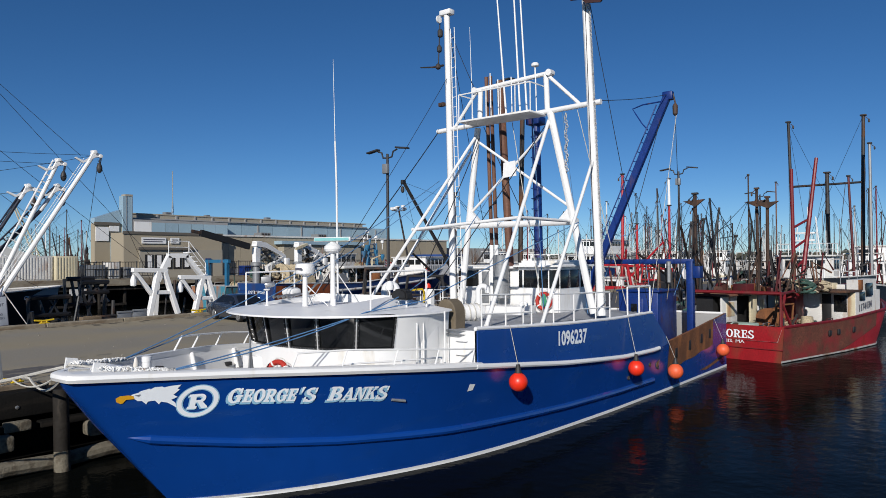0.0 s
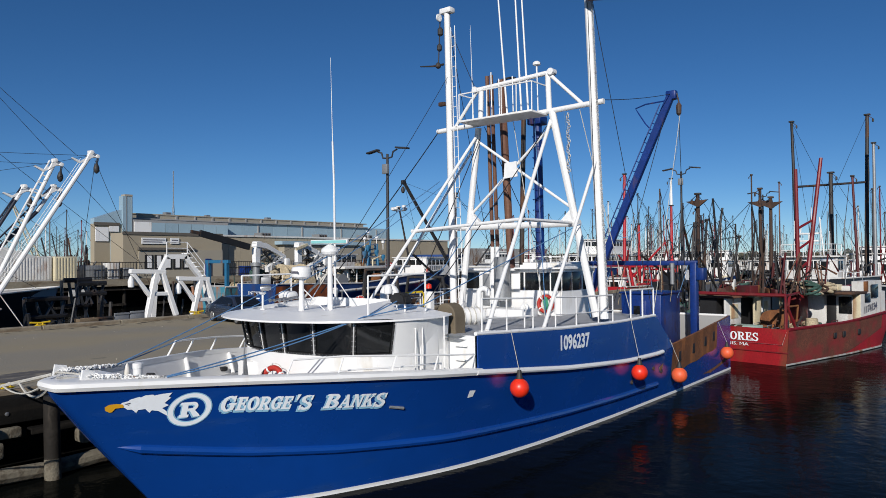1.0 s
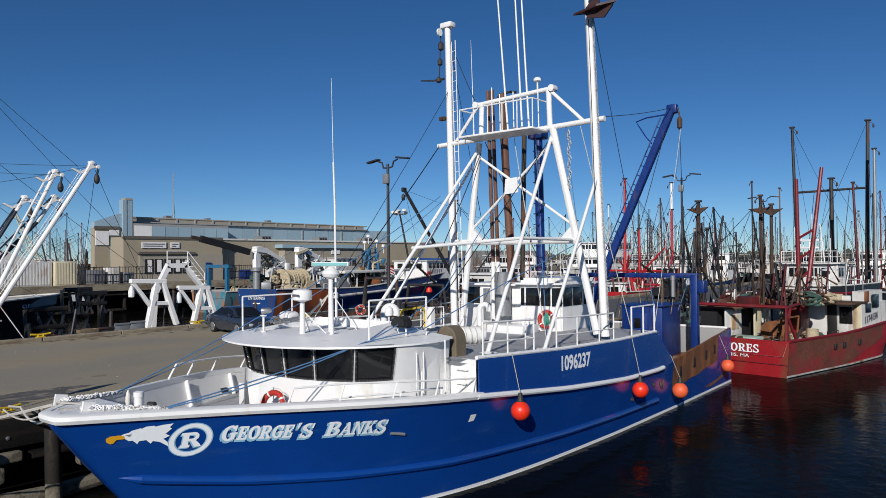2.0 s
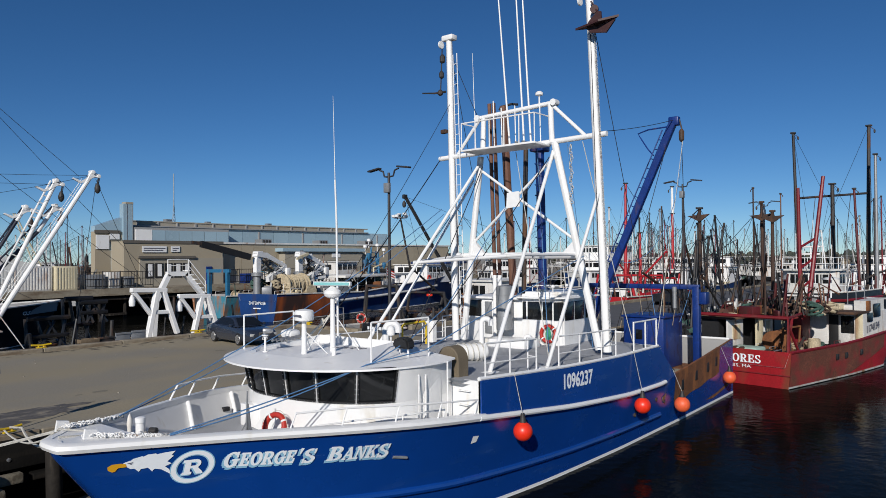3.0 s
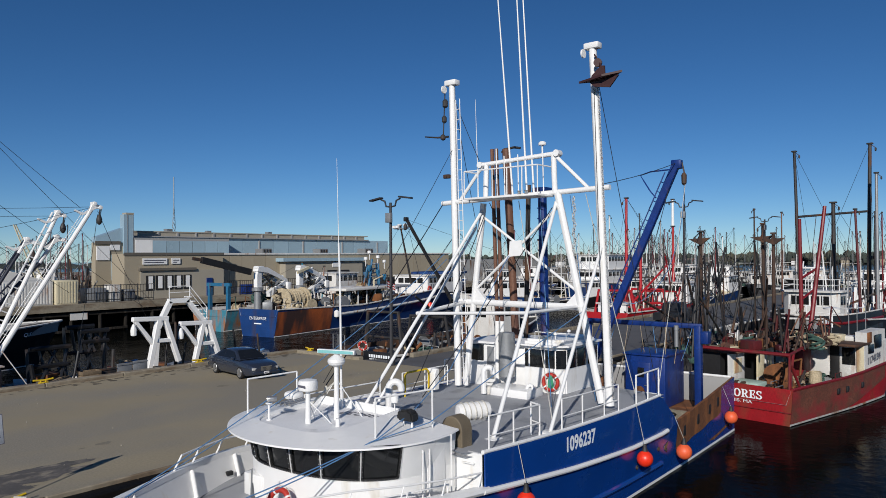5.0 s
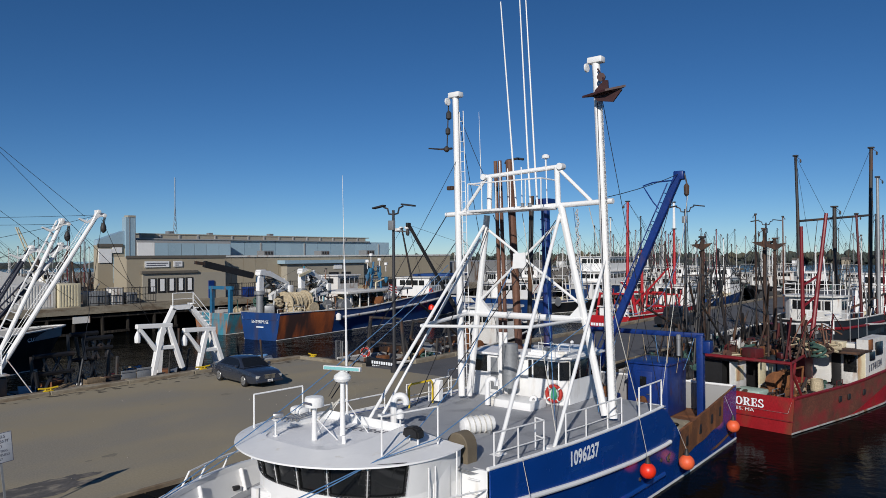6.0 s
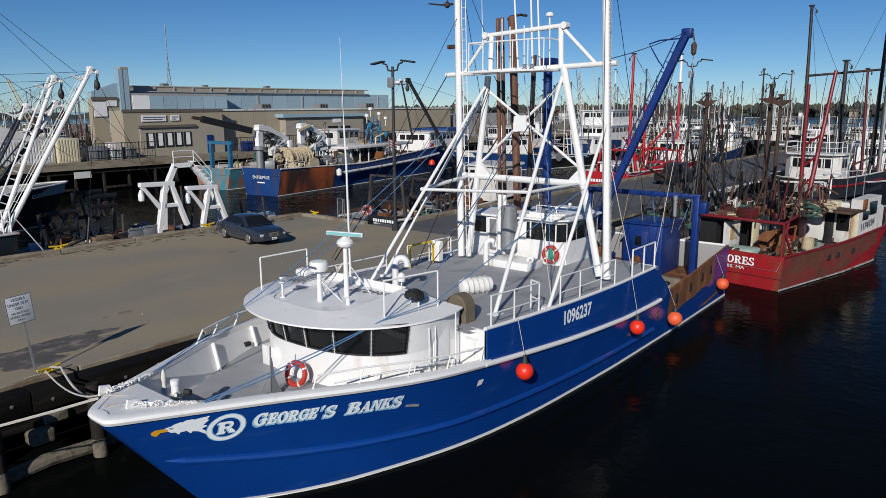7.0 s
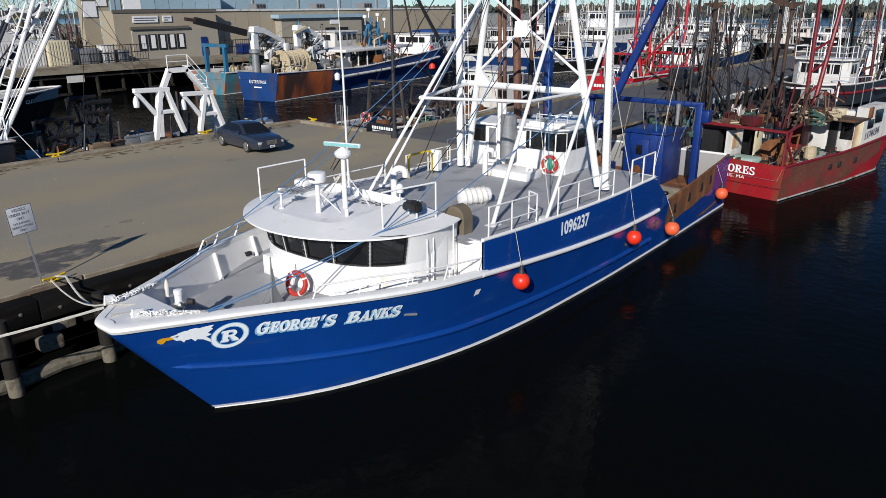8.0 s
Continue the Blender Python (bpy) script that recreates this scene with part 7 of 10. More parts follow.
for k in range(3):
    a = 2 * math.pi * k / 3
    part("leg", tube(bm_new(), [(TX + tower_r(z) * math.cos(a), TY + tower_r(z) * math.sin(a), z) for z in (WZ, 8, 13, 18, 24, TZ)], 0.05, 5), M_GALV, tw)
for i in range(14):
    z0, z1 = WZ + i * 1.6, WZ + (i + 1) * 1.6
    bm = bm_new()
    for k in range(3):
        a, b = 2 * math.pi * k / 3, 2 * math.pi * (k + 1) / 3
        tube(bm, [(TX + tower_r(z0) * math.cos(a), TY + tower_r(z0) * math.sin(a), z0), (TX + tower_r(z1) * math.cos(b), TY + tower_r(z1) * math.sin(b), z1)], 0.05, 4)
    part("lattice", bm, M_GALV, tw)


# containers, bins and fence on the wharf
def container(x, y, l, h, material, label):
    t = thing("shipping_container", (x, y, WZ), label, "container", "containers on the wharf")
    bm = bm_new()
    box(bm, (x, y, WZ), (x + l, y + 2.4, WZ + h), bevel=0.04)
    part("body", bm, material, t)
    for i in range(int(l / 0.3)):
        bm = bm_new()
        box(bm, (x + 0.1 + 0.3 * i, y - 0.04, WZ + 0.15), (x + 0.25 + 0.3 * i, y, WZ + h - 0.15))
        part("corrugation", bm, material, t)
    return t


container(16.5, 67, 8.9, 2.6, M_WHITEOLD, "weathered white corrugated shipping container")
container(25.55, 66.6, 2.3, 2.6, M_CONTCREAM, "yellow-cream corrugated shipping container")
container(9.0, 68, 6.5, 2.6, M_WHITEOLD, "weathered white corrugated shipping container")
bm = bm_new()
prism(bm, [(13, WZ), (27.5, WZ), (27.5, WZ + 2.4), (20.5, WZ + 4.6), (13, WZ + 2.8)], 74, 84, axis=1)
solo("white_tent_shed", bm, M_WHITEOLD, (20, 79, WZ), "white peaked tent shed on the wharf", "shed", smooth=False)
for x, w, h, m_ in ((29.0, 2.2, 1.6, M_GALV), (31.6, 1.4, 1.9, M_WHITEOLD), (33.4, 1.2, 1.3, M_GALV), (50, 2.4, 1.3, M_DECKBLUE), (54, 1.8, 1.5, M_WHITEOLD), (77, 4.0, 1.5, M_BLACK), (84, 3.0, 1.6, M_WHITEOLD)):
    bm = bm_new()
    box(bm, (x, 67.2, WZ), (x + w, 68.8, WZ + h), bevel=0.08)
    solo("storage_bin", bm, m_, (x, 68, WZ), "large storage bin standing on the wharf", "bin", "bins on the wharf")
for i in range(34):
    x = 28.5 + 2.0 * i
    if 36 < x < 46:
        continue
    fe = thing("wharf_fence", (x, 66.4, WZ), "black metal fence panel along the wharf edge", "fence", "wharf fence")
    for xx in (x, x + 1.95):
        part("post", tube(bm_new(), [(xx, 66.4, WZ), (xx, 66.4, WZ + 2.0)], 0.05, 5), M_BLACK, fe)
    for z in (0.3, 1.1, 1.9):
        part("rail", tube(bm_new(), [(x, 66.4, WZ + z), (x + 1.95, 66.4, WZ + z)], 0.04, 5), M_BLACK, fe)
    for k in range(1, 6):
        part("bar", tube(bm_new(), [(x + 0.33 * k, 66.4, WZ + 0.3), (x + 0.33 * k, 66.4, WZ + 1.9)], 0.025, 4), M_BLACK, fe)




# ---- a moored boat of the harbour ----
def hull_part(t, L, B, sh, material, name="hull", capmat=None, bow=0.16, z0=0.0, rake=1.8, transom=0.85, label="", foot=0.80):
    """A hull in its own axes: stem at x=0, stern at x=L."""
    def breadth(s):
        return B / 2 * min(1.0, (s / 0.34) ** 0.62 if s < 0.34 else 1.0) * (1 - (1 - transom) * max(0, (s - 0.6) / 0.4))
    bm = bm_new()
    rows = []
    for i in range(25):
        s = (i / 24) ** 1.25
        zt = sh[0] + (sh[1] - sh[0]) * min(1, s / 0.7) if s < 0.7 else sh[1] + (sh[2] - sh[1]) * (s - 0.7) / 0.3
        row = []
        for k in (-0.25, 0.0, 0.3, 0.6, 0.85, 1.0):
            z = k * zt
            x = s * L - rake * max(0, k) * (1 - s)
            row.append(Vector((x, -breadth(s) * (foot + (1 - foot) * max(0, k) ** 0.8) * (0.55 + 0.45 * max(0, k) if s < 0.1 else 1), z)))
        rows.append(row)
    loft(bm, rows)
    loft(bm, mirrored(rows)[::-1])
    loft(bm, [rows[-1], mirrored(rows)[-1]])
    bmesh.ops.remove_doubles(bm, verts=bm.verts, dist=0.003)
    bmesh.ops.recalc_face_normals(bm, faces=bm.faces)
    h = part(name, bm, material, t, label)
    cap, deck = [], []
    for r in rows:
        cap.append(r[-1])
    for sgn in (1, -1):
        part("rail_cap", tube(bm_new(), [Vector((p.x, p.y * sgn, p.z)) for p in cap], 0.08, 6), capmat or M_WHITEOLD, h)
        part("waterline", tube(bm_new(), [Vector((r[1].x, r[1].y * sgn * 1.005, 0.06)) for r in rows[1:]], 0.06, 5), M_DULLWHITE if material in (M_RED, M_REDHULL) else M_WHITEOLD, h)
    bm = bm_new()
    dk = [[Vector((r[-1].x + 0.05, r[-1].y * 0.88 * k, r[-1].z - 0.75)) for k in (1, -1)] for r in rows[1:]]
    loft(bm, dk)
    part("deck", bm, M_RUST if material in (M_RED, M_NAVY, M_TEAL) else M_DARK if material == M_BLACKHULL else M_DECK, h)
    bm = bm_new()
    ins = [[Vector((r[-1].x, r[-1].y * 0.975, r[-1].z)), Vector((r[-1].x + 0.05, r[-1].y * 0.88, r[-1].z - 0.75))] for r in rows[1:]]
    loft(bm, ins)
    loft(bm, mirrored(ins)[::-1])
    part("bulwark", bm, M_ROOFGREY if material == M_BLACKHULL else M_WHITEOLD, h)
    return h


def house_part(t, x0, x1, w, z0, z1, material, wins=4, flare=0.0, name="deckhouse"):
    """A deckhouse with a band of windows round it and a roof with an overhang."""
    bm = bm_new()
    prism(bm, [(x0 - flare, -w / 2 + 0.5), (x0 - flare, w / 2 - 0.5), (x0 + 0.5, w / 2), (x1, w / 2), (x1, -w / 2), (x0 + 0.5, -w / 2)], z0, z1)
    h = part(name, bm, material, t, smooth=False)
    bm = bm_new()
    prism(bm, [(x0 - 0.35 - flare, -w / 2 + 0.3), (x0 - 0.35 - flare, w / 2 - 0.3), (x0 + 0.4, w / 2 + 0.2), (x1 + 0.2, w / 2 + 0.2), (x1 + 0.2, -w / 2 - 0.2), (x0 + 0.4, -w / 2 - 0.2)], z1, z1 + 0.12)
    part("roof", bm, M_WHITEOLD, h, smooth=False)
    for sgn in (-1, 1):
        for i in range(wins):
            a = x0 + 0.65 + (x1 - x0 - 0.9) * i / wins
            b = a + (x1 - x0 - 0.9) / wins * 0.78
            bm = bm_new()
            box(bm, (a, sgn * w / 2 - 0.02, z1 - 1.0), (b, sgn * w / 2 + 0.02, z1 - 0.3), bevel=0.01)
            part("window", bm, M_GLASS, h)
    for i in range(4):
        a = -w / 2 + 0.6 + (w - 1.2) * i / 4
        b = a + (w - 1.2) / 4 * 0.82
        for xx in (x0 - flare - 0.02, x1 - 0.0):
            bm = bm_new()
            box(bm, (xx - 0.01, a, z1 - 1.0), (xx + 0.03, b, z1 - 0.3))
            part("window", bm, M_GLASS, h)
    return h


def mast_part(t, p, h, r, material, lean=(0, 0), head=True, booms=(), stays=()):
    p = Vector(p)
    q = p + Vector((lean[0], lean[1], h))
    m_ = part("mast", tube(bm_new(), [p, q], r, 8, r * 0.7), material, t)
    if head:
        bm = bm_new()
        k = min(1.0, r / 0.2)
        box(bm, q - Vector((r, 1.15 * r, 0.06)), q + Vector((r, 1.15 * r, 0.08)), bevel=0.02)
        tube(bm, [q - Vector((0, 0.45 * k, 0.4 * k)), q - Vector((0, 0.05, 0.05))], 0.03, 5)
        turned(bm, q - Vector((0, 0.48 * k, 0.75 * k)), [(0.03, 0), (0.09 * k, 0.07), (0.09 * k, 0.28 * k), (0.03, 0.36 * k)], 6)
        part("mast_head", bm, M_DARK, m_)
    for e, rr in booms:
        part("boom", tube(bm_new(), [p + Vector((0, 0, 1.0)), Vector(e)], rr, 7, rr * 0.7), material, m_)
        part("topping_lift", tube(bm_new(), [q, Vector(e)], 0.018, 3), M_WIRE, m_)
    for e in stays:
        part("stay", tube(bm_new(), [q, Vector(e)], 0.018, 3), M_WIRE, m_)
    return m_


def gallows_part(t, x, w, z0, z1, material, r=0.14, depth=0.0):
    g = part("gallows", tube(bm_new(), [(x, -w / 2, z0), (x, -w / 2 * 0.75, z1), (x, w / 2 * 0.75, z1), (x, w / 2, z0)], r, 8), material, t)
    part("gallows_bar", tube(bm_new(), [(x, -w / 2 * 0.86, (z0 + z1) / 2), (x, w / 2 * 0.86, (z0 + z1) / 2)], r * 0.7, 7), material, g)
    return g


def clutter_part(t, x0, x1, w, z, seed, n=14):
    """Winches, drums, tanks, pipes and nets that crowd a working deck."""
    rg = random.Random(seed)
    mats = [M_WHITEOLD, M_RUST, M_DARK, M_NETTAN, M_GALV, M_CREAM, M_NET, M_DARK]
    for i in range(n):
        x, y = rg.uniform(x0, x1), rg.uniform(-w / 2, w / 2)
        k = rg.randrange(5)
        bm = bm_new()
        if k == 0:
            s = rg.uniform(0.35, 0.7)
            turned(bm, (x, y - s, z + s * 1.1), [(s, 0), (s, 0.08), (s * 0.55, 0.08), (s * 0.6, s), (s * 0.55, 2 * s - 0.08), (s, 2 * s - 0.08), (s, 2 * s)], 12, (0, 1, 0))
            part("winch", bm, rg.choice(mats), t)
        elif k == 1:
            a, b, c = rg.uniform(0.4, 1.1), rg.uniform(0.3, 0.8), rg.uniform(0.4, 1.3)
            box(bm, (x, y, z), (x + a, y + b, z + c), bevel=0.06)
            part("locker", bm, rg.choice(mats), t)
        elif k == 2:
            h = rg.uniform(1.0, 2.6)
            tube(bm, [(x, y, z), (x + rg.uniform(-0.3, 0.3), y, z + h), (x + rg.uniform(-0.9, 0.9), y + rg.uniform(-0.9, 0.9), z + h * 0.9)], rg.uniform(0.05, 0.11), 7)
            part("davit", bm, rg.choice(mats), t)
        elif k == 3:
            for j in range(7):
                torus(bm, (x + rg.uniform(-0.3, 0.3), y + rg.uniform(-0.3, 0.3), z + 0.1 + 0.08 * j), rg.uniform(0.25, 0.5), 0.07, (rg.uniform(-0.4, 0.4), rg.uniform(-0.4, 0.4), 1), 14, 5)
            part("trawl_net", bm, rg.choice((M_NET, M_NETTAN, M_BLUEROPE, M_TANROPE)), t)
        else:
            tube(bm, [(x, y, z), (x, y, z + rg.uniform(0.8, 1.2)), (x + 1.6, y, z + 1.1), (x + 1.6, y, z)], 0.035, 5)
            part("pipe_rail", bm, M_WHITEOLD, t)


def moored_boat(m, L, B, sheer, hullmat, label, house=None, masts=(), gallows=(), clutter=None, rails=True, seed=1, rake=1.8, group="moored boats", housemat=None, outriggers=()):
    t = thing("fishing_boat", (0, 0, 0), label, "boat", group)
    h = hull_part(t, L, B, sheer, hullmat, rake=rake)
    for x0, x1, w, z0, z1, wins in house or ():
        house_part(t, x0, x1, w, z0, z1, housemat or M_WHITEOLD, wins)
    for p, ht, r, mt, lean, booms, stays in masts:
        mast_part(t, p, ht, r, mt, lean, True, booms, stays)
    for x, w, z0, z1, mt, r in gallows:
        gallows_part(t, x, w, z0, z1, mt, r)
    if clutter:
        clutter_part(t, *clutter, seed)
    t.matrix_basis = m
    PLACED.add(t.name)
    return t


# ---- boat with white gallows at the far pier edge ----
gb = thing("gallows_boat", (15, 27, 0), "low dark work boat with white steel gallows and cluttered deck", "boat")
bm = bm_new()
box(bm, (7.5, 24.6, -0.5), (24.5, 31, 1.15), bevel=0.15)
part("hull", bm, M_BLACKHULL, gb)
bm = bm_new()
box(bm, (7.7, 24.8, 1.15), (24.3, 30.8, 1.19))
part("deck", bm, M_DARK, gb)


def gallow(px, flip, dz=0.0):
    g = None
    for i, (a, b, w, h) in enumerate((((12.75, 4.70), (14.95, 4.62), 0.36, 0.42), ((14.35, 4.6), (13.62, 1.15), 0.38, 0.46), ((14.75, 4.6), (15.65, 2.0), 0.36, 0.44), ((13.95, 3.35), (15.2, 3.32), 0.32, 0.32), ((12.9, 4.6), (14.0, 3.2), 0.30, 0.36))):
        bm = bm_new()
        bar(bm, (a[0] + px, 26 + flip, a[1] + dz), (b[0] + px, 26 + flip, max(1.15, b[1] + dz)), w * 0.74, h * 0.74, (0, 1, 0))
        bmesh.ops.bevel(bm, geom=list(bm.edges), offset=0.03, segments=1, affect="EDGES")
        if g is None:
            g = part("gallows", bm, M_WHITE, gb, "white box-section gallows")
        else:
            part("leg" if i < 3 else "brace", bm, M_WHITE, g)
    bm = bm_new()
    turned(bm, (12.75 + px, 25.85 + flip, 3.75 + dz), [(0.05, 0), (0.16, 0.05), (0.18, 0.35), (0.12, 0.55), (0.05, 0.7)], 10)
    part("hanging_block", bm, M_PLASTIC, g)


gallow(0, 0)
gallow(3.2, 0.4, -0.5)
arch = part("arch", bar(bm_new(), (15.1, 27.5, 3.9), (15.95, 27.5, 5.5), 0.28, 0.34, (0, 1, 0)), M_WHITE, gb, "white arch between the gallows")
for a, b in (((15.85, 5.55), (17.2, 5.55)), ((17.1, 5.55), (18.6, 3.8)), ((18.6, 3.8), (19.1, 1.2)), ((15.1, 3.9), (14.9, 1.2))):
    part("arch_beam", bar(bm_new(), (a[0], 27.5, a[1]), (b[0], 27.5, b[1]), 0.28, 0.34, (0, 1, 0)), M_WHITE, arch)
for i in range(7):
    k = i / 6
    part("rung", bar(bm_new(), (17.2 + 1.4 * k, 27.2, 5.75 - 1.7 * k), (17.2 + 1.4 * k, 27.8, 5.75 - 1.7 * k), 0.2, 0.06), M_WHITE, arch)
railing(gb, [(15.8, 27.3, 5.7), (17.2, 27.3, 5.7), (18.4, 27.3, 4.3)], 0.75, M_WHITE, 0.03, mids=(0.5,))
rg = random.Random(31)
for i in range(46):
    x, y = rg.uniform(7.9, 23.5), rg.uniform(24.9, 30.4)
    s = rg.uniform(0.25, 0.8)
    bm = bm_new()
    k = i % 4
    if k == 0:
        box(bm, (-s, -s * 0.7, 0), (s, s * 0.7, s * 0.8), m=pose(x, y, 1.19, 0, 0, rg.uniform(0, 90)), bevel=0.04)
        part("crate", bm, rg.choice((M_WOOD, M_GALV, M_WHITEOLD, M_RUST, M_WOOD)), gb)
    elif k == 1:
        for j in range(6):
            torus(bm, (x + rg.uniform(-0.2, 0.2), y, 1.25 + 0.09 * j), s * 0.7, 0.06, (rg.uniform(-0.4, 0.4), rg.uniform(-0.4, 0.4), 1), 14, 5)
        part("rope_coil", bm, rg.choice((M_BLACK, M_TANROPE, M_REDMAST, M_BLUEROPE)), gb)
    elif k == 2:
        tube(bm, [(x, y, 1.2), (x + rg.uniform(-0.4, 0.4), y, rg.uniform(2.0, 4.4))], rg.uniform(0.05, 0.12), 7)
        part("stanchion", bm, rg.choice((M_DARK, M_BLACKHULL, M_DARK)), gb)
    else:
        box(bm, (-s * 1.4, -s, 0), (s * 1.4, s, 0.12), m=pose(x, y, 1.25, rg.uniform(-12, 12), rg.uniform(-12, 12), rg.uniform(0, 90)), bevel=0.02)
        part("hatch_board", bm, rg.choice((M_WOOD, M_GALV, M_GALV, M_DARK)), gb)
crt = thing("plank_crate", (9.75, 24.7, 2.0), "open brown plank crate with loose boards by the kerb", "crate")
for dz in range(4):
    for x0, x1, y0, y1 in ((9.3, 10.3, 24.55, 24.6), (9.3, 10.3, 25.15, 25.2), (9.3, 9.35, 24.6, 25.15), (10.25, 10.3, 24.6, 25.15)):
        bm = bm_new()
        box(bm, (x0, y0, 1.45 + 0.21 * dz), (x1, y1, 1.64 + 0.21 * dz), bevel=0.01)
        part("plank", bm, M_WOOD, crt)
for i in range(4):
    bm = bm_new()
    box(bm, (-0.8, -0.11, 0), (0.8, 0.11, 0.05), m=pose(10.9 + 0.25 * i, 24.95 + 0.12 * i, 2.02 + 0.05 * i, 0, 4, -8 + 9 * i), bevel=0.01)
    part("loose_board", bm, M_WOOD, crt)
# grey steel bulwark plates along the work boat's near side
for x0, x1, z1, mt_ in ((8.3, 9.2, 2.0, M_OLDIRON), (10.3, 11.2, 2.3, M_DARK), (11.25, 12.1, 2.45, M_GALV), (12.15, 13.0, 2.5, M_GALV)):
    bm = bm_new()
    box(bm, (x0, 24.78, 1.15), (x1, 24.84, z1), bevel=0.02)
    bp_ = part("bulwark_plate", bm, mt_, gb)
    bm = bm_new()
    box(bm, (x0, 24.74, z1 - 0.1), (x1, 24.78, z1 - 0.02))
    part("top_flange", bm, mt_, bp_)
for x0, x1, z0, z1, y in ((8.4, 10.6, 1.2, 3.2, 29), (10.6, 12.2, 1.2, 4.2, 29.5), (11.0, 12.6, 2.8, 4.0, 28.5)):
    bm = bm_new()
    for i in range(5):
        tube(bm, [(x0 + (x1 - x0) * i / 4, y, z0), (x0 + (x1 - x0) * ((i * 3) % 5) / 4, y + 0.3, z1)], 0.09, 6)
    tube(bm, [(x0, y, z1), (x1, y, z1)], 0.14, 6)
    tube(bm, [(x0, y, (z0 + z1) / 2), (x1, y, (z0 + z1) / 2)], 0.12, 6)
    part("dredge_frame", bm, M_BLACKHULL, gb, "dark steel dredge frame")

# ---- boat with white booms ----
wb_ = thing("boom_boat", (0, 27.5, 0), "dark fishing boat with raised white and dark outrigger booms", "boat")
bm = bm_new()
box(bm, (-18, 24.75, -0.5), (5.62, 31, 2.96), bevel=0.2)
part("hull", bm, M_BLACKHULL, wb_)
bm = bm_new()
box(bm, (-18, 24.66, 2.96), (5.66, 24.98, 3.05), bevel=0.03)
box(bm, (5.4, 24.98, 2.96), (5.66, 31, 3.05), bevel=0.03)
part("cap_rail", bm, M_WHITEOLD, wb_, "white cap rail on the black bulwark")


def raised_boom(p, q, head, w, main, headmat, r, rungs):
    """A raised outrigger: beam, light rail beside it, head plates, sheave and hanging block."""
    p, q, head = Vector(p), Vector(q), Vector(head)
    d = (q - p).normalized()
    s = d.cross(Vector((0, 1, 0))).normalized()
    b = part("boom", tube(bm_new(), [p, q], r, 10, r * 0.85), main, wb_, "raised steel outrigger boom")
    if (head - q).length > 0.3:
        part("boom_top", tube(bm_new(), [q - d * 0.15, head], r * 0.95, 10, r * 0.8), headmat, b, "white upper length of the boom")
    ln = (head - p).length
    if rungs:
        part("chord", tube(bm_new(), [p + s * w, head + s * w * 0.45], 0.045, 6), main, b)
        n = int(ln / 0.42)
        for i in range(1, n):
            k = i / n
            c = p.lerp(head, k)
            part("rung", tube(bm_new(), [c, c + s * w * (1 - 0.55 * k)], 0.034, 5), main, b)
    else:
        for k in (0.62, 1.0):
            part("rail", tube(bm_new(), [p + s * w * k + d * 0.4, head + s * w * k * 0.8 - d * 0.5], 0.015, 5), main, b)
        for i in range(1, 6):
            c = p.lerp(head, i / 6)
            part("rail_bracket", tube(bm_new(), [c, c + s * w], 0.02, 4), main, b)
    bm = bm_new()
    x, y, z = head
    prism(bm, [(x - 0.34, z - 0.42), (x - 0.12, z + 0.06), (x - 0.14, z + 0.2), (x + 0.06, z + 0.24), (x + 0.12, z + 0.1), (x + 0.44, z + 0.02), (x + 0.42, z - 0.12), (x + 0.1, z - 0.16)], y - 0.11, y + 0.11, axis=1)
    bmesh.ops.bevel(bm, geom=list(bm.edges), offset=0.02, segments=1, affect="EDGES")
    hd = part("boom_head", bm, headmat, b)
    bm = bm_new()
    prism(bm, [(x - 1.02, z - 0.30), (x - 0.96, z - 0.24), (x - 0.55, z - 0.40), (x - 0.28, z - 0.22), (x - 0.3, z - 0.42), (x - 0.6, z - 0.52)], y - 0.05, y + 0.05, axis=1)
    part("guide_arm", bm, headmat, hd)
    for dx, dz in ((0.02, 0.12), (0.32, -0.08)):
        part("sheave", turned(bm_new(), (x + dx, y - 0.2, z + dz), [(0.04, 0), (0.10, 0.01), (0.07, 0.05), (0.10, 0.09), (0.04, 0.1)], 14, (0, 1, 0)), headmat, hd)
    bm = bm_new()
    tube(bm, [(x + 0.30, y - 0.15, z - 0.08), (x + 0.24, y - 0.15, z - 0.5)], 0.035, 6)
    tube(bm, [(x + 0.38, y - 0.15, z - 0.08), (x + 0.30, y - 0.15, z - 0.5)], 0.02, 5)
    bk = part("block_strop", bm, M_DARK, hd)
    part("block", turned(bm_new(), (x + 0.24, y - 0.15, z - 1.14), [(0.03, 0.12), (0.1, 0.18), (0.15, 0.3), (0.15, 0.44), (0.1, 0.6), (0.05, 0.68)], 12), M_DARK, bk, "dark hanging block")
    return b


M_DARKBLUE = mat("dark_blue_boom_paint", (0.012, 0.017, 0.036), 0.5, var=0.3)
raised_boom((5.25, 25.2, 3.05), (10.16, 25.2, 11.0), (10.18, 25.2, 11.05), 0.38, M_WHITE, M_WHITE, 0.135, False)
raised_boom((5.45, 26.5, 3.05), (8.84, 26.5, 10.55), (8.85, 26.5, 10.6), 0.56, M_WHITE, M_WHITE, 0.12, True)
raised_boom((3.95, 27.0, 3.05), (7.2, 27.0, 8.64), (7.52, 27.0, 9.15), 0.30, M_DARKBLUE, M_WHITE, 0.11, True)
raised_boom((3.8, 27.5, 3.05), (8.45, 27.5, 8.1), (9.22, 27.5, 9.32), 0.30, M_DARKBLUE, M_WHITE, 0.12, True)
for x in (4.75, 5.05, 5.4):
    part("stanchion", tube(bm_new(), [(x, 25.0, 3.05), (x, 25.0, 4.2)], 0.035, 6), M_WHITE, wb_)
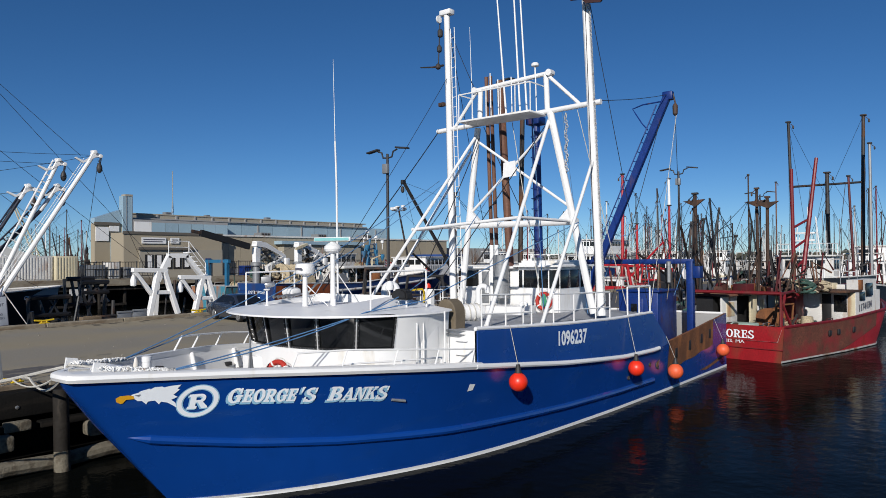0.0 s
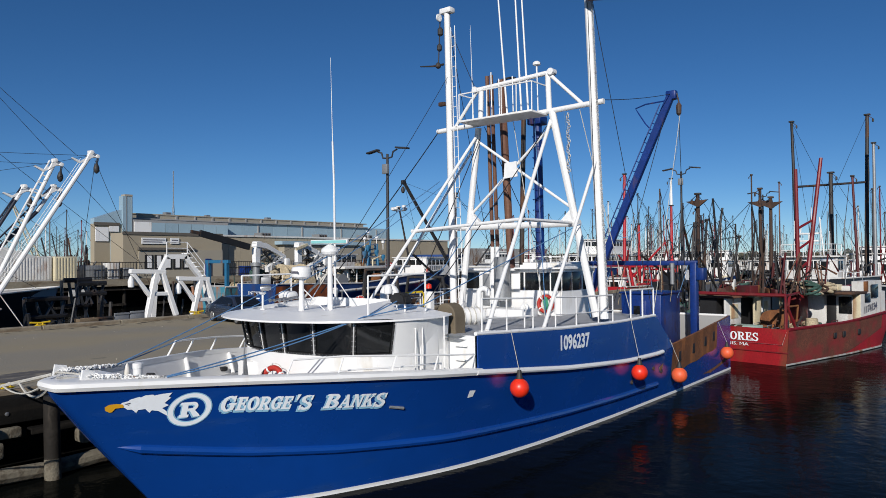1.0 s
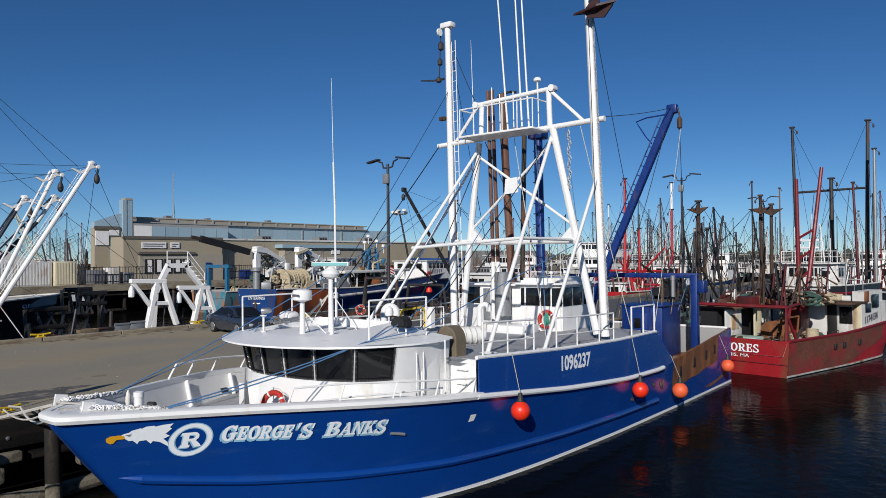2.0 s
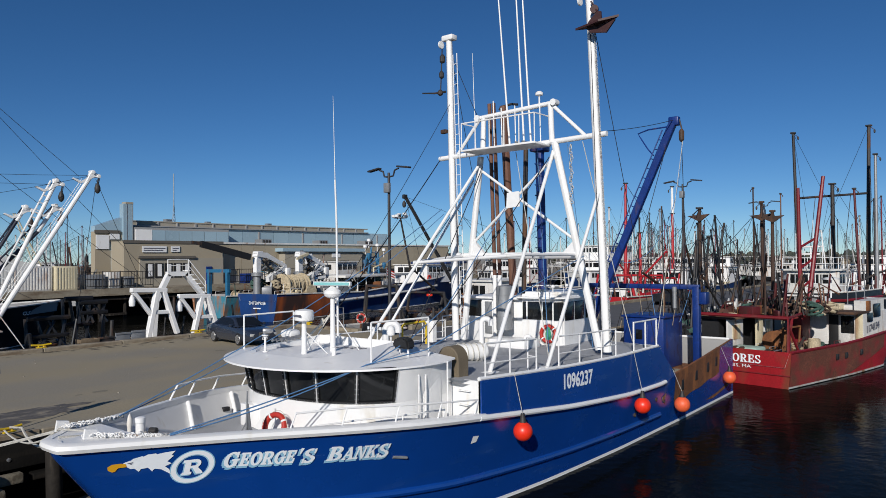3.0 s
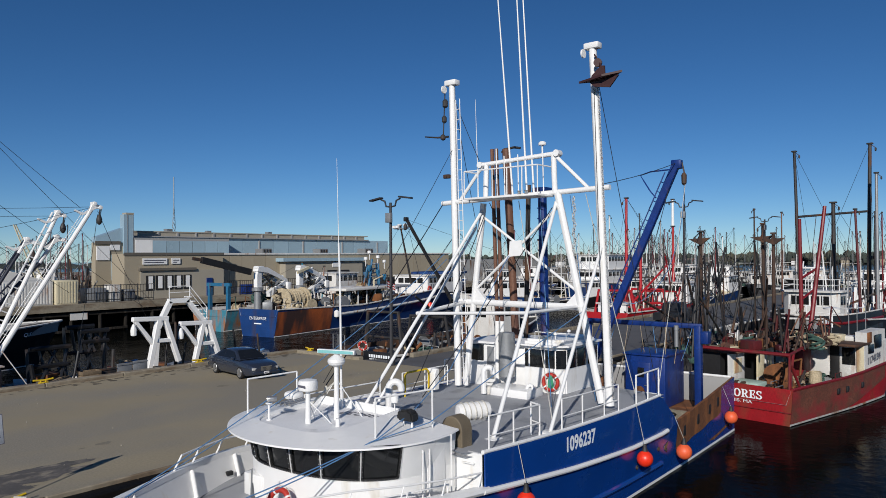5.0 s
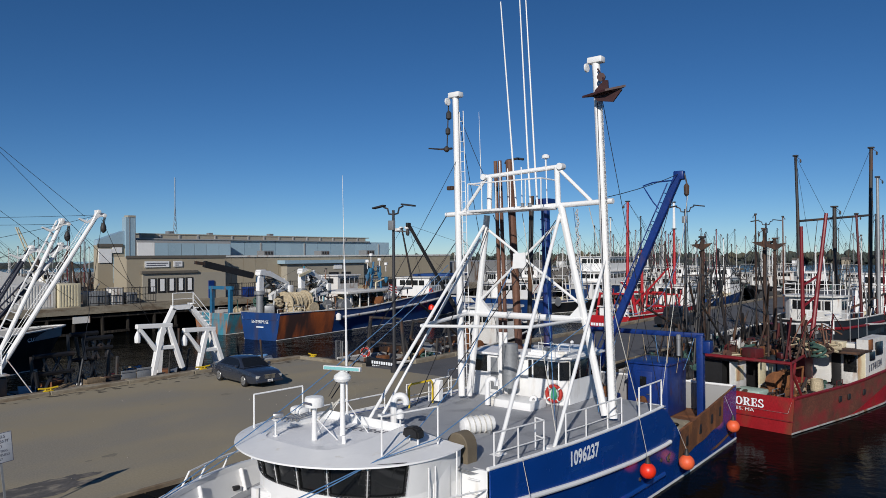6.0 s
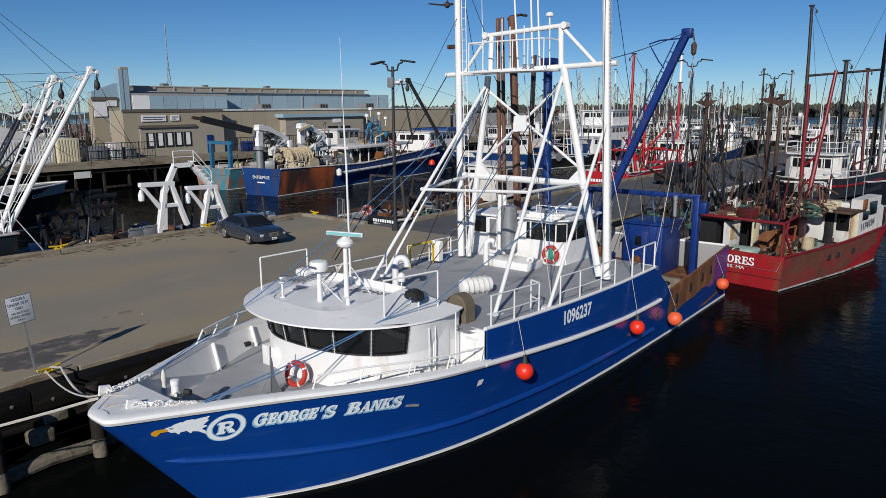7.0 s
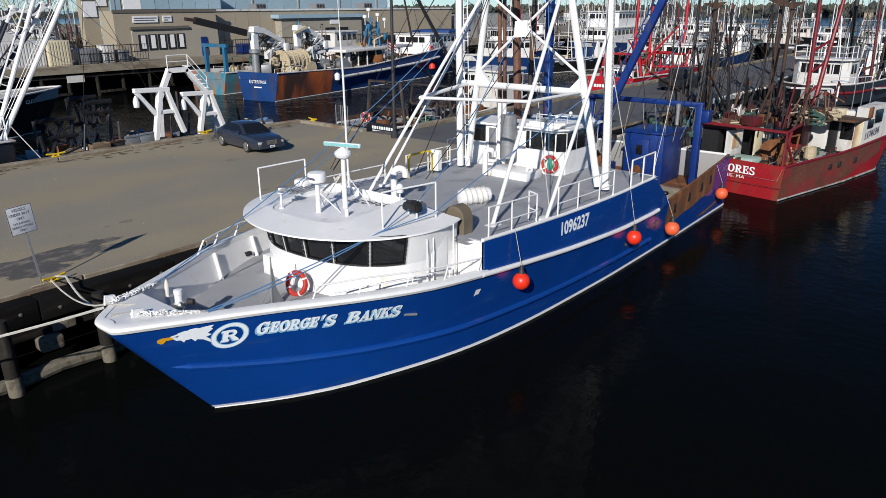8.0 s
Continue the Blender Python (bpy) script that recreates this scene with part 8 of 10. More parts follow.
for z in (3.6, 4.2):
    part("white_rail", tube(bm_new(), [(2.0, 25.0, z), (5.4, 25.0, z)], 0.03, 6), M_WHITE, wb_)
part("boarding_pole", tube(bm_new(), [(5.5, 24.62, 3.8), (6.72, 24.56, 1.85)], 0.028, 6), M_WHITEOLD, wb_, "thin pale pole leaning from the rail")
for p, q in (((10.2, 25.2, 11.0), (-6, 26, 10.4)), ((10.2, 25.2, 11.0), (1.0, 25, 8.8)), ((8.7, 26.5, 10.5), (-6, 26, 10.3)), ((10.4, 25.2, 10.8), (15.5, 28, 3.0)), ((-2.0, 26, 22.0), (16.5, 29, 4.6)), ((0.0, 26, 15.5), (15, 29, 5.2)), ((-4, 26, 16.5), (11, 30, 6.2)), ((10.4, 25.2, 10.6), (9.6, 26, 2.6)), ((-8, 24.5, 25), (9.5, 25.2, 10.9)), ((7.1, 27, 8.9), (-4, 27, 7.6))):
    part("rigging_wire", tube(bm_new(), sag(p, q, 0.15, 6), 0.014, 4), M_WIRE, wb_)

# ---- hulls across the basin ----
def torus_bar(x, z):
    """A ring bar that carries lamps round a mast head."""
    bm = bm_new()
    torus(bm, (x, 0, z), 0.9, 0.05, (0, 0, 1), 16, 5)
    return bm


def torus_on(c):
    bm = bm_new()
    torus(bm, c, 0.42, 0.12, (0, 1, 0), 20, 8)
    return bm



black = moored_boat(pose(15.6, 46, 0, 0, 0, 182), 24, 6.6, (3.3, 2.4, 2.4), M_BLACKHULL, "black-hulled fishing boat with white rail and bow lettering bars", house=[(7.5, 13, 4.6, 2.2, 5.0, 4)], masts=[((14, 0, 2), 9, 0.16, M_DARK, (0, 0), [((20, 1.5, 6.5), 0.1)], [(0, 0, 3.3)])], clutter=(15, 23, 5, 1.8), seed=5)
bm, w_ = lettering("CUTTYHUNK", 0.27, bold=0.02)
for v in bm.verts:
    u = 1 - v.co.x / w_
    x_ = -0.7 + 2.5 * u
    s_ = (x_ + 1.3) / 25.3
    v.co = Vector((x_, 3.3 * (s_ / 0.34) ** 0.62 * 0.97 * (0.92 if s_ < 0.1 else 1.0) + 0.12, 2.5 - 0.10 * u + v.co.y))
part("bow_name", bm, M_LETTER, black, smooth=False)

EM = pose(81.2, 55.8, 0, 0, 0, 189.9)
ent_b = moored_boat(EM, 44, 6.4, (4.6, 2.5, 2.85), M_NAVY, "large navy blue trawler with rusty quarter and white cranes on deck", house=[(3.0, 13.8, 5.4, 3.0, 5.5, 9)], housemat=M_WHITE, masts=[((13.4, 0, 3.5), 8.9, 0.16, M_DARK, (3.1, 0), [], [(0.5, 0, 4.2), (30, 2, 2.6)])], clutter=(17, 42, 5.0, 2.0), seed=8, rake=3.0)
for j in range(5):
    part("floodlight", turned(bm_new(), (16.4 + 0.9 * math.cos(j * 1.3), 0.9 * math.sin(j * 1.3), 12.0 + 0.25 * (j % 2)), [(0.1, 0), (0.28, 0.1), (0.32, 0.4), (0.1, 0.45)], 10), M_PLASTIC, ent_b, "white floodlight")
part("light_arm", torus_bar(16.4, 12.0), M_GALV, ent_b)
# teal rigging tower amidships
tow = None
for lx, ly in ((19.9, -1.2), (21.4, -1.6), (23.0, 1.0), (24.6, -1.0), (25.7, 0.8)):
    tb = tube(bm_new(), [(lx, ly, 2.5), (22.6 + (lx - 22.6) * 0.45, ly * 0.6, 7.4 + 0.5 * math.sin(lx * 3))], 0.12, 7)
    tow = part("rigging_tower", tb, M_BLUEPOST, ent_b, "faded blue rigging tower") if tow is None else part("tower_leg", tb, M_BLUEPOST, tow)
for i in range(7):
    z = 4.0 + 0.55 * i
    w_ = 2.9 * (1 - 0.55 * (z - 2.5) / 5)
    part("tower_rung", tube(bm_new(), [(22.6 - w_, -0.6, z), (22.6 + w_, 0.3, z + 0.2 * math.sin(i))], 0.08, 6), M_BLUEPOST if i % 3 else M_WHITEOLD, tow)
for lx, z in ((20.8, 7.4), (22.3, 8.0), (24.2, 8.6), (25.0, 7.8)):
    part("tower_lamp", turned(bm_new(), (lx, 0.2, z), [(0.05, -0.8), (0.05, 0), (0.25, 0.05), (0.25, 0.35), (0.1, 0.4)], 10), M_PLASTIC, tow)
    part("tower_lamp", turned(bm_new(), (lx + 0.6, 0.6, z - 1.8), [(0.05, -0.5), (0.3, 0), (0.3, 0.3), (0.1, 0.35)], 10), M_BLUEPOST, tow)
# name bars, ring and visor on the white house
bm = bm_new()
for i in range(6):
    box(bm, (12.6 - 0.62 * i, 2.71, 3.75), (12.98 - 0.62 * i, 2.73, 4.35))
part("house_name_bar", bm, M_GALV, ent_b)
part("house_ring", torus_on((13.4, 2.78, 3.6)), M_RING, ent_b, "red life ring on the house side")
bm = bm_new()
box(bm, (2.4, -3.0, 5.62), (9.0, 3.0, 5.95), bevel=0.06)
part("house_visor", bm, M_NAVY, ent_b, "navy visor over the house windows")
hull_e = ent_b.children[0]
bm = bm_new()
rows = [[Vector((x, (3.2 * (1 - 0.15 * max(0, (x / 44 - 0.6) / 0.4))) * (0.80 + 0.2 * (z / 2.75) ** 0.8) + 0.03, z)) for z in (0.15, 1.0, 1.9, 2.6)] for x in [35.2 + 8.8 * i / 12 for i in range(13)]]
loft(bm, rows)
M_RUSTHULL = mat("rust_streaked_plating", (0.50, 0.115, 0.025), 0.85, var=0.35, scale=0.5, bump=0.3, stain=(0.06, 0.028, 0.022), amount=0.5, sscale=(0.42, 0.42, 0.10))
part("rusty_plating", bm, M_RUSTHULL, hull_e, "rust-streaked bare side plating")
text_on("stern_name", "ENTERPRISE", (44.06, -1.1, 1.75), (0, 1, 0), (0, 0, 1), 0.32, M_LETTER, hull_e, width=2.3)
bm = bm_new()
box(bm, (44.03, -0.5, 1.3), (44.06, 0.5, 1.42))
part("port_bar", bm, M_LETTER, hull_e)
pipe = part("rubbing_pipe", tube(bm_new(), [(34.8, 3.15, 1.7), (26, 3.25, 1.9), (18, 3.25, 2.2), (12, 3.15, 2.6)], 0.16, 8), M_WHITEOLD, hull_e)
for lx, ly, tx in ((43.2, -0.8, 39.0), (37.0, -0.4, 32.8)):
    k = part("knuckle_crane", turned(bm_new(), (lx, ly, 2.0), [(0.7, 0), (0.7, 0.5), (0.4, 0.6), (0.36, 2.6), (0.6, 2.7), (0.6, 3.0), (0.3, 3.1)], 16), M_GALV, ent_b, "white folding deck crane")
    bm = bm_new()
    prism(bm, [(lx - 0.35, 5.0), (lx + 0.3, 5.0), (lx + 0.3, 6.4), (lx + 0.05, 7.0), (lx - 0.35, 6.9), (lx - 0.4, 6.2)], ly - 0.25, ly + 0.25, axis=1)
    part("crane_turret", bm, M_WHITE, k)
    bm = bm_new()
    prism(bm, [(lx + 0.3, 6.75), (lx + 0.2, 7.25), (lx - 1.2, 7.15), (tx, 5.85), (tx - 0.1, 5.45), (lx - 1.1, 6.6)], ly - 0.36, ly + 0.36, axis=1)
    part("main_boom", bm, M_WHITE, k)
    part("folded_boom", bar(bm_new(), (tx + 0.1, ly + 0.1, 5.5), (lx - 1.0, ly + 0.5, 4.3), 0.5, 0.55), M_WHITE, k)
    part("folded_boom", bar(bm_new(), (tx + 0.6, ly - 0.5, 5.2), (lx - 0.6, ly - 0.6, 5.6), 0.4, 0.5), M_CREAM, k)
    part("stabiliser_leg", bar(bm_new(), (lx - 0.5, ly + 1.2, 2.2), (lx - 1.6, ly + 0.8, 5.0), 0.18, 0.18), M_GALV, k)
    part("boom_stripe", bar(bm_new(), (lx - 1.3, ly + 0.27, 6.85), (tx + 0.4, ly + 0.27, 5.75), 0.03, 0.14), M_DECKBLUE, k)
    part("hydraulic_ram", tube(bm_new(), [(lx - 0.4, ly + 0.1, 5.3), (lx - 2.4, ly + 0.1, 6.1)], 0.13, 8), M_GALV, k)
    part("hydraulic_ram", tube(bm_new(), [(tx + 1.2, ly + 0.35, 5.7), (lx - 1.8, ly + 0.45, 4.9)], 0.11, 8), M_GALV, k)
    for j in range(4):
        part("hose", tube(bm_new(), sag((lx - 0.3 - 0.2 * j, ly + 0.45, 6.4), (tx + 0.9 - 0.3 * j, ly + 0.5, 5.2 - 0.2 * j), 0.5 + 0.2 * j, 8), 0.05, 5), M_BLACK, k)
    bm = bm_new()
    box(bm, (lx - 0.7, ly - 0.3, 7.05), (lx + 0.3, ly + 0.3, 7.3), bevel=0.08)
    part("crane_housing", bm, M_WHITE, k)
    bm = bm_new()
    box(bm, (tx - 0.5, ly - 0.1, 4.6), (tx + 0.2, ly + 0.6, 5.5), bevel=0.12)
    part("grab_head", bm, M_WHITE, k)
    rq = random.Random(int(lx * 10))
    for j in range(14):
        u = rq.random()
        c_ = Vector((lx + (tx - lx) * u, ly + rq.uniform(-0.5, 0.6), 6.7 - 1.2 * u + rq.uniform(-1.6, 0.3)))
        d_ = Vector((rq.uniform(-1.1, 1.1), rq.uniform(-0.2, 0.2), rq.uniform(-0.6, 0.6)))
        part("link_arm", bar(bm_new(), c_ - d_, c_ + d_, rq.uniform(0.1, 0.22), rq.uniform(0.12, 0.3)), rq.choice((M_WHITE, M_WHITE, M_BLACK, M_CREAM)), k)
rg = random.Random(303)
for i in range(70):
    x, y = rg.uniform(22, 42.6), rg.uniform(-2.2, 2.0)
    z = 2.0 + rg.choice((0, 0.2, 0.7, 1.3))
    bm = bm_new()
    k = i % 5
    s_ = rg.uniform(0.35, 0.9)
    mt_ = rg.choice((M_WHITEOLD, M_NETTAN, M_DARK, M_GALV, M_DARK, M_RUST, M_CREAM, M_BLACKHULL))
    if k == 0:
        box(bm, (-s_, -s_ * 0.7, 0), (s_, s_ * 0.7, s_ * 1.1), m=pose(x, y, z, 0, 0, rg.uniform(0, 90)), bevel=0.06)
        part("gear_box", bm, mt_, ent_b)
    elif k == 1:
        for j in range(6):
            torus(bm, (x + rg.uniform(-0.4, 0.4), y, z + 0.15 + 0.12 * j), s_ * 0.8, 0.13, (rg.uniform(-0.7, 0.7), rg.uniform(-0.7, 0.7), 1), 12, 5)
        part("trawl_net", bm, rg.choice((M_NETTAN, M_DARK, M_NET, M_NETTAN)), ent_b)
    elif k == 2:
        tube(bm, [(x, y, z), (x + rg.uniform(-0.5, 0.5), y, z + rg.uniform(1.5, 2.6)), (x + rg.uniform(-1.8, 1.8), y + rg.uniform(-0.5, 0.5), z + rg.uniform(1.0, 2.8))], rg.uniform(0.05, 0.12), 7)
        part("davit", bm, mt_, ent_b)
    elif k == 3:
        turned(bm, (x, y - s_ / 2, z + s_), [(s_, 0), (s_, 0.08), (s_ * 0.5, 0.08), (s_ * 0.55, s_), (s_, s_), (s_, s_ + 0.08)], 14, (rg.uniform(-0.4, 0.4), 1, 0))
        part("winch", bm, mt_, ent_b)
    else:
        tube(bm, [(x, y, z), (x, y, z + 1.1), (x + 1.8, y, z + 1.1), (x + 1.8, y, z)], 0.04, 5)
        part("pipe_rail", bm, M_WHITEOLD, ent_b)
dk = part("crane_jib", bar(bm_new(), (44.2, -0.8, 6.7), (50.0, -1.6, 8.0), 0.35, 0.62), M_BLACK, ent_b, "dark telescopic crane jib")
part("jib_tip", bar(bm_new(), (50.0, -1.6, 8.0), (51.0, -1.75, 8.15), 0.22, 0.3), M_DARK, dk)
bm = bm_new()
turned(bm, (37.4, 0.4, 3.6), [(1.3, 0), (1.3, 0.1), (0.95, 0.1), (1.05, 1.0), (1.0, 2.4), (0.95, 3.3), (1.3, 3.3), (1.3, 3.4)], 22, (1, 0, 0))
part("net_reel", bm, M_NETTAN, ent_b, "tan net wound on a reel")
for i in range(13):
    bm = bm_new()
    torus(bm, (37.65 + 0.24 * i, 0.4, 3.6), 1.04 + 0.05 * math.sin(i * 2.3), 0.11, (1, 0.06 * math.sin(i * 1.7), 0.05 * math.cos(i)), 20, 5)
    part("net_turn", bm, M_NETTAN, ent_b)
bm = bm_new()
box(bm, (18.0, -2.6, 2.4), (32.0, 2.3, 2.5))
for i in range(8):
    tube(bm, [(18.5 + 1.8 * i, 2.1, 2.4), (18.5 + 1.8 * i, 2.1, 4.2)], 0.08, 6)
box(bm, (17.8, -2.8, 4.2), (32.2, 2.5, 4.5), bevel=0.05)
part("shelter_deck", bm, M_WHITEOLD, ent_b, "white shelter deck on posts")
buoy_e = part("side_buoy", turned(bm_new(), (15.0, 3.75, 1.1), [(0.05, 0), (0.45, 0.2), (0.42, 0.45), (0.35, 0.72), (0.05, 0.9)], 16), M_ORANGE, ent_b, "round red-orange buoy")
part("side_fender", turned(bm_new(), (34.9, 3.2, 1.35), [(0.05, 0), (0.3, 0.15), (0.32, 0.7), (0.1, 0.9)], 12), M_PLASTIC, ent_b)
# small striped flag at the rail
fl = thing("flag", (57.6, 48.6, 3.4), "small red and white striped flag on a short staff", "flag")
part("staff", tube(bm_new(), [(57.6, 48.6, 2.4), (57.6, 48.6, 5.4)], 0.03, 5), M_GALV, fl)
for i in range(6):
    bm = bm_new()
    loft(bm, [[(57.6 + 0.28 * j, 48.6 + 0.12 * math.sin(j), 5.3 - 0.16 * i - 0.12 * j), (57.6 + 0.28 * j, 48.6 + 0.12 * math.sin(j), 5.15 - 0.16 * i - 0.12 * j)] for j in range(6)])
    part("stripe", bm, M_RING if i % 2 == 0 else M_PLASTIC, fl)

teal = moored_boat(pose(66, 61.0, 0, 0, 0, 187), 28, 6.8, (3.6, 2.2, 2.4), M_TEAL, "teal work boat with blue gallows posts and rust streaks", house=[(4, 9, 4.6, 2.6, 6.0, 4)], masts=[((13, 0, 2), 5.5, 0.15, M_TEAL, (0, 0), [((20, 0, 5), 0.1)], [(1, 0, 3)]), ((10.2, 0.8, 2), 5.0, 0.12, M_TEAL, (0, 0.5), [], [])], clutter=(10, 27, 5, 1.6), seed=21)
for y in (-0.6, 2.4):
    part("gallows_post", bar(bm_new(), (27.4, y, 1.5), (27.4, y, 5.4), 0.34, 0.4, (1, 0, 0)), M_BLUEPOST, teal)
part("gallows_head", bar(bm_new(), (27.4, -1.0, 5.2), (27.4, 2.8, 5.2), 0.36, 0.36), M_BLUEPOST, teal)

dark_b = moored_boat(pose(43.0, 18.9, 0, 0, 0, 180), 19.3, 5.0, (3.0, 1.9, 2.05), M_BLACKHULL, "dark fishing boat with rusty deck gear lying in the pier notch", house=[(3, 7, 3.6, 2.0, 4.6, 3)], masts=[((9, 0, 1.6), 8.5, 0.14, M_DARK, (0, 0), [((15.5, 1.5, 5.6), 0.1), ((4, 0, 6.8), 0.08)], [(0.5, 0, 3), (18, 0, 2.0)])], gallows=[(17.0, 3.6, 1.3, 4.6, M_DARK, 0.13), (12.5, 4.2, 1.3, 4.0, M_DARK, 0.12)], clutter=(8.5, 18.5, 4.2, 1.25), seed=14)
rg = random.Random(77)
for i in range(16):
    x, y = rg.uniform(9, 18), rg.uniform(-2.0, 2.0)
    part("dredge_bar", tube(bm_new(), [(x, y, 1.3), (x + rg.uniform(-1.2, 1.2), y + rg.uniform(-0.8, 0.8), rg.uniform(2.2, 4.0))], rg.uniform(0.05, 0.11), 6), rg.choice((M_RUST, M_RUSTPIPE, M_DARK)), dark_b)
# derrick boom stepped on its deck, with a hanging hook block
cbm = None
for dx in (-0.11, 0.11):
    cb_ = tube(bm_new(), [(7.1 + dx, 0.2, 1.5), (11.43 + dx * 0.9, -2.9, 10.97)], 0.07, 7)
    cbm = part("cargo_boom", cb_, M_BLACK, dark_b, "dark double-chord derrick boom") if cbm is None else part("chord", cb_, M_BLACK, cbm)
for i in range(1, 20):
    k = i / 20
    part("web", tube(bm_new(), [(6.99 + 4.33 * k, 0.2 - 3.1 * k, 1.5 + 9.47 * k), (7.21 + 4.33 * k, 0.2 - 3.1 * k, 1.65 + 9.47 * k)], 0.025, 4), M_BLACK, cbm)
bm = bm_new()
box(bm, (11.26, -3.02, 10.8), (11.66, -2.8, 11.12), bevel=0.05)
part("boom_head", bm, M_BLACK, cbm)
part("hook_block", turned(bm_new(), (11.55, -2.9, 10.15), [(0.04, 0), (0.12, 0.06), (0.15, 0.22), (0.12, 0.4), (0.04, 0.5)], 12), M_DARK, cbm)
for e in ((11.55, -2.9, 10.6), (4.0, 0, 8.6), (9.0, 0.3, 4.0), (10.0, -1.5, 2.2), (8.0, -2.0, 6.0)):
    part("boom_wire", tube(bm_new(), [(11.43, -2.9, 10.95), e], 0.012, 4), M_WIRE, cbm)
bm = bm_new()
box(bm, (7.4, -2.2, 1.32), (18.6, 2.0, 1.36))
part("rusty_deck", bm, M_OLDIRON, dark_b, "rust-brown steel deck")
bm = bm_new()
box(bm, (6.0, -2.34, 1.3), (18.9, -2.26, 2.35), bevel=0.01)
part("bulwark_lining", bm, M_OLDIRON, dark_b, "rust-red inside of the bulwark")
bm = bm_new()
box(bm, (23.45, 15.65, 1.82), (23.55, 18.1, 2.42), bevel=0.02)
nb = thing("stern_name_board", (23.5, 16.9, 2.0), "dark stern board with two rows of pale lettering bars", "name board")
part("board", bm, M_BLACKHULL, nb)
for i in range(9):
    bm = bm_new()
    box(bm, (23.43, 17.52 - 0.2 * i, 2.06), (23.446, 17.65 - 0.2 * i, 2.24))
    part("letter_bar", bm, M_LETTER, nb)
for i in range(11):
    bm = bm_new()
    box(bm, (23.43, 17.5 - 0.15 * i, 1.92), (23.446, 17.6 - 0.15 * i, 1.99))
    part("letter_bar", bm, M_LETTER, nb)
life_ring((23.35, 18.1, 2.72), (-1, -0.5, 0.1), 0.25, 0.062, "orange life ring in its rack at the pier edge")
for k in range(2):
    rk = thing("steel_rack", (22.6, 19.1 + 0.55 * k, PZ), "grey pipe rack standing at the pier edge", "rack", "pipe racks")
    part("hoop", tube(bm_new(), [(22.6, 18.9 + 0.6 * k, PZ), (22.6, 18.9 + 0.6 * k, 3.4), (22.6, 19.35 + 0.6 * k, 3.4), (22.6, 19.35 + 0.6 * k, PZ)], 0.03, 6), M_GALV, rk)


# ---- the red trawler astern ----
red = thing("red_trawler", (0, 0, 0), "red rust-streaked fishing trawler moored astern of the blue one", "boat")
RL = 17.0
rh = hull_part(red, RL, 6.0, (2.3, 1.75, 1.75), M_REDHULL, rake=2.0, transom=0.85, capmat=M_REDMAST, foot=0.94)
at_ = -0.35
for c_ in "ORES":
    bm = bm_new()
    for j, poly in enumerate(GLYPH[c_][1]()):
        bm.faces.new([bm.verts.new((RL + 0.03 + 0.0005 * j, at_ + px * 0.42, 1.10 + py * 0.40)) for px, py in poly])
    part("stern_lettering", bm, M_LETTER, rh, smooth=False)
    at_ += 0.42 * (GLYPH[c_][0] + 0.06)
text_on("stern_lettering", "NIS. MA", (RL + 0.03, -0.5, 0.84), (0, 1, 0), (0, 0, 1), 0.16, M_LETTER, rh, width=1.1)


def red_half(x):
    s_ = x / RL
    return 3.0 * min(1.0, (s_ / 0.34) ** 0.62) * (1 - 0.15 * max(0, (s_ - 0.6) / 0.4))


bm = bm_new()
rows = []
for i in range(18):
    x = 6.0 + (RL - 6.0) * i / 17
    zt = 1.75 + 0.55 * max(0, 1 - x / RL / 0.7)
    rows.append([Vector((x, red_half(x) * (0.94 + 0.06 * k**0.8) + 0.02, k * zt)) for k in (0.06 + 0.5 * max(0.0, 1 - (x - 6.0) / 5.0), 0.65, 0.8, 1.0)])
loft(bm, rows)
part("rusty_strake", bm, mat("rust_and_red_plating", (0.125, 0.038, 0.022), 0.85, var=0.45, scale=1.3, bump=0.5, stain=(0.20, 0.014, 0.016), amount=0.44, sscale=(0.7, 0.7, 0.9)), rh, "rusted upper strake")
part("rubbing_strake", tube(bm_new(), [(RL + 0.02, -2.5, 0.62), (RL + 0.02, 2.5, 0.62)], 0.03, 6), M_REDMAST, rh)
for x in (9.3, 11.2, 12.2):
    bm = bm_new()
    y_ = red_half(x) * 0.985
    box(bm, (x, y_, 1.02), (x + 0.28, y_ + 0.08, 1.3), bevel=0.02)
    part("scupper", bm, M_BLACK, rh)
# wheelhouse forward, flush with the side
AW = 8.35
bm = bm_new()
prism(bm, [(AW, 2.72), (AW, -2.3), (3.6, -2.3), (3.2, -1.5), (3.2, 1.9), (4.2, 2.6)], 1.5, 3.15)
rw = part("wheelhouse", bm, M_WHITEOLD, red, "white rust-streaked wheelhouse", smooth=False)
bm = bm_new()
prism(bm, [(7.9, 2.70), (7.9, 2.1), (4.6, 1.8), (4.6, 2.55)], 3.15, 3.8)
part("upper_wall", bm, M_WHITEOLD, rw, smooth=False)
bm = bm_new()
box(bm, (AW - 0.9, -2.5, 3.12), (AW + 1.2, 2.75, 3.26), bevel=0.03)
part("aft_overhang", bm, M_OLDIRON, rw, "rust-brown roof over the after door")
bm = bm_new()
prism(bm, [(AW - 0.95, 2.60), (AW - 0.95, -2.2), (3.7, -2.2), (3.3, -1.4), (3.3, 1.8), (4.3, 2.45)], 3.15, 3.19)
part("roof_plate", bm, M_OLDIRON, rw)
bm, w_ = lettering("1174134", 0.42, bold=0.02)
for v in bm.verts:
    v.co = Vector((7.85 - 2.0 * v.co.x / w_, 2.735 - 0.02 * v.co.x / w_, 2.0 + 0.2 * v.co.x / w_ + v.co.y))
part("side_number", bm, M_SIGNTXT, rw, "dark painted number", smooth=False)
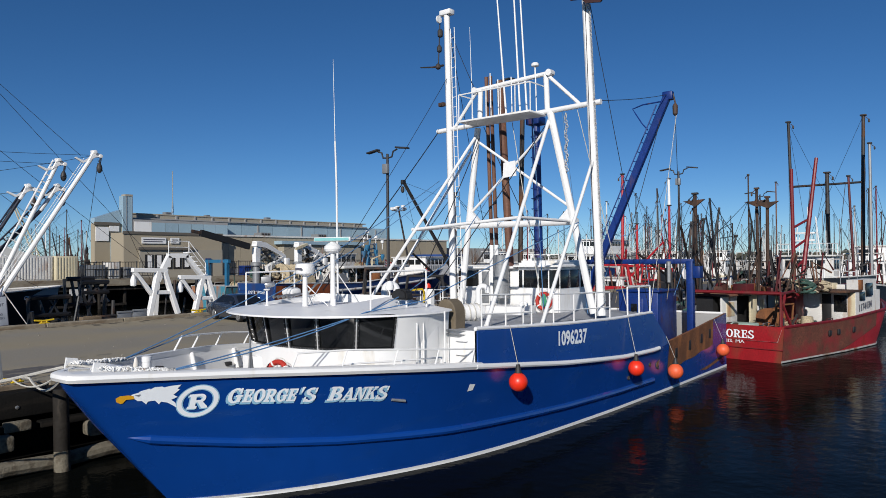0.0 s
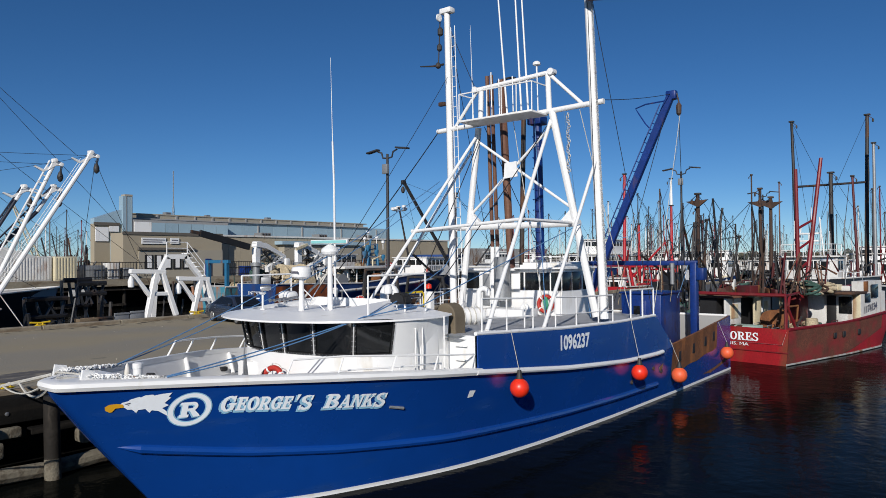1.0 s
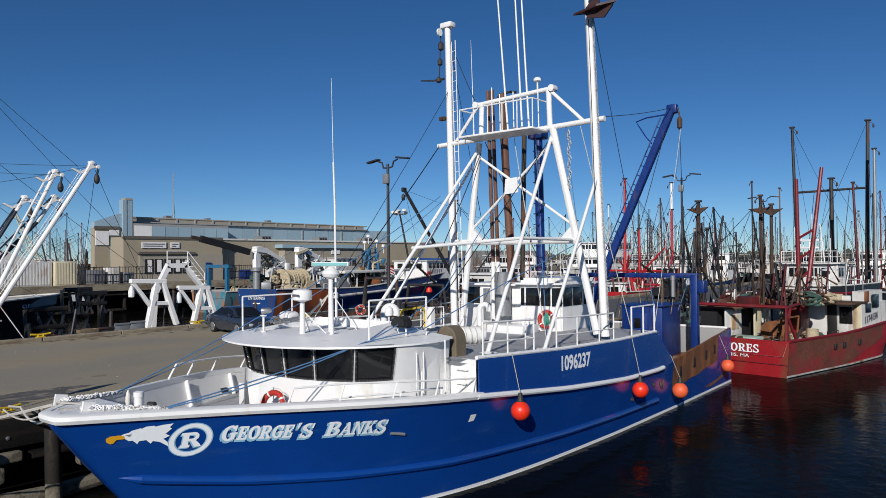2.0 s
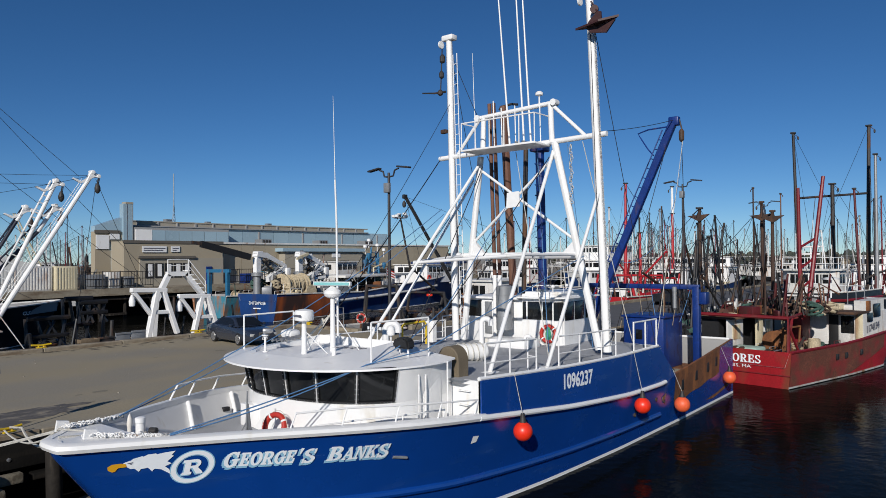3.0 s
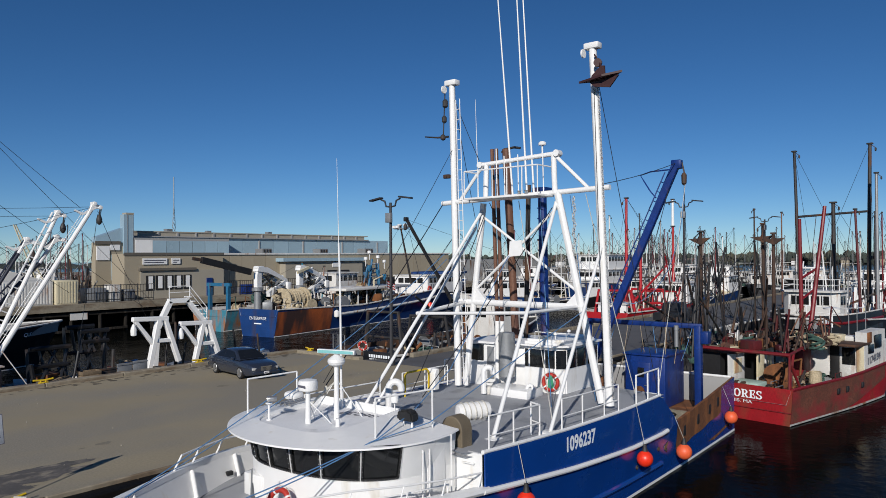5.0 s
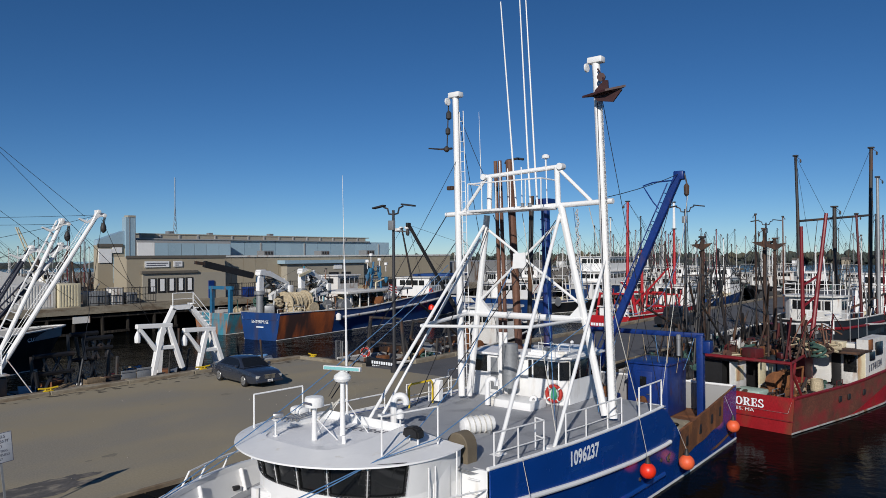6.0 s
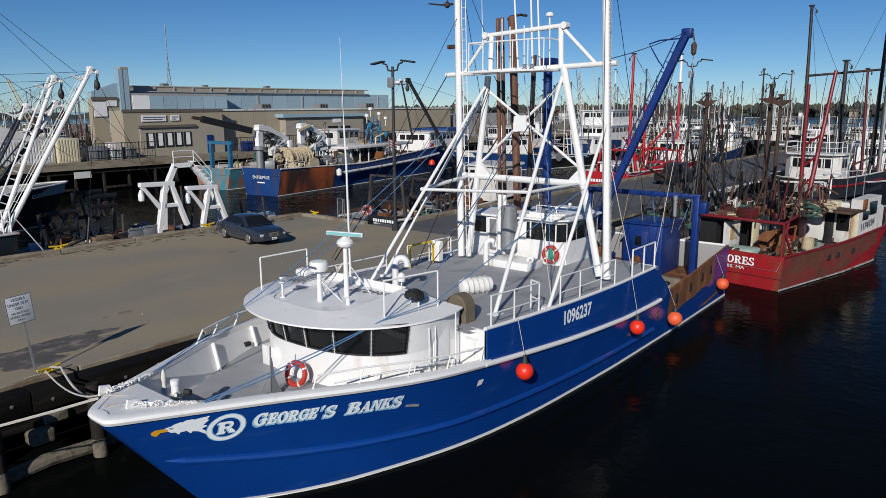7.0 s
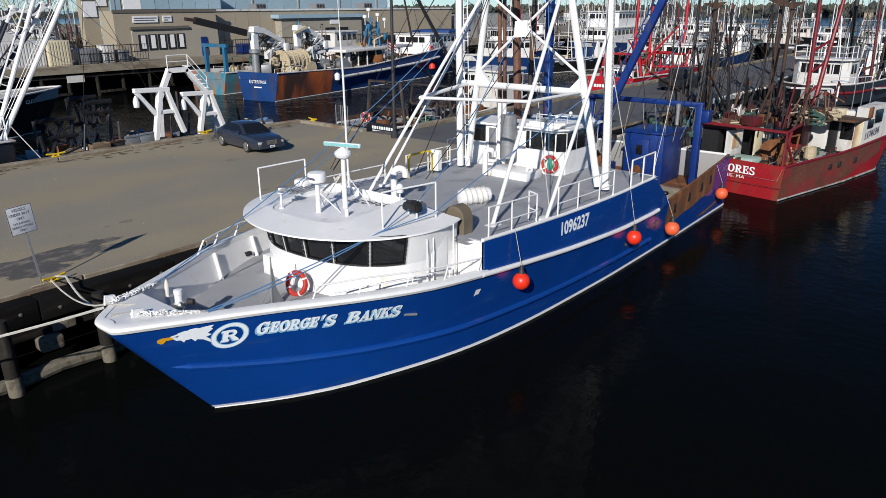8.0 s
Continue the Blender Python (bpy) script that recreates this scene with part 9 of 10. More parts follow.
for x0, x1, z0, z1 in ((6.95, 7.75, 2.62, 3.12), (5.75, 6.75, 2.85, 3.6)):
    bm = bm_new()
    box(bm, (x0, 2.70, z0), (x1, 2.75, z1), bevel=0.02)
    part("window", bm, M_GLASS, rw)
for y0, y1, z0, z1, mt_, nm in ((-2.2, 0.9, 1.3, 2.95, M_WHITEOLD, "wall_plate"), (0.95, 1.44, 1.2, 3.0, M_BLACK, "doorway"), (1.48, 2.3, 1.3, 3.05, M_WHITEOLD, "wall_plate"), (1.6, 2.28, 2.0, 2.95, M_GLASS, "window"), (2.33, 2.7, 1.4, 3.1, M_CREAM, "wall_plate")):
    bm = bm_new()
    box(bm, (AW - 0.02, y0, z0), (AW + (0.05 if nm != "window" else 0.08), y1, z1), bevel=0.015)
    part(nm, bm, mt_, rw)
bm = bm_new()
box(bm, (6.9, 1.2, 3.19), (7.7, 2.0, 3.52), bevel=0.06)
part("roof_locker", bm, M_WHITEOLD, rw)
bm = bm_new()
box(bm, (7.2, 2.66, 3.2), (7.85, 2.73, 3.8), bevel=0.02)
part("rusty_patch", bm, M_RUST, rw)
# deck shelter on the after deck
bm = bm_new()
box(bm, (9.6, -2.5, 3.08), (16.4, -0.6, 3.2), bevel=0.03)
sh_ = part("shelter_roof", bm, M_RUSTPIPE, red, "weathered rusty shelter roof over the work deck")
rq = random.Random(57)
for i in range(16):
    bm = bm_new()
    u = 9.7 + 0.42 * i
    box(bm, (-0.17, -0.95, 0), (0.17, 0.95 * rq.uniform(0.7, 1.05), 0.05), m=pose(u, -1.55 + rq.uniform(-0.1, 0.1), 3.205 + 0.004 * (i % 3), rq.uniform(-2, 2), 0, rq.uniform(-7, 7)), bevel=0.012)
    part("plank", bm, M_WOOD, sh_)
for i in range(5):
    bm = bm_new()
    box(bm, (-1.2, -0.12, 0), (1.2, 0.12, 0.06), m=pose(10.6 + 1.2 * i, -1.3 + rq.uniform(-0.6, 0.4), 3.27, 0, rq.uniform(-3, 3), rq.uniform(-30, 30)), bevel=0.012)
    part("loose_board", bm, rq.choice((M_WOOD, M_CREAM, M_OLDIRON)), sh_)
# solid black block added under the roof, standing in for the shelter's shade
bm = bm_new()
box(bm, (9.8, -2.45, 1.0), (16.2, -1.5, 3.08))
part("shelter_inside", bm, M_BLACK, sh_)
for x0, x1, mt in ((14.65, 16.3, M_WHITEOLD), (12.35, 13.15, M_CREAM), (11.2, 12.2, M_WHITEOLD), (9.7, 9.95, M_CREAM)):
    bm = bm_new()
    box(bm, (x0, -1.05, 1.05), (x1, -0.95, 3.08), bevel=0.02)
    pn = part("shelter_panel", bm, mt, sh_)
    if x1 - x0 > 0.9:
        bm = bm_new()
        box(bm, (x0 + 0.35, -0.95, 2.0), (x0 + 0.35 + 0.5 * (x1 - x0), -0.92, 2.75), bevel=0.01)
        part("panel_window", bm, M_CREAM, pn)
rfr = part("red_rail_frame", tube(bm_new(), [(RL - 0.3, -2.4, 1.5), (RL - 0.3, -2.4, 3.35), (RL - 0.3, 2.3, 3.35), (RL - 0.25, 2.3, 1.5)], 0.10, 8), M_REDMAST, red, "red pipe frame across the stern")
part("frame_strut", tube(bm_new(), [(RL - 0.3, 2.2, 3.3), (12.0, 1.2, 3.35), (AW + 1.0, 0.9, 3.25)], 0.07, 7), M_REDMAST, rfr)
part("frame_strut", tube(bm_new(), [(RL - 0.3, 2.3, 2.0), (15.6, 2.0, 3.25)], 0.07, 7), M_REDMAST, rfr)
part("frame_strut", tube(bm_new(), [(RL - 1.6, 2.3, 1.4), (RL - 0.4, 2.3, 2.9)], 0.07, 7), M_REDMAST, rfr)
bm = bm_new()
box(bm, (8.9, -0.7, 1.3), (10.0, 0.15, 3.4), bevel=0.05)
part("red_trunk", bm, M_REDMAST, red, "red steel mast trunk")
for a_, b_, r_ in (((9.55, -0.1, 3.2), (9.7, -0.1, 10.2), 0.10), ((9.1, 0.1, 3.2), (7.2, 0.3, 11.0), 0.11)):
    part("mast", tube(bm_new(), [a_, b_], r_ * 1.25, 10, r_ * 0.9), M_REDMAST, red)
for z in (4.4, 5.6, 6.8):
    part("mast_web", tube(bm_new(), [(9.6, -0.1, z), (9.0 - 0.27 * (z - 3.2) + 0.1, 0.1, z + 0.5)], 0.07, 6), M_REDMAST, red)
for i, (x, y) in enumerate(((5.0, 1.2), (6.6, -0.6), (5.4, 1.8), (7.4, 1.6), (4.6, -0.4))):
    part("aerial", tube(bm_new(), [(x, y, 3.19), (x, y, 5.2 + 0.7 * i)], 0.025, 5), M_GALV, rw)
bm = bm_new()
turned(bm, (6.6, 0.4, 4.9), [(0.05, -1.05), (0.05, 0), (0.45, 0.02), (0.47, 0.1), (0.15, 0.16)], 16)
part("radar", bm, M_PLASTIC, rw)
rt = random.Random(91)
for i in range(46):
    x, y = rt.uniform(9.6, 15.6), rt.uniform(-0.9, 1.9)
    bm = bm_new()
    if i % 4 == 0:
        for j in range(5):
            torus(bm, (x + rt.uniform(-0.2, 0.2), y + rt.uniform(-0.2, 0.2), 3.3 + 0.1 * j), rt.uniform(0.22, 0.45), 0.07, (rt.uniform(-0.5, 0.5), rt.uniform(-0.5, 0.5), 1), 14, 5)
        part("net_coil", bm, rt.choice((M_NET, M_DARK, M_OLDIRON, M_NETTAN)), sh_)
    elif i % 4 == 1:
        a_ = rt.uniform(0.2, 0.45)
        box(bm, (-a_, -a_ * 0.7, 0), (a_, a_ * 0.7, a_ * 1.1), m=pose(x, y, 3.26, 0, 0, rt.uniform(0, 90)), bevel=0.03)
        part("gear_box", bm, rt.choice((M_OLDIRON, M_DARK, M_RUST, M_MAROON)), sh_)
    else:
        tube(bm, [(x, y, 3.26), (x + rt.uniform(-0.5, 0.5), y + rt.uniform(-0.4, 0.4), rt.uniform(3.9, 5.6)), (x + rt.uniform(-1.1, 1.1), y + rt.uniform(-0.6, 0.6), rt.uniform(3.6, 4.6))], rt.uniform(0.03, 0.07), 6)
        part("gear_pipe", bm, rt.choice((M_OLDIRON, M_DARK, M_RUSTPIPE, M_MAROON, M_DARK)), sh_)
rg = random.Random(12)
for i in range(64):
    on_roof = i % 2
    x = rg.uniform(9.8, 16) if on_roof else rg.uniform(9, 16.6)
    y = rg.uniform(-2.3, -0.7) if on_roof else rg.uniform(-0.7, 2.2)
    z = 3.2 if on_roof else 1.02
    bm = bm_new()
    k = rg.randrange(5)
    mt_ = rg.choice((M_DARK, M_OLDIRON, M_RUSTPIPE, M_DARK, M_OLDIRON, M_GALV, M_WHITEOLD, M_MAROON))
    if k == 0:
        tube(bm, [(x, y, z + 0.1), (x + rg.uniform(-2.2, 2.2), y + rg.uniform(-0.6, 0.6), z + rg.uniform(0.2, 1.3))], rg.uniform(0.03, 0.08), 6)
        part("spar", bm, mt_, red)
    elif k == 1:
        for j in range(6):
            torus(bm, (x + rg.uniform(-0.2, 0.2), y, z + 0.08 + 0.07 * j), rg.uniform(0.2, 0.45), 0.06, (rg.uniform(-0.5, 0.5), rg.uniform(-0.5, 0.5), 1), 12, 5)
        part("rope_coil", bm, rg.choice((M_TANROPE, M_DARK, M_NET, M_RUST)), red)
    elif k == 2:
        s_ = rg.uniform(0.12, 0.3)
        box(bm, (-s_, -s_ * 0.7, 0), (s_, s_ * 0.7, s_ * 1.2), m=pose(x, y, z, 0, 0, rg.uniform(0, 90)), bevel=0.04)
        part("gear_box", bm, mt_, red)
    elif k == 3:
        s_ = rg.uniform(0.2, 0.45)
        turned(bm, (x, y - s_, z + s_), [(s_, 0), (s_, 0.05), (s_ * 0.5, 0.06), (s_ * 0.55, s_), (s_, s_), (s_, s_ + 0.06)], 12, (rg.uniform(-0.5, 0.5), 1, 0))
        part("winch", bm, mt_, red)
    else:
        tube(bm, [(x, y, z), (x, y, z + 0.7), (x + 0.8, y, z + 0.7), (x + 0.8, y, z)], 0.025, 5)
        part("pipe_rail", bm, mt_, red)
bm = bm_new()
for i in range(3):
    turned(bm, (12.6 + 0.5 * i, 0.2, 1.9), [(0.5, 0), (0.5, 0.06), (0.22, 0.07), (0.22, 0.36), (0.5, 0.37), (0.5, 0.42)], 14, (1, 0.2, 0))
box(bm, (12.4, -0.6, 1.05), (14.2, 0.9, 1.5), bevel=0.05)
tube(bm, [(12.3, 0.9, 1.4), (12.3, 1.0, 2.6), (14.3, 1.0, 2.6), (14.3, 0.9, 1.4)], 0.06, 6)
part("trawl_winch", bm, M_RUST, red, "rusty orange trawl winch on the after deck")
part("barrel", turned(bm_new(), (11.3, 1.3, 1.02), [(0.30, 0), (0.33, 0.3), (0.33, 0.5), (0.30, 0.85), (0.26, 0.86), (0.26, 0.7)], 16), M_NETTAN, red, "tan open barrel")
bm = bm_new()
box(bm, (7.5, 0.5, 3.26), (8.2, 1.5, 3.62), bevel=0.06)
part("roof_crate", bm, M_CREAM, red, "pale slatted crate on the wheelhouse roof")
bm = bm_new()
box(bm, (15.4, -0.8, 1.05), (16.5, 0.6, 1.75), bevel=0.06)
part("fish_box", bm, mat("pale_green_plastic", (0.36, 0.48, 0.42), 0.6, var=0.15, scale=3), red, "pale green fish box")
red.matrix_basis = pose(46.06, -5.56, 0, 0, 0, 170.0)

rq = random.Random(909)
for i in range(18):
    a_ = Vector((rq.uniform(7.6, 11.5), rq.uniform(-1.2, 1.2), 3.2))
    if i < 7:
        b_ = Vector((rq.uniform(6.8, 10.6), rq.uniform(-0.8, 0.8), rq.uniform(6.0, 9.6)))
        part("spar", tube(bm_new(), [a_, b_], rq.uniform(0.04, 0.08), 6), rq.choice((M_MAROON, M_OLDIRON, M_DARK)), red)
        part("block", turned(bm_new(), tuple(b_), [(0.03, -0.2), (0.11, -0.12), (0.13, 0.0), (0.1, 0.12), (0.03, 0.18)], 8), M_OLDIRON, red)
    else:
        b_ = Vector((rq.uniform(7.2, 9.7), rq.uniform(-0.3, 0.3), rq.uniform(7.5, 10.6)))
        c_ = Vector((rq.uniform(4.0, 16.5), rq.uniform(-2.2, 2.4), 3.3))
        part("stay", tube(bm_new(), [b_, c_], 0.015, 4), M_WIRE, red)
# ---- boats along and beyond the finger pier ----
D2 = pose(54.0, 3.0, 0, 0, 0, 180)


def inside(m, x, y, z=1.2):
    """A world place in a boat's own axes."""
    q = m.inverted() @ Vector((x, y, z))
    return (q.x, q.y, z)


dark2 = moored_boat(D2, 23.5, 5.4, (2.8, 1.6, 1.7), M_BLACKHULL, "dark fishing boat crowded with rusty masts and gear", house=None, masts=[(inside(D2, 45.2, 4.9), 8.7, 0.19, M_OLDIRON, (0, 0), [((20, -1.5, 5.4), 0.1)], [(0.5, 0, 2.8), (23, 0, 1.7)]), (inside(D2, 45.8, 5.2), 7.6, 0.10, M_OLDIRON, (0.1, 0), [], []), (inside(D2, 52.0, 2.4), 9.4, 0.16, M_OLDIRON, (0, 0), [((8.0, 2.5, 6.5), 0.1)], [(2, 0, 2.4)]), (inside(D2, 51.0, 1.4), 8.6, 0.17, M_OLDIRON, (-0.2, 0), [], []), (inside(D2, 52.6, 3.2), 10.6, 0.08, M_OLDIRON, (0, 0), [], []), ((15.2, 0.5, 1.2), 6.4, 0.10, M_DARK, (0.5, 0.6), [((21, 1.6, 7.0), 0.09)], []), ((12.2, 1.0, 1.2), 5.4, 0.10, M_DARK, (-0.5, 0.9), [((18, 1.0, 6.0), 0.08), ((8, -1, 6.5), 0.08)], [])], clutter=(7, 22.5, 4.6, 1.0), seed=61)
for (wx, wy, wz), sc in (((45.2, 4.9, 9.2), 0.9), ((52.0, 2.4, 9.4), 1.0), ((51.2, 1.4, 9.2), 1.0)):
    bx_, by_, _ = inside(D2, wx, wy)
    bm = bm_new()
    prism(bm, [(by_ - 0.9 * sc, wz + 0.15), (by_ + 0.1 * sc, wz - 0.3), (by_ + 0.9 * sc, wz + 0.25), (by_ + 0.2 * sc, wz + 0.2), (by_ + 0.1 * sc, wz + 0.6), (by_ - 0.1 * sc, wz + 0.2)], bx_ + 0.1, bx_ + 0.3, axis=0)
    part("stabiliser", bm, M_OLDIRON, dark2, "rusty hanging stabiliser")
rg = random.Random(515)
for i in range(46):
    x, y = rg.uniform(2, 20), rg.uniform(-2.2, 2.2)
    tall = i % 3 == 0
    q_ = Vector((x + rg.uniform(-2.5, 2.5), y + rg.uniform(-0.8, 0.8), rg.uniform(5.5, 9.5) if tall else rg.uniform(2.2, 5.0)))
    part("spar", tube(bm_new(), [(x, y, 1.1), q_], rg.uniform(0.03, 0.08), 6), rg.choice((M_DARK, M_OLDIRON, M_BLACK, M_DARK, M_BLACKHULL)), dark2)
    if tall:
        part("stay", tube(bm_new(), [q_, (x + rg.uniform(-6, 6), rg.uniform(-2.4, 2.4), 1.6)], 0.02, 4), M_WIRE, dark2)
        part("stay", tube(bm_new(), [q_, (rg.uniform(1, 22), rg.uniform(-2.4, 2.4), rg.uniform(2, 6))], 0.02, 4), M_WIRE, dark2)
    bm = bm_new()
    s_ = rg.uniform(0.4, 0.9)
    for j in range(5):
        torus(bm, (x + rg.uniform(-0.4, 0.4), y, 1.1 + 0.2 * j), s_ * 0.7, 0.15, (rg.uniform(-0.8, 0.8), rg.uniform(-0.8, 0.8), 1), 10, 5)
    part("trawl_net", bm, rg.choice((M_BLACK, M_DARK, M_NET, M_DARK)), dark2)
WM = pose(51.6, 0.1, 0, 0, 0, -6)
wcab = moored_boat(WM, 24, 6.6, (3.4, 2.4, 2.4), M_BLACKHULL, "black and maroon fishing boat with a white wheelhouse", house=[(3.4, 5.6, 4.2, 2.4, 5.15, 2)], housemat=M_WHITEOLD, masts=[(inside(WM, 63.9, 2.4, 2), 15.6, 0.18, M_DARK, (-0.3, 0.3), [], [(0.5, 0, 3.3), (22, 0, 2.5), (12.5, 2.0, 2.2)]), (inside(WM, 70.1, -2.1, 2), 16.6, 0.22, M_DARK, (0.3, -0.2), [], [(0.5, 0, 3.3), (22, 0, 2.5)]), (inside(WM, 65.9, 0.0, 2), 10.9, 0.24, M_DARK, (0, 0), [((18, -2, 5), 0.12), ((11, 2, 5), 0.12)], []), (inside(WM, 68.4, -3.1, 2), 13.6, 0.17, M_GALV, (0, 0), [], []), (inside(WM, 62.5, 3.6, 2), 10.0, 0.08, M_RUSTPIPE, (0, 0), [], []), (inside(WM, 60.6, -3.0, 2), 9.9, 0.13, M_MAROON, (-0.3, 0.3), [], [])], clutter=(10, 22, 5, 1.7), seed=71)
ca, cb = inside(WM, 63.8, 2.5, 11.6), inside(WM, 70.2, -2.2, 12.2)
part("crosstree", tube(bm_new(), [ca, cb], 0.11, 7), M_DARK, wcab)
for k in (0.25, 0.5, 0.75):
    c_ = Vector(ca).lerp(Vector(cb), k)
    part("crosstree_stay", tube(bm_new(), [c_, c_ + Vector((0.5, 0.8, -6))], 0.03, 4), M_DARK, wcab)
bw = [(0.2, 0.0), (0.9, -1.5), (2.6, -2.75), (6.0, -3.15), (11.0, -3.25)]
for sgn in (1, -1):
    bm = bm_new()
    rows = [[Vector((x + dx, sgn * y, z)) for dx, z in ((0, 2.0), (0, 3.5), (0.12, 3.5), (0.12, 2.0))] for x, y in bw]
    loft(bm, rows, close=True)
    part("bulwark", bm, M_BLACKHULL, wcab, "black bulwark round the foredeck")
    part("bulwark_cap", tube(bm_new(), [(x, sgn * y, 3.52) for x, y in bw], 0.06, 6), M_WHITEOLD, wcab)
    part("maroon_band", tube(bm_new(), [(x - 0.04, sgn * (y - 0.04), 2.9) for x, y in bw], 0.11, 6), M_REDMAST, wcab)
for i in range(5):
    part("wheelhouse_aerial", tube(bm_new(), [(3.8 + 0.4 * i, -1.6 + 0.8 * i, 5.2), (3.8 + 0.4 * i, -1.6 + 0.8 * i, 7.2 + (i % 3))], 0.03, 5), M_PLASTIC, wcab)
railing(wcab, [(3.2, -1.9, 5.27), (3.2, 0, 5.27), (3.2, 1.9, 5.27), (5.6, 1.9, 5.27)], 0.9, M_WHITE, 0.03, mids=(0.5,))
railing(wcab, [(3.2, -1.9, 5.27), (4.4, -1.9, 5.27), (5.6, -1.9, 5.27)], 0.9, M_WHITE, 0.03, mids=(0.5,))
rdr = part("radar_post", tube(bm_new(), [(4.6, 0.2, 5.27), (4.6, 0.2, 7.0)], 0.07, 8), M_WHITE, wcab)
for z, r in ((6.4, 0.75), (7.0, 0.95)):
    bm = bm_new()
    box(bm, (4.5, 0.2 - r, z), (4.66, 0.2 + r, z + 0.14), bevel=0.03)
    part("radar_bar", bm, M_PLASTIC, rdr)
part("lamp_mast", tube(bm_new(), [(5.0, -0.8, 5.27), (4.9, -0.5, 8.4)], 0.05, 6), M_WHITE, wcab)
part("lamp_mast", tube(bm_new(), [(5.0, 1.2, 5.27), (4.9, 0.9, 7.6)], 0.05, 6), M_WHITE, wcab)
for i in range(7):
    part("window_post", bar(bm_new(), (3.36, -1.5 + 0.5 * i, 4.1), (3.36, -1.5 + 0.5 * i, 4.9), 0.07, 0.05), M_WHITE, wcab)
bm = bm_new()
for i in range(6):
    box(bm, (-0.01, -0.10 + 0.36 * i, 0.0), (0.02, 0.12 + 0.36 * i, 0.34 if i % 2 else 0.22), m=pose(0.55, -2.35, 2.95, 0, 0, -28))
part("bow_name_bar", bm, M_LETTER, wcab)
wk = random.Random(44)
for i in range(22):
    x, y = wk.uniform(6.5, 21), wk.uniform(-2.4, 2.4)
    bm = bm_new()
    tube(bm, [(x, y, 2.2), (x + wk.uniform(-0.8, 0.8), y + wk.uniform(-0.4, 0.4), wk.uniform(3.6, 6.5))], wk.uniform(0.03, 0.08), 6)
    part("davit", bm, wk.choice((M_WHITE, M_WHITEOLD, M_DARK, M_MAROON)), wcab)
railing(wcab, [(0.3, -0.8, 3.4), (1.6, -2.0, 3.2), (3.2, -2.7, 3.1), (6.0, -3.1, 3.0)], 0.9, M_WHITE, 0.03, mids=(0.5,))

redb = moored_boat(pose(87, 20.6, 0, 0, 0, 180), 26, 6.2, (3.0, 2.15, 2.25), M_REDBOAT, "bright red fishing boat with white deckhouse across the pier", house=[(3.2, 8.2, 4.4, 1.9, 4.7, 4), (21.6, 24.2, 3.2, 1.2, 3.0, 2)], housemat=M_WHITE, masts=[((20.7, 0, 1.2), 13.3, 0.20, M_REDBOAT, (-0.3, 0), [((24, 2, 6), 0.16), ((13, 1.6, 7), 0.14)], [(0.5, 0, 2.6), (25, 0, 1.9)]), ((6.0, -0.4, 1.2), 10.6, 0.22, M_REDBOAT, (0, 0), [((12, 1, 8), 0.1)], [(0.2, 0, 3.0)]), ((6.0, -0.4, 11.8), 3.4, 0.19, M_WHITE, (0, 0), [], []), ((14.5, -1.0, 1.2), 8, 0.2, M_REDBOAT, (0, 0), [((20, -1, 5.5), 0.12)], [])], gallows=[(23.5, 5, 1, 4.4, M_REDBOAT, 0.16), (15, 5, 1, 4.2, M_REDBOAT, 0.16), (11, 5, 1, 3.8, M_REDBOAT, 0.13)], clutter=(9, 24, 5, 1.0), seed=81)
bm = bm_new()
for i in range(11):
    box(bm, (26.02, -1.7 + 0.31 * i, 1.15), (26.05, -1.48 + 0.31 * i, 1.45))
part("name_bar", bm, M_LETTER, redb)
bm = bm_new()
box(bm, (8.6, 2.4, 2.1), (23.0, 2.7, 2.5), bevel=0.03)
part("red_coaming", bm, M_REDBOAT, redb)
rq = random.Random(611)
for i in range(64):
    x, y = rq.uniform(8.8, 24.5), rq.uniform(-2.3, 2.3)
    bm = bm_new()
    if i % 4:
        tube(bm, [(x, y, 1.1), (x + rq.uniform(-1.5, 1.5), y, rq.uniform(2.4, 5.0))], rq.uniform(0.05, 0.1), 6)
        part("davit", bm, rq.choice((M_REDBOAT, M_RUSTPIPE, M_REDMAST, M_DARK, M_REDBOAT, M_OLDIRON, M_WHITEOLD)), redb)
    else:
        s_ = rq.uniform(0.4, 0.9)
        box(bm, (-s_, -s_, 0), (s_, s_, s_ * 1.4), m=pose(x, y, 1.1, 0, 0, rq.uniform(0, 90)), bevel=0.06)
        part("gear_box", bm, rq.choice((M_REDBOAT, M_RUST, M_REDMAST, M_OLDIRON, M_WHITEOLD)), redb)
navy2 = moored_boat(pose(91, 41, 0, 0, 0, 5), 36, 8.0, (4.2, 3.0, 3.0), M_NAVY, "large navy boat with long white superstructure", house=[(5, 26, 6.4, 3.0, 5.8, 12), (8, 20, 5.4, 5.8, 8.2, 8)], housemat=M_WHITE, masts=[((16, 0, 8), 7, 0.15, M_WHITEOLD, (0, 0), [], [(2, 0, 5), (30, 0, 5)]), ((28, 1, 3), 10, 0.14, M_WHITEOLD, (0, 0), [((34, 1, 8), 0.1)], [])], clutter=(27, 35, 6, 2.4), seed=93, rake=3)

# three plain types, repeated through the crowded harbour behind
def thin(x, y, h, mt, boom=None, z=1.5):
    return ((x, y, z), h, 0.085, mt, (0, 0), [(boom, 0.05)] if boom else [], [(0.5, 0, 3), (17, 0, 2)])


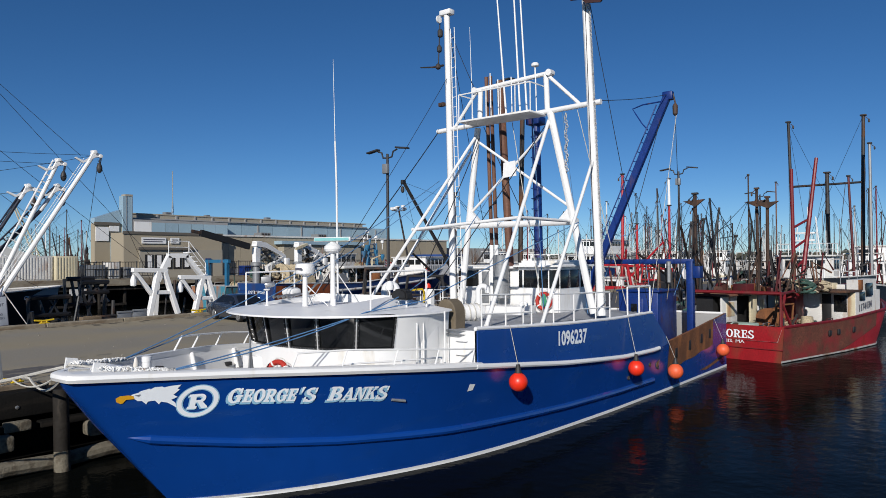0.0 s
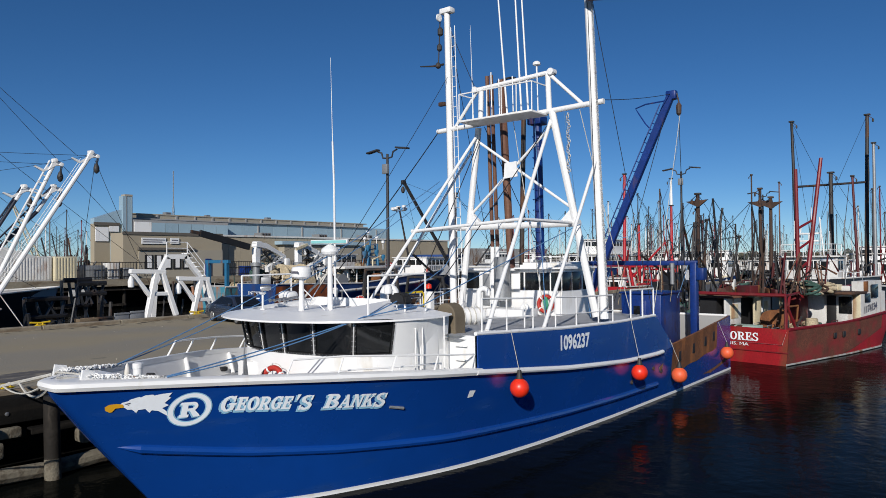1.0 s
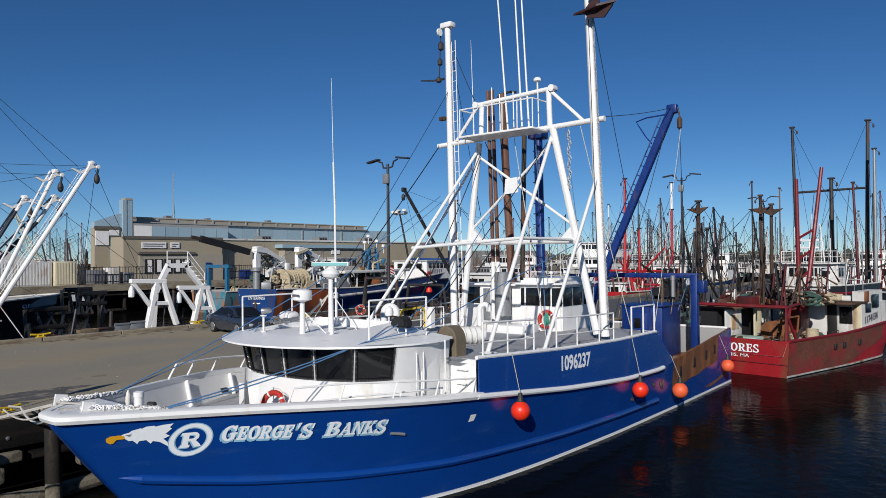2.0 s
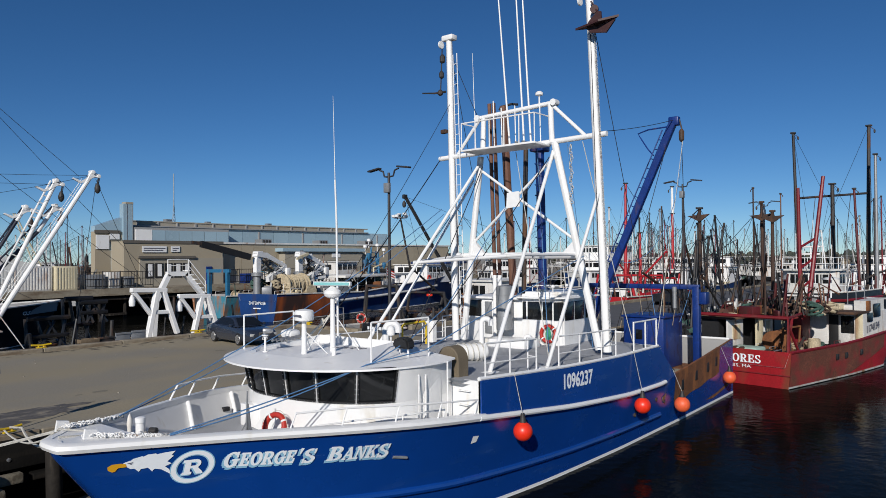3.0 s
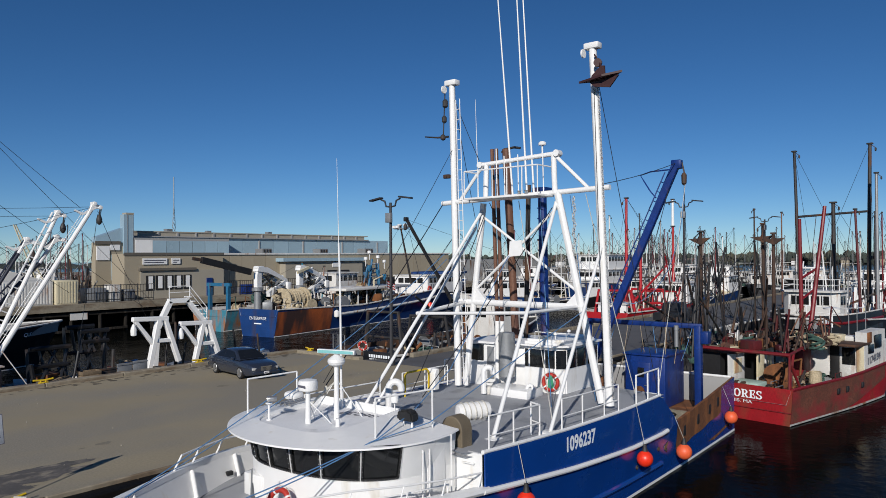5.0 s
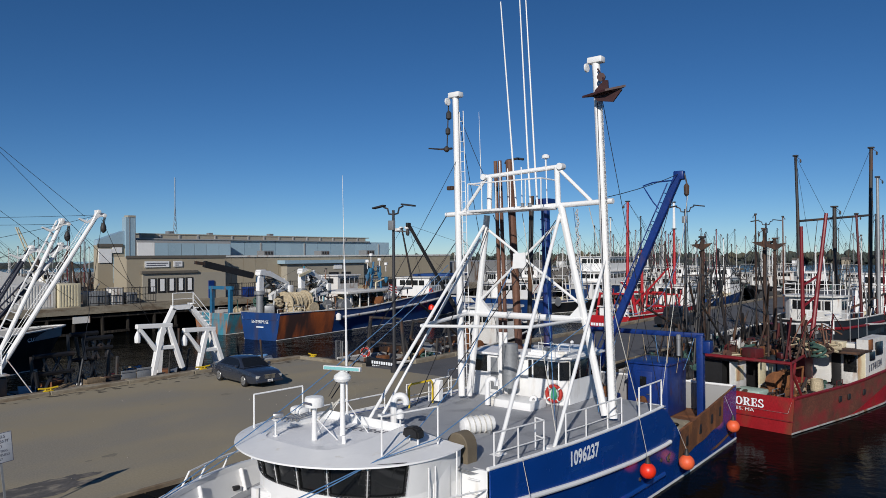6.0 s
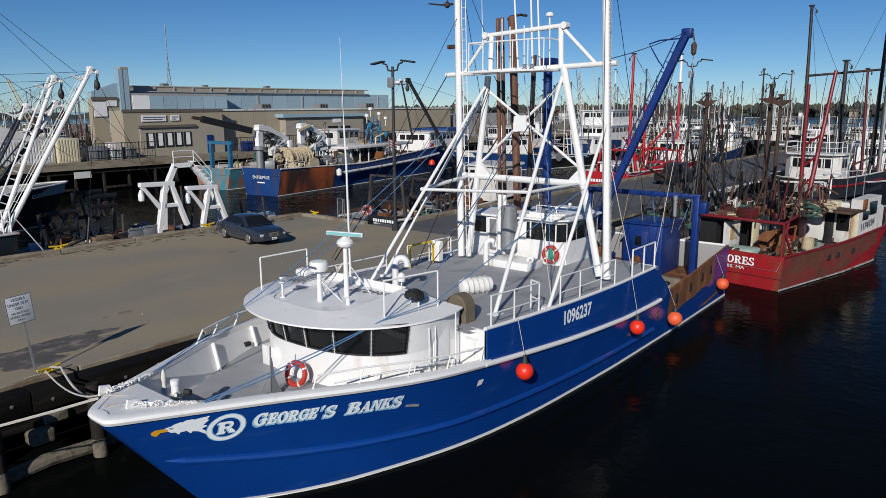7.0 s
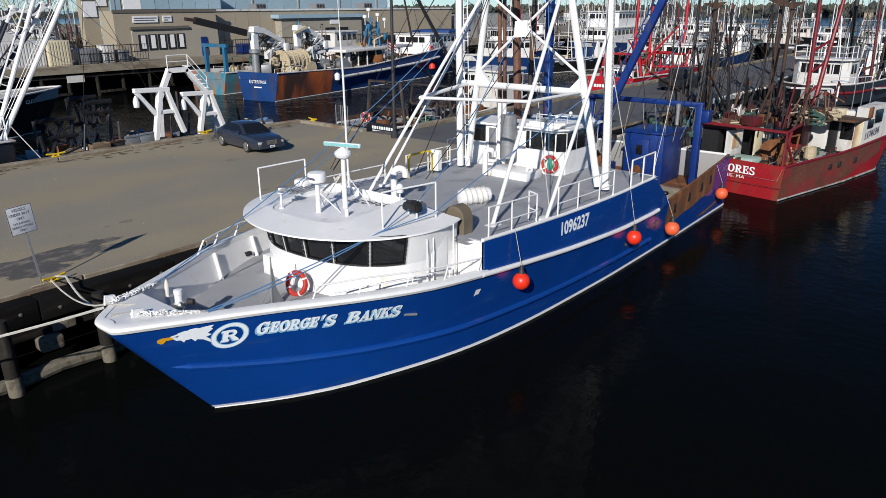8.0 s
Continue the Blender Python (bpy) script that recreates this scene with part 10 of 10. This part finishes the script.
far_a = moored_boat(pose(150, 30, 0, 0, 0, 200), 18, 5.2, (2.6, 1.6, 1.6), M_BLACKHULL, "distant black-hulled fishing boat with white house and bare masts", house=[(4, 8, 3.6, 1.8, 4.2, 4)], housemat=M_WHITE, masts=[thin(10, 1.2, 10, M_WHITEOLD, (15, 2, 8)), thin(10, -1.2, 11, M_DARK, (15, -2, 8)), thin(6, 0, 7.5, M_PLASTIC), thin(13.5, 0.6, 8, M_WHITEOLD, (8, 1, 7))], gallows=[(14, 4, 1.2, 5, M_WHITEOLD, 0.08), (9, 4, 1.2, 6, M_DARK, 0.08)], clutter=(9, 17, 4, 1.0), seed=101, group="distant fishing boats")
far_b = moored_boat(pose(165, 12, 0, 0, 0, 170), 20, 5.6, (2.8, 1.7, 1.7), M_BLACKHULL, "distant dark-hulled fishing boat with rusty masts", house=[(4, 8.5, 4.0, 1.9, 4.4, 4)], housemat=M_WHITEOLD, masts=[thin(11, 0.8, 11, M_GALV, (17, 2, 8)), thin(12.5, -1.4, 12, M_DARK, (7, -2, 8)), thin(5.5, 0, 6, M_WHITEOLD, None, 4.4), thin(15.5, 1.0, 9, M_DARK, (10, 1, 7.5))], gallows=[(16, 4.4, 1.2, 5.4, M_DARK, 0.1), (10, 4.4, 1.2, 6.2, M_WHITEOLD, 0.1)], clutter=(9, 19, 4.4, 1.0), seed=103, group="distant fishing boats")
far_c = moored_boat(pose(140, 55, 0, 0, 0, 190), 22, 5.8, (3.0, 1.9, 1.9), M_NAVY, "distant navy-hulled fishing boat with red masts", house=[(4, 10, 4.2, 2.0, 4.6, 5), (5, 7.5, 3.2, 4.6, 6.2, 3)], housemat=M_WHITE, masts=[thin(13, 1.0, 11, M_REDMAST, (19, 2, 8.5)), thin(13, -1.0, 9, M_WHITEOLD, (9, -2, 7)), thin(16.5, 0.5, 10.5, M_DARK, (21, 1, 7)), thin(7, 0.3, 5, M_PLASTIC, None, 6.2)], gallows=[(18, 4.6, 1.2, 5.4, M_WHITEOLD, 0.09)], clutter=(10, 21, 4.4, 1.2), seed=107, group="distant fishing boats")
rg = random.Random(2024)
kinds = (far_a, far_b, far_c)
for i in range(46):
    k = i / 45
    d = rg.uniform(95, 190) if i % 3 else rg.uniform(180, 300)
    a = radians(rg.uniform(2, 40))
    x, y = -8 + d * math.cos(a), -14 + d * math.sin(a)
    if y < 26 and x < 145 and y > -14 + 0.0:
        y = rg.uniform(24, 40) if i % 2 else rg.uniform(-9, 3)
        x = rg.uniform(86, 140)
    if y > 60 and x > 30 and x < 180:
        y = rg.uniform(30, 56)
        x = rg.uniform(95, 170)
    copy_thing(kinds[i % 3], pose(x, y, 0, 0, 0, rg.choice((0, 180)) + rg.uniform(-20, 20)))
for x, y, kd, r in ((30, 104, far_b, 3), (36, 112, far_c, 358), (48, 121, far_a, 184), (38, 130, far_b, 2), (46, 140, far_c, 4), (66, 150, far_a, 182), (52, 160, far_b, 4), (26, 116, far_a, 6)):
    copy_thing(kd, pose(x, y, 0, 0, 0, r))

# vehicle on the pier road and a second lamp
lamp_post(51.2, 8.4, PZ, 10.4, 0)
lamp_post(75.0, 8.4, PZ, 10.0, 0)
van = thing("pickup_truck", (57, 11.5, PZ), "black pickup truck parked on the pier road", "truck")
bm = bm_new()
rows = [[Vector((x, y, z)) for y, z in ((-0.95, 0.35), (-1.0, 0.8), (-0.95, h1), (-0.75, h2), (0.75, h2), (0.95, h1), (1.0, 0.8), (0.95, 0.35))] for x, h1, h2 in ((-2.7, 1.0, 1.05), (-0.9, 1.05, 1.08), (-0.85, 1.15, 1.8), (0.7, 1.15, 1.85), (1.3, 1.1, 1.15), (2.6, 1.0, 1.05), (2.75, 0.6, 0.7))]
vs = loft(bm, [[p + Vector((57, 11.5, PZ)) for p in r] for r in rows], close=True)
bm.faces.new(vs[0][::-1])
bm.faces.new(vs[-1])
part("body", bm, M_BLACKHULL, van)
for x in (-1.7, 1.7):
    for sgn in (-1, 1):
        part("wheel", turned(bm_new(), (57 + x, 11.5 + sgn * 0.82, PZ + 0.38), [(0.2, 0), (0.38, 0.03), (0.38, 0.2), (0.2, 0.22)], 16, (0, sgn, 0)), M_BLACK, van)

# ---- far wooded shore ----
bm = bm_new()
rg = random.Random(9)
rows = []
for i in range(260):
    a = radians(-25 + 150 * i / 259)
    d = 640 + 60 * math.sin(i * 0.13)
    h = 5.5 + 4 * noise.noise((i * 0.07, 1.3, 0)) + 4 * noise.noise((i * 0.5, 4.0, 0)) + rg.uniform(0, 1.6)
    rows.append([Vector((-8 + (d + e) * math.cos(a), -14 + (d + e) * math.sin(a), z)) for e, z in ((0, -0.5), (4, 1.5), (12, h * 0.6), (40, h), (160, h * 0.9), (300, -1))])
loft(bm, rows)
shore = solo("far_shore", bm, M_HILL, (600, 200, 0), "low wooded shore far across the harbour", "shore", kind="structure", smooth=False)
bm = bm_new()
for i in range(2000):
    a = radians(rg.uniform(-20, 60))
    d = rg.uniform(640, 690)
    r = rg.uniform(1.3, 3.0)
    bmesh.ops.create_icosphere(bm, subdivisions=1, radius=r, matrix=pose(-8 + d * math.cos(a), -14 + d * math.sin(a), rg.uniform(1.5, 7.5)) @ Matrix.Diagonal((1, 1, rg.uniform(0.8, 1.6), 1)))
for v in bm.verts:
    v.co += Vector((rg.uniform(-0.6, 0.6), rg.uniform(-0.6, 0.6), rg.uniform(-0.6, 0.6)))
solo("far_trees", bm, M_HILL, (600, 200, 3), "far trees along the shore, dull green and brown", "trees", kind="stuff", smooth=False)
for i in range(26):
    a = radians(rg.uniform(-2, 45))
    d = rg.uniform(620, 640)
    x, y = -8 + d * math.cos(a), -14 + d * math.sin(a)
    hs = thing("shore_house", (x, y, 1.0), "small pale house on the far shore", "house", "far shore houses")
    w_, h_ = rg.uniform(4, 7), rg.uniform(1.5, 3)
    bm = bm_new()
    box(bm, (x - w_ / 2, y - w_ / 2, 0), (x + w_ / 2, y + w_ / 2, 1 + h_))
    part("wall", bm, rg.choice((M_WHITE, M_WHITE, M_TAN, M_DULLWHITE)), hs, smooth=False)
    bm = bm_new()
    prism(bm, [(x - w_ / 2 - 0.4, 1 + h_), (x + w_ / 2 + 0.4, 1 + h_), (x, 1 + h_ + w_ * 0.35)], y - w_ / 2 - 0.4, y + w_ / 2 + 0.4, axis=1)
    part("roof", bm, M_TANDARK, hs, smooth=False)
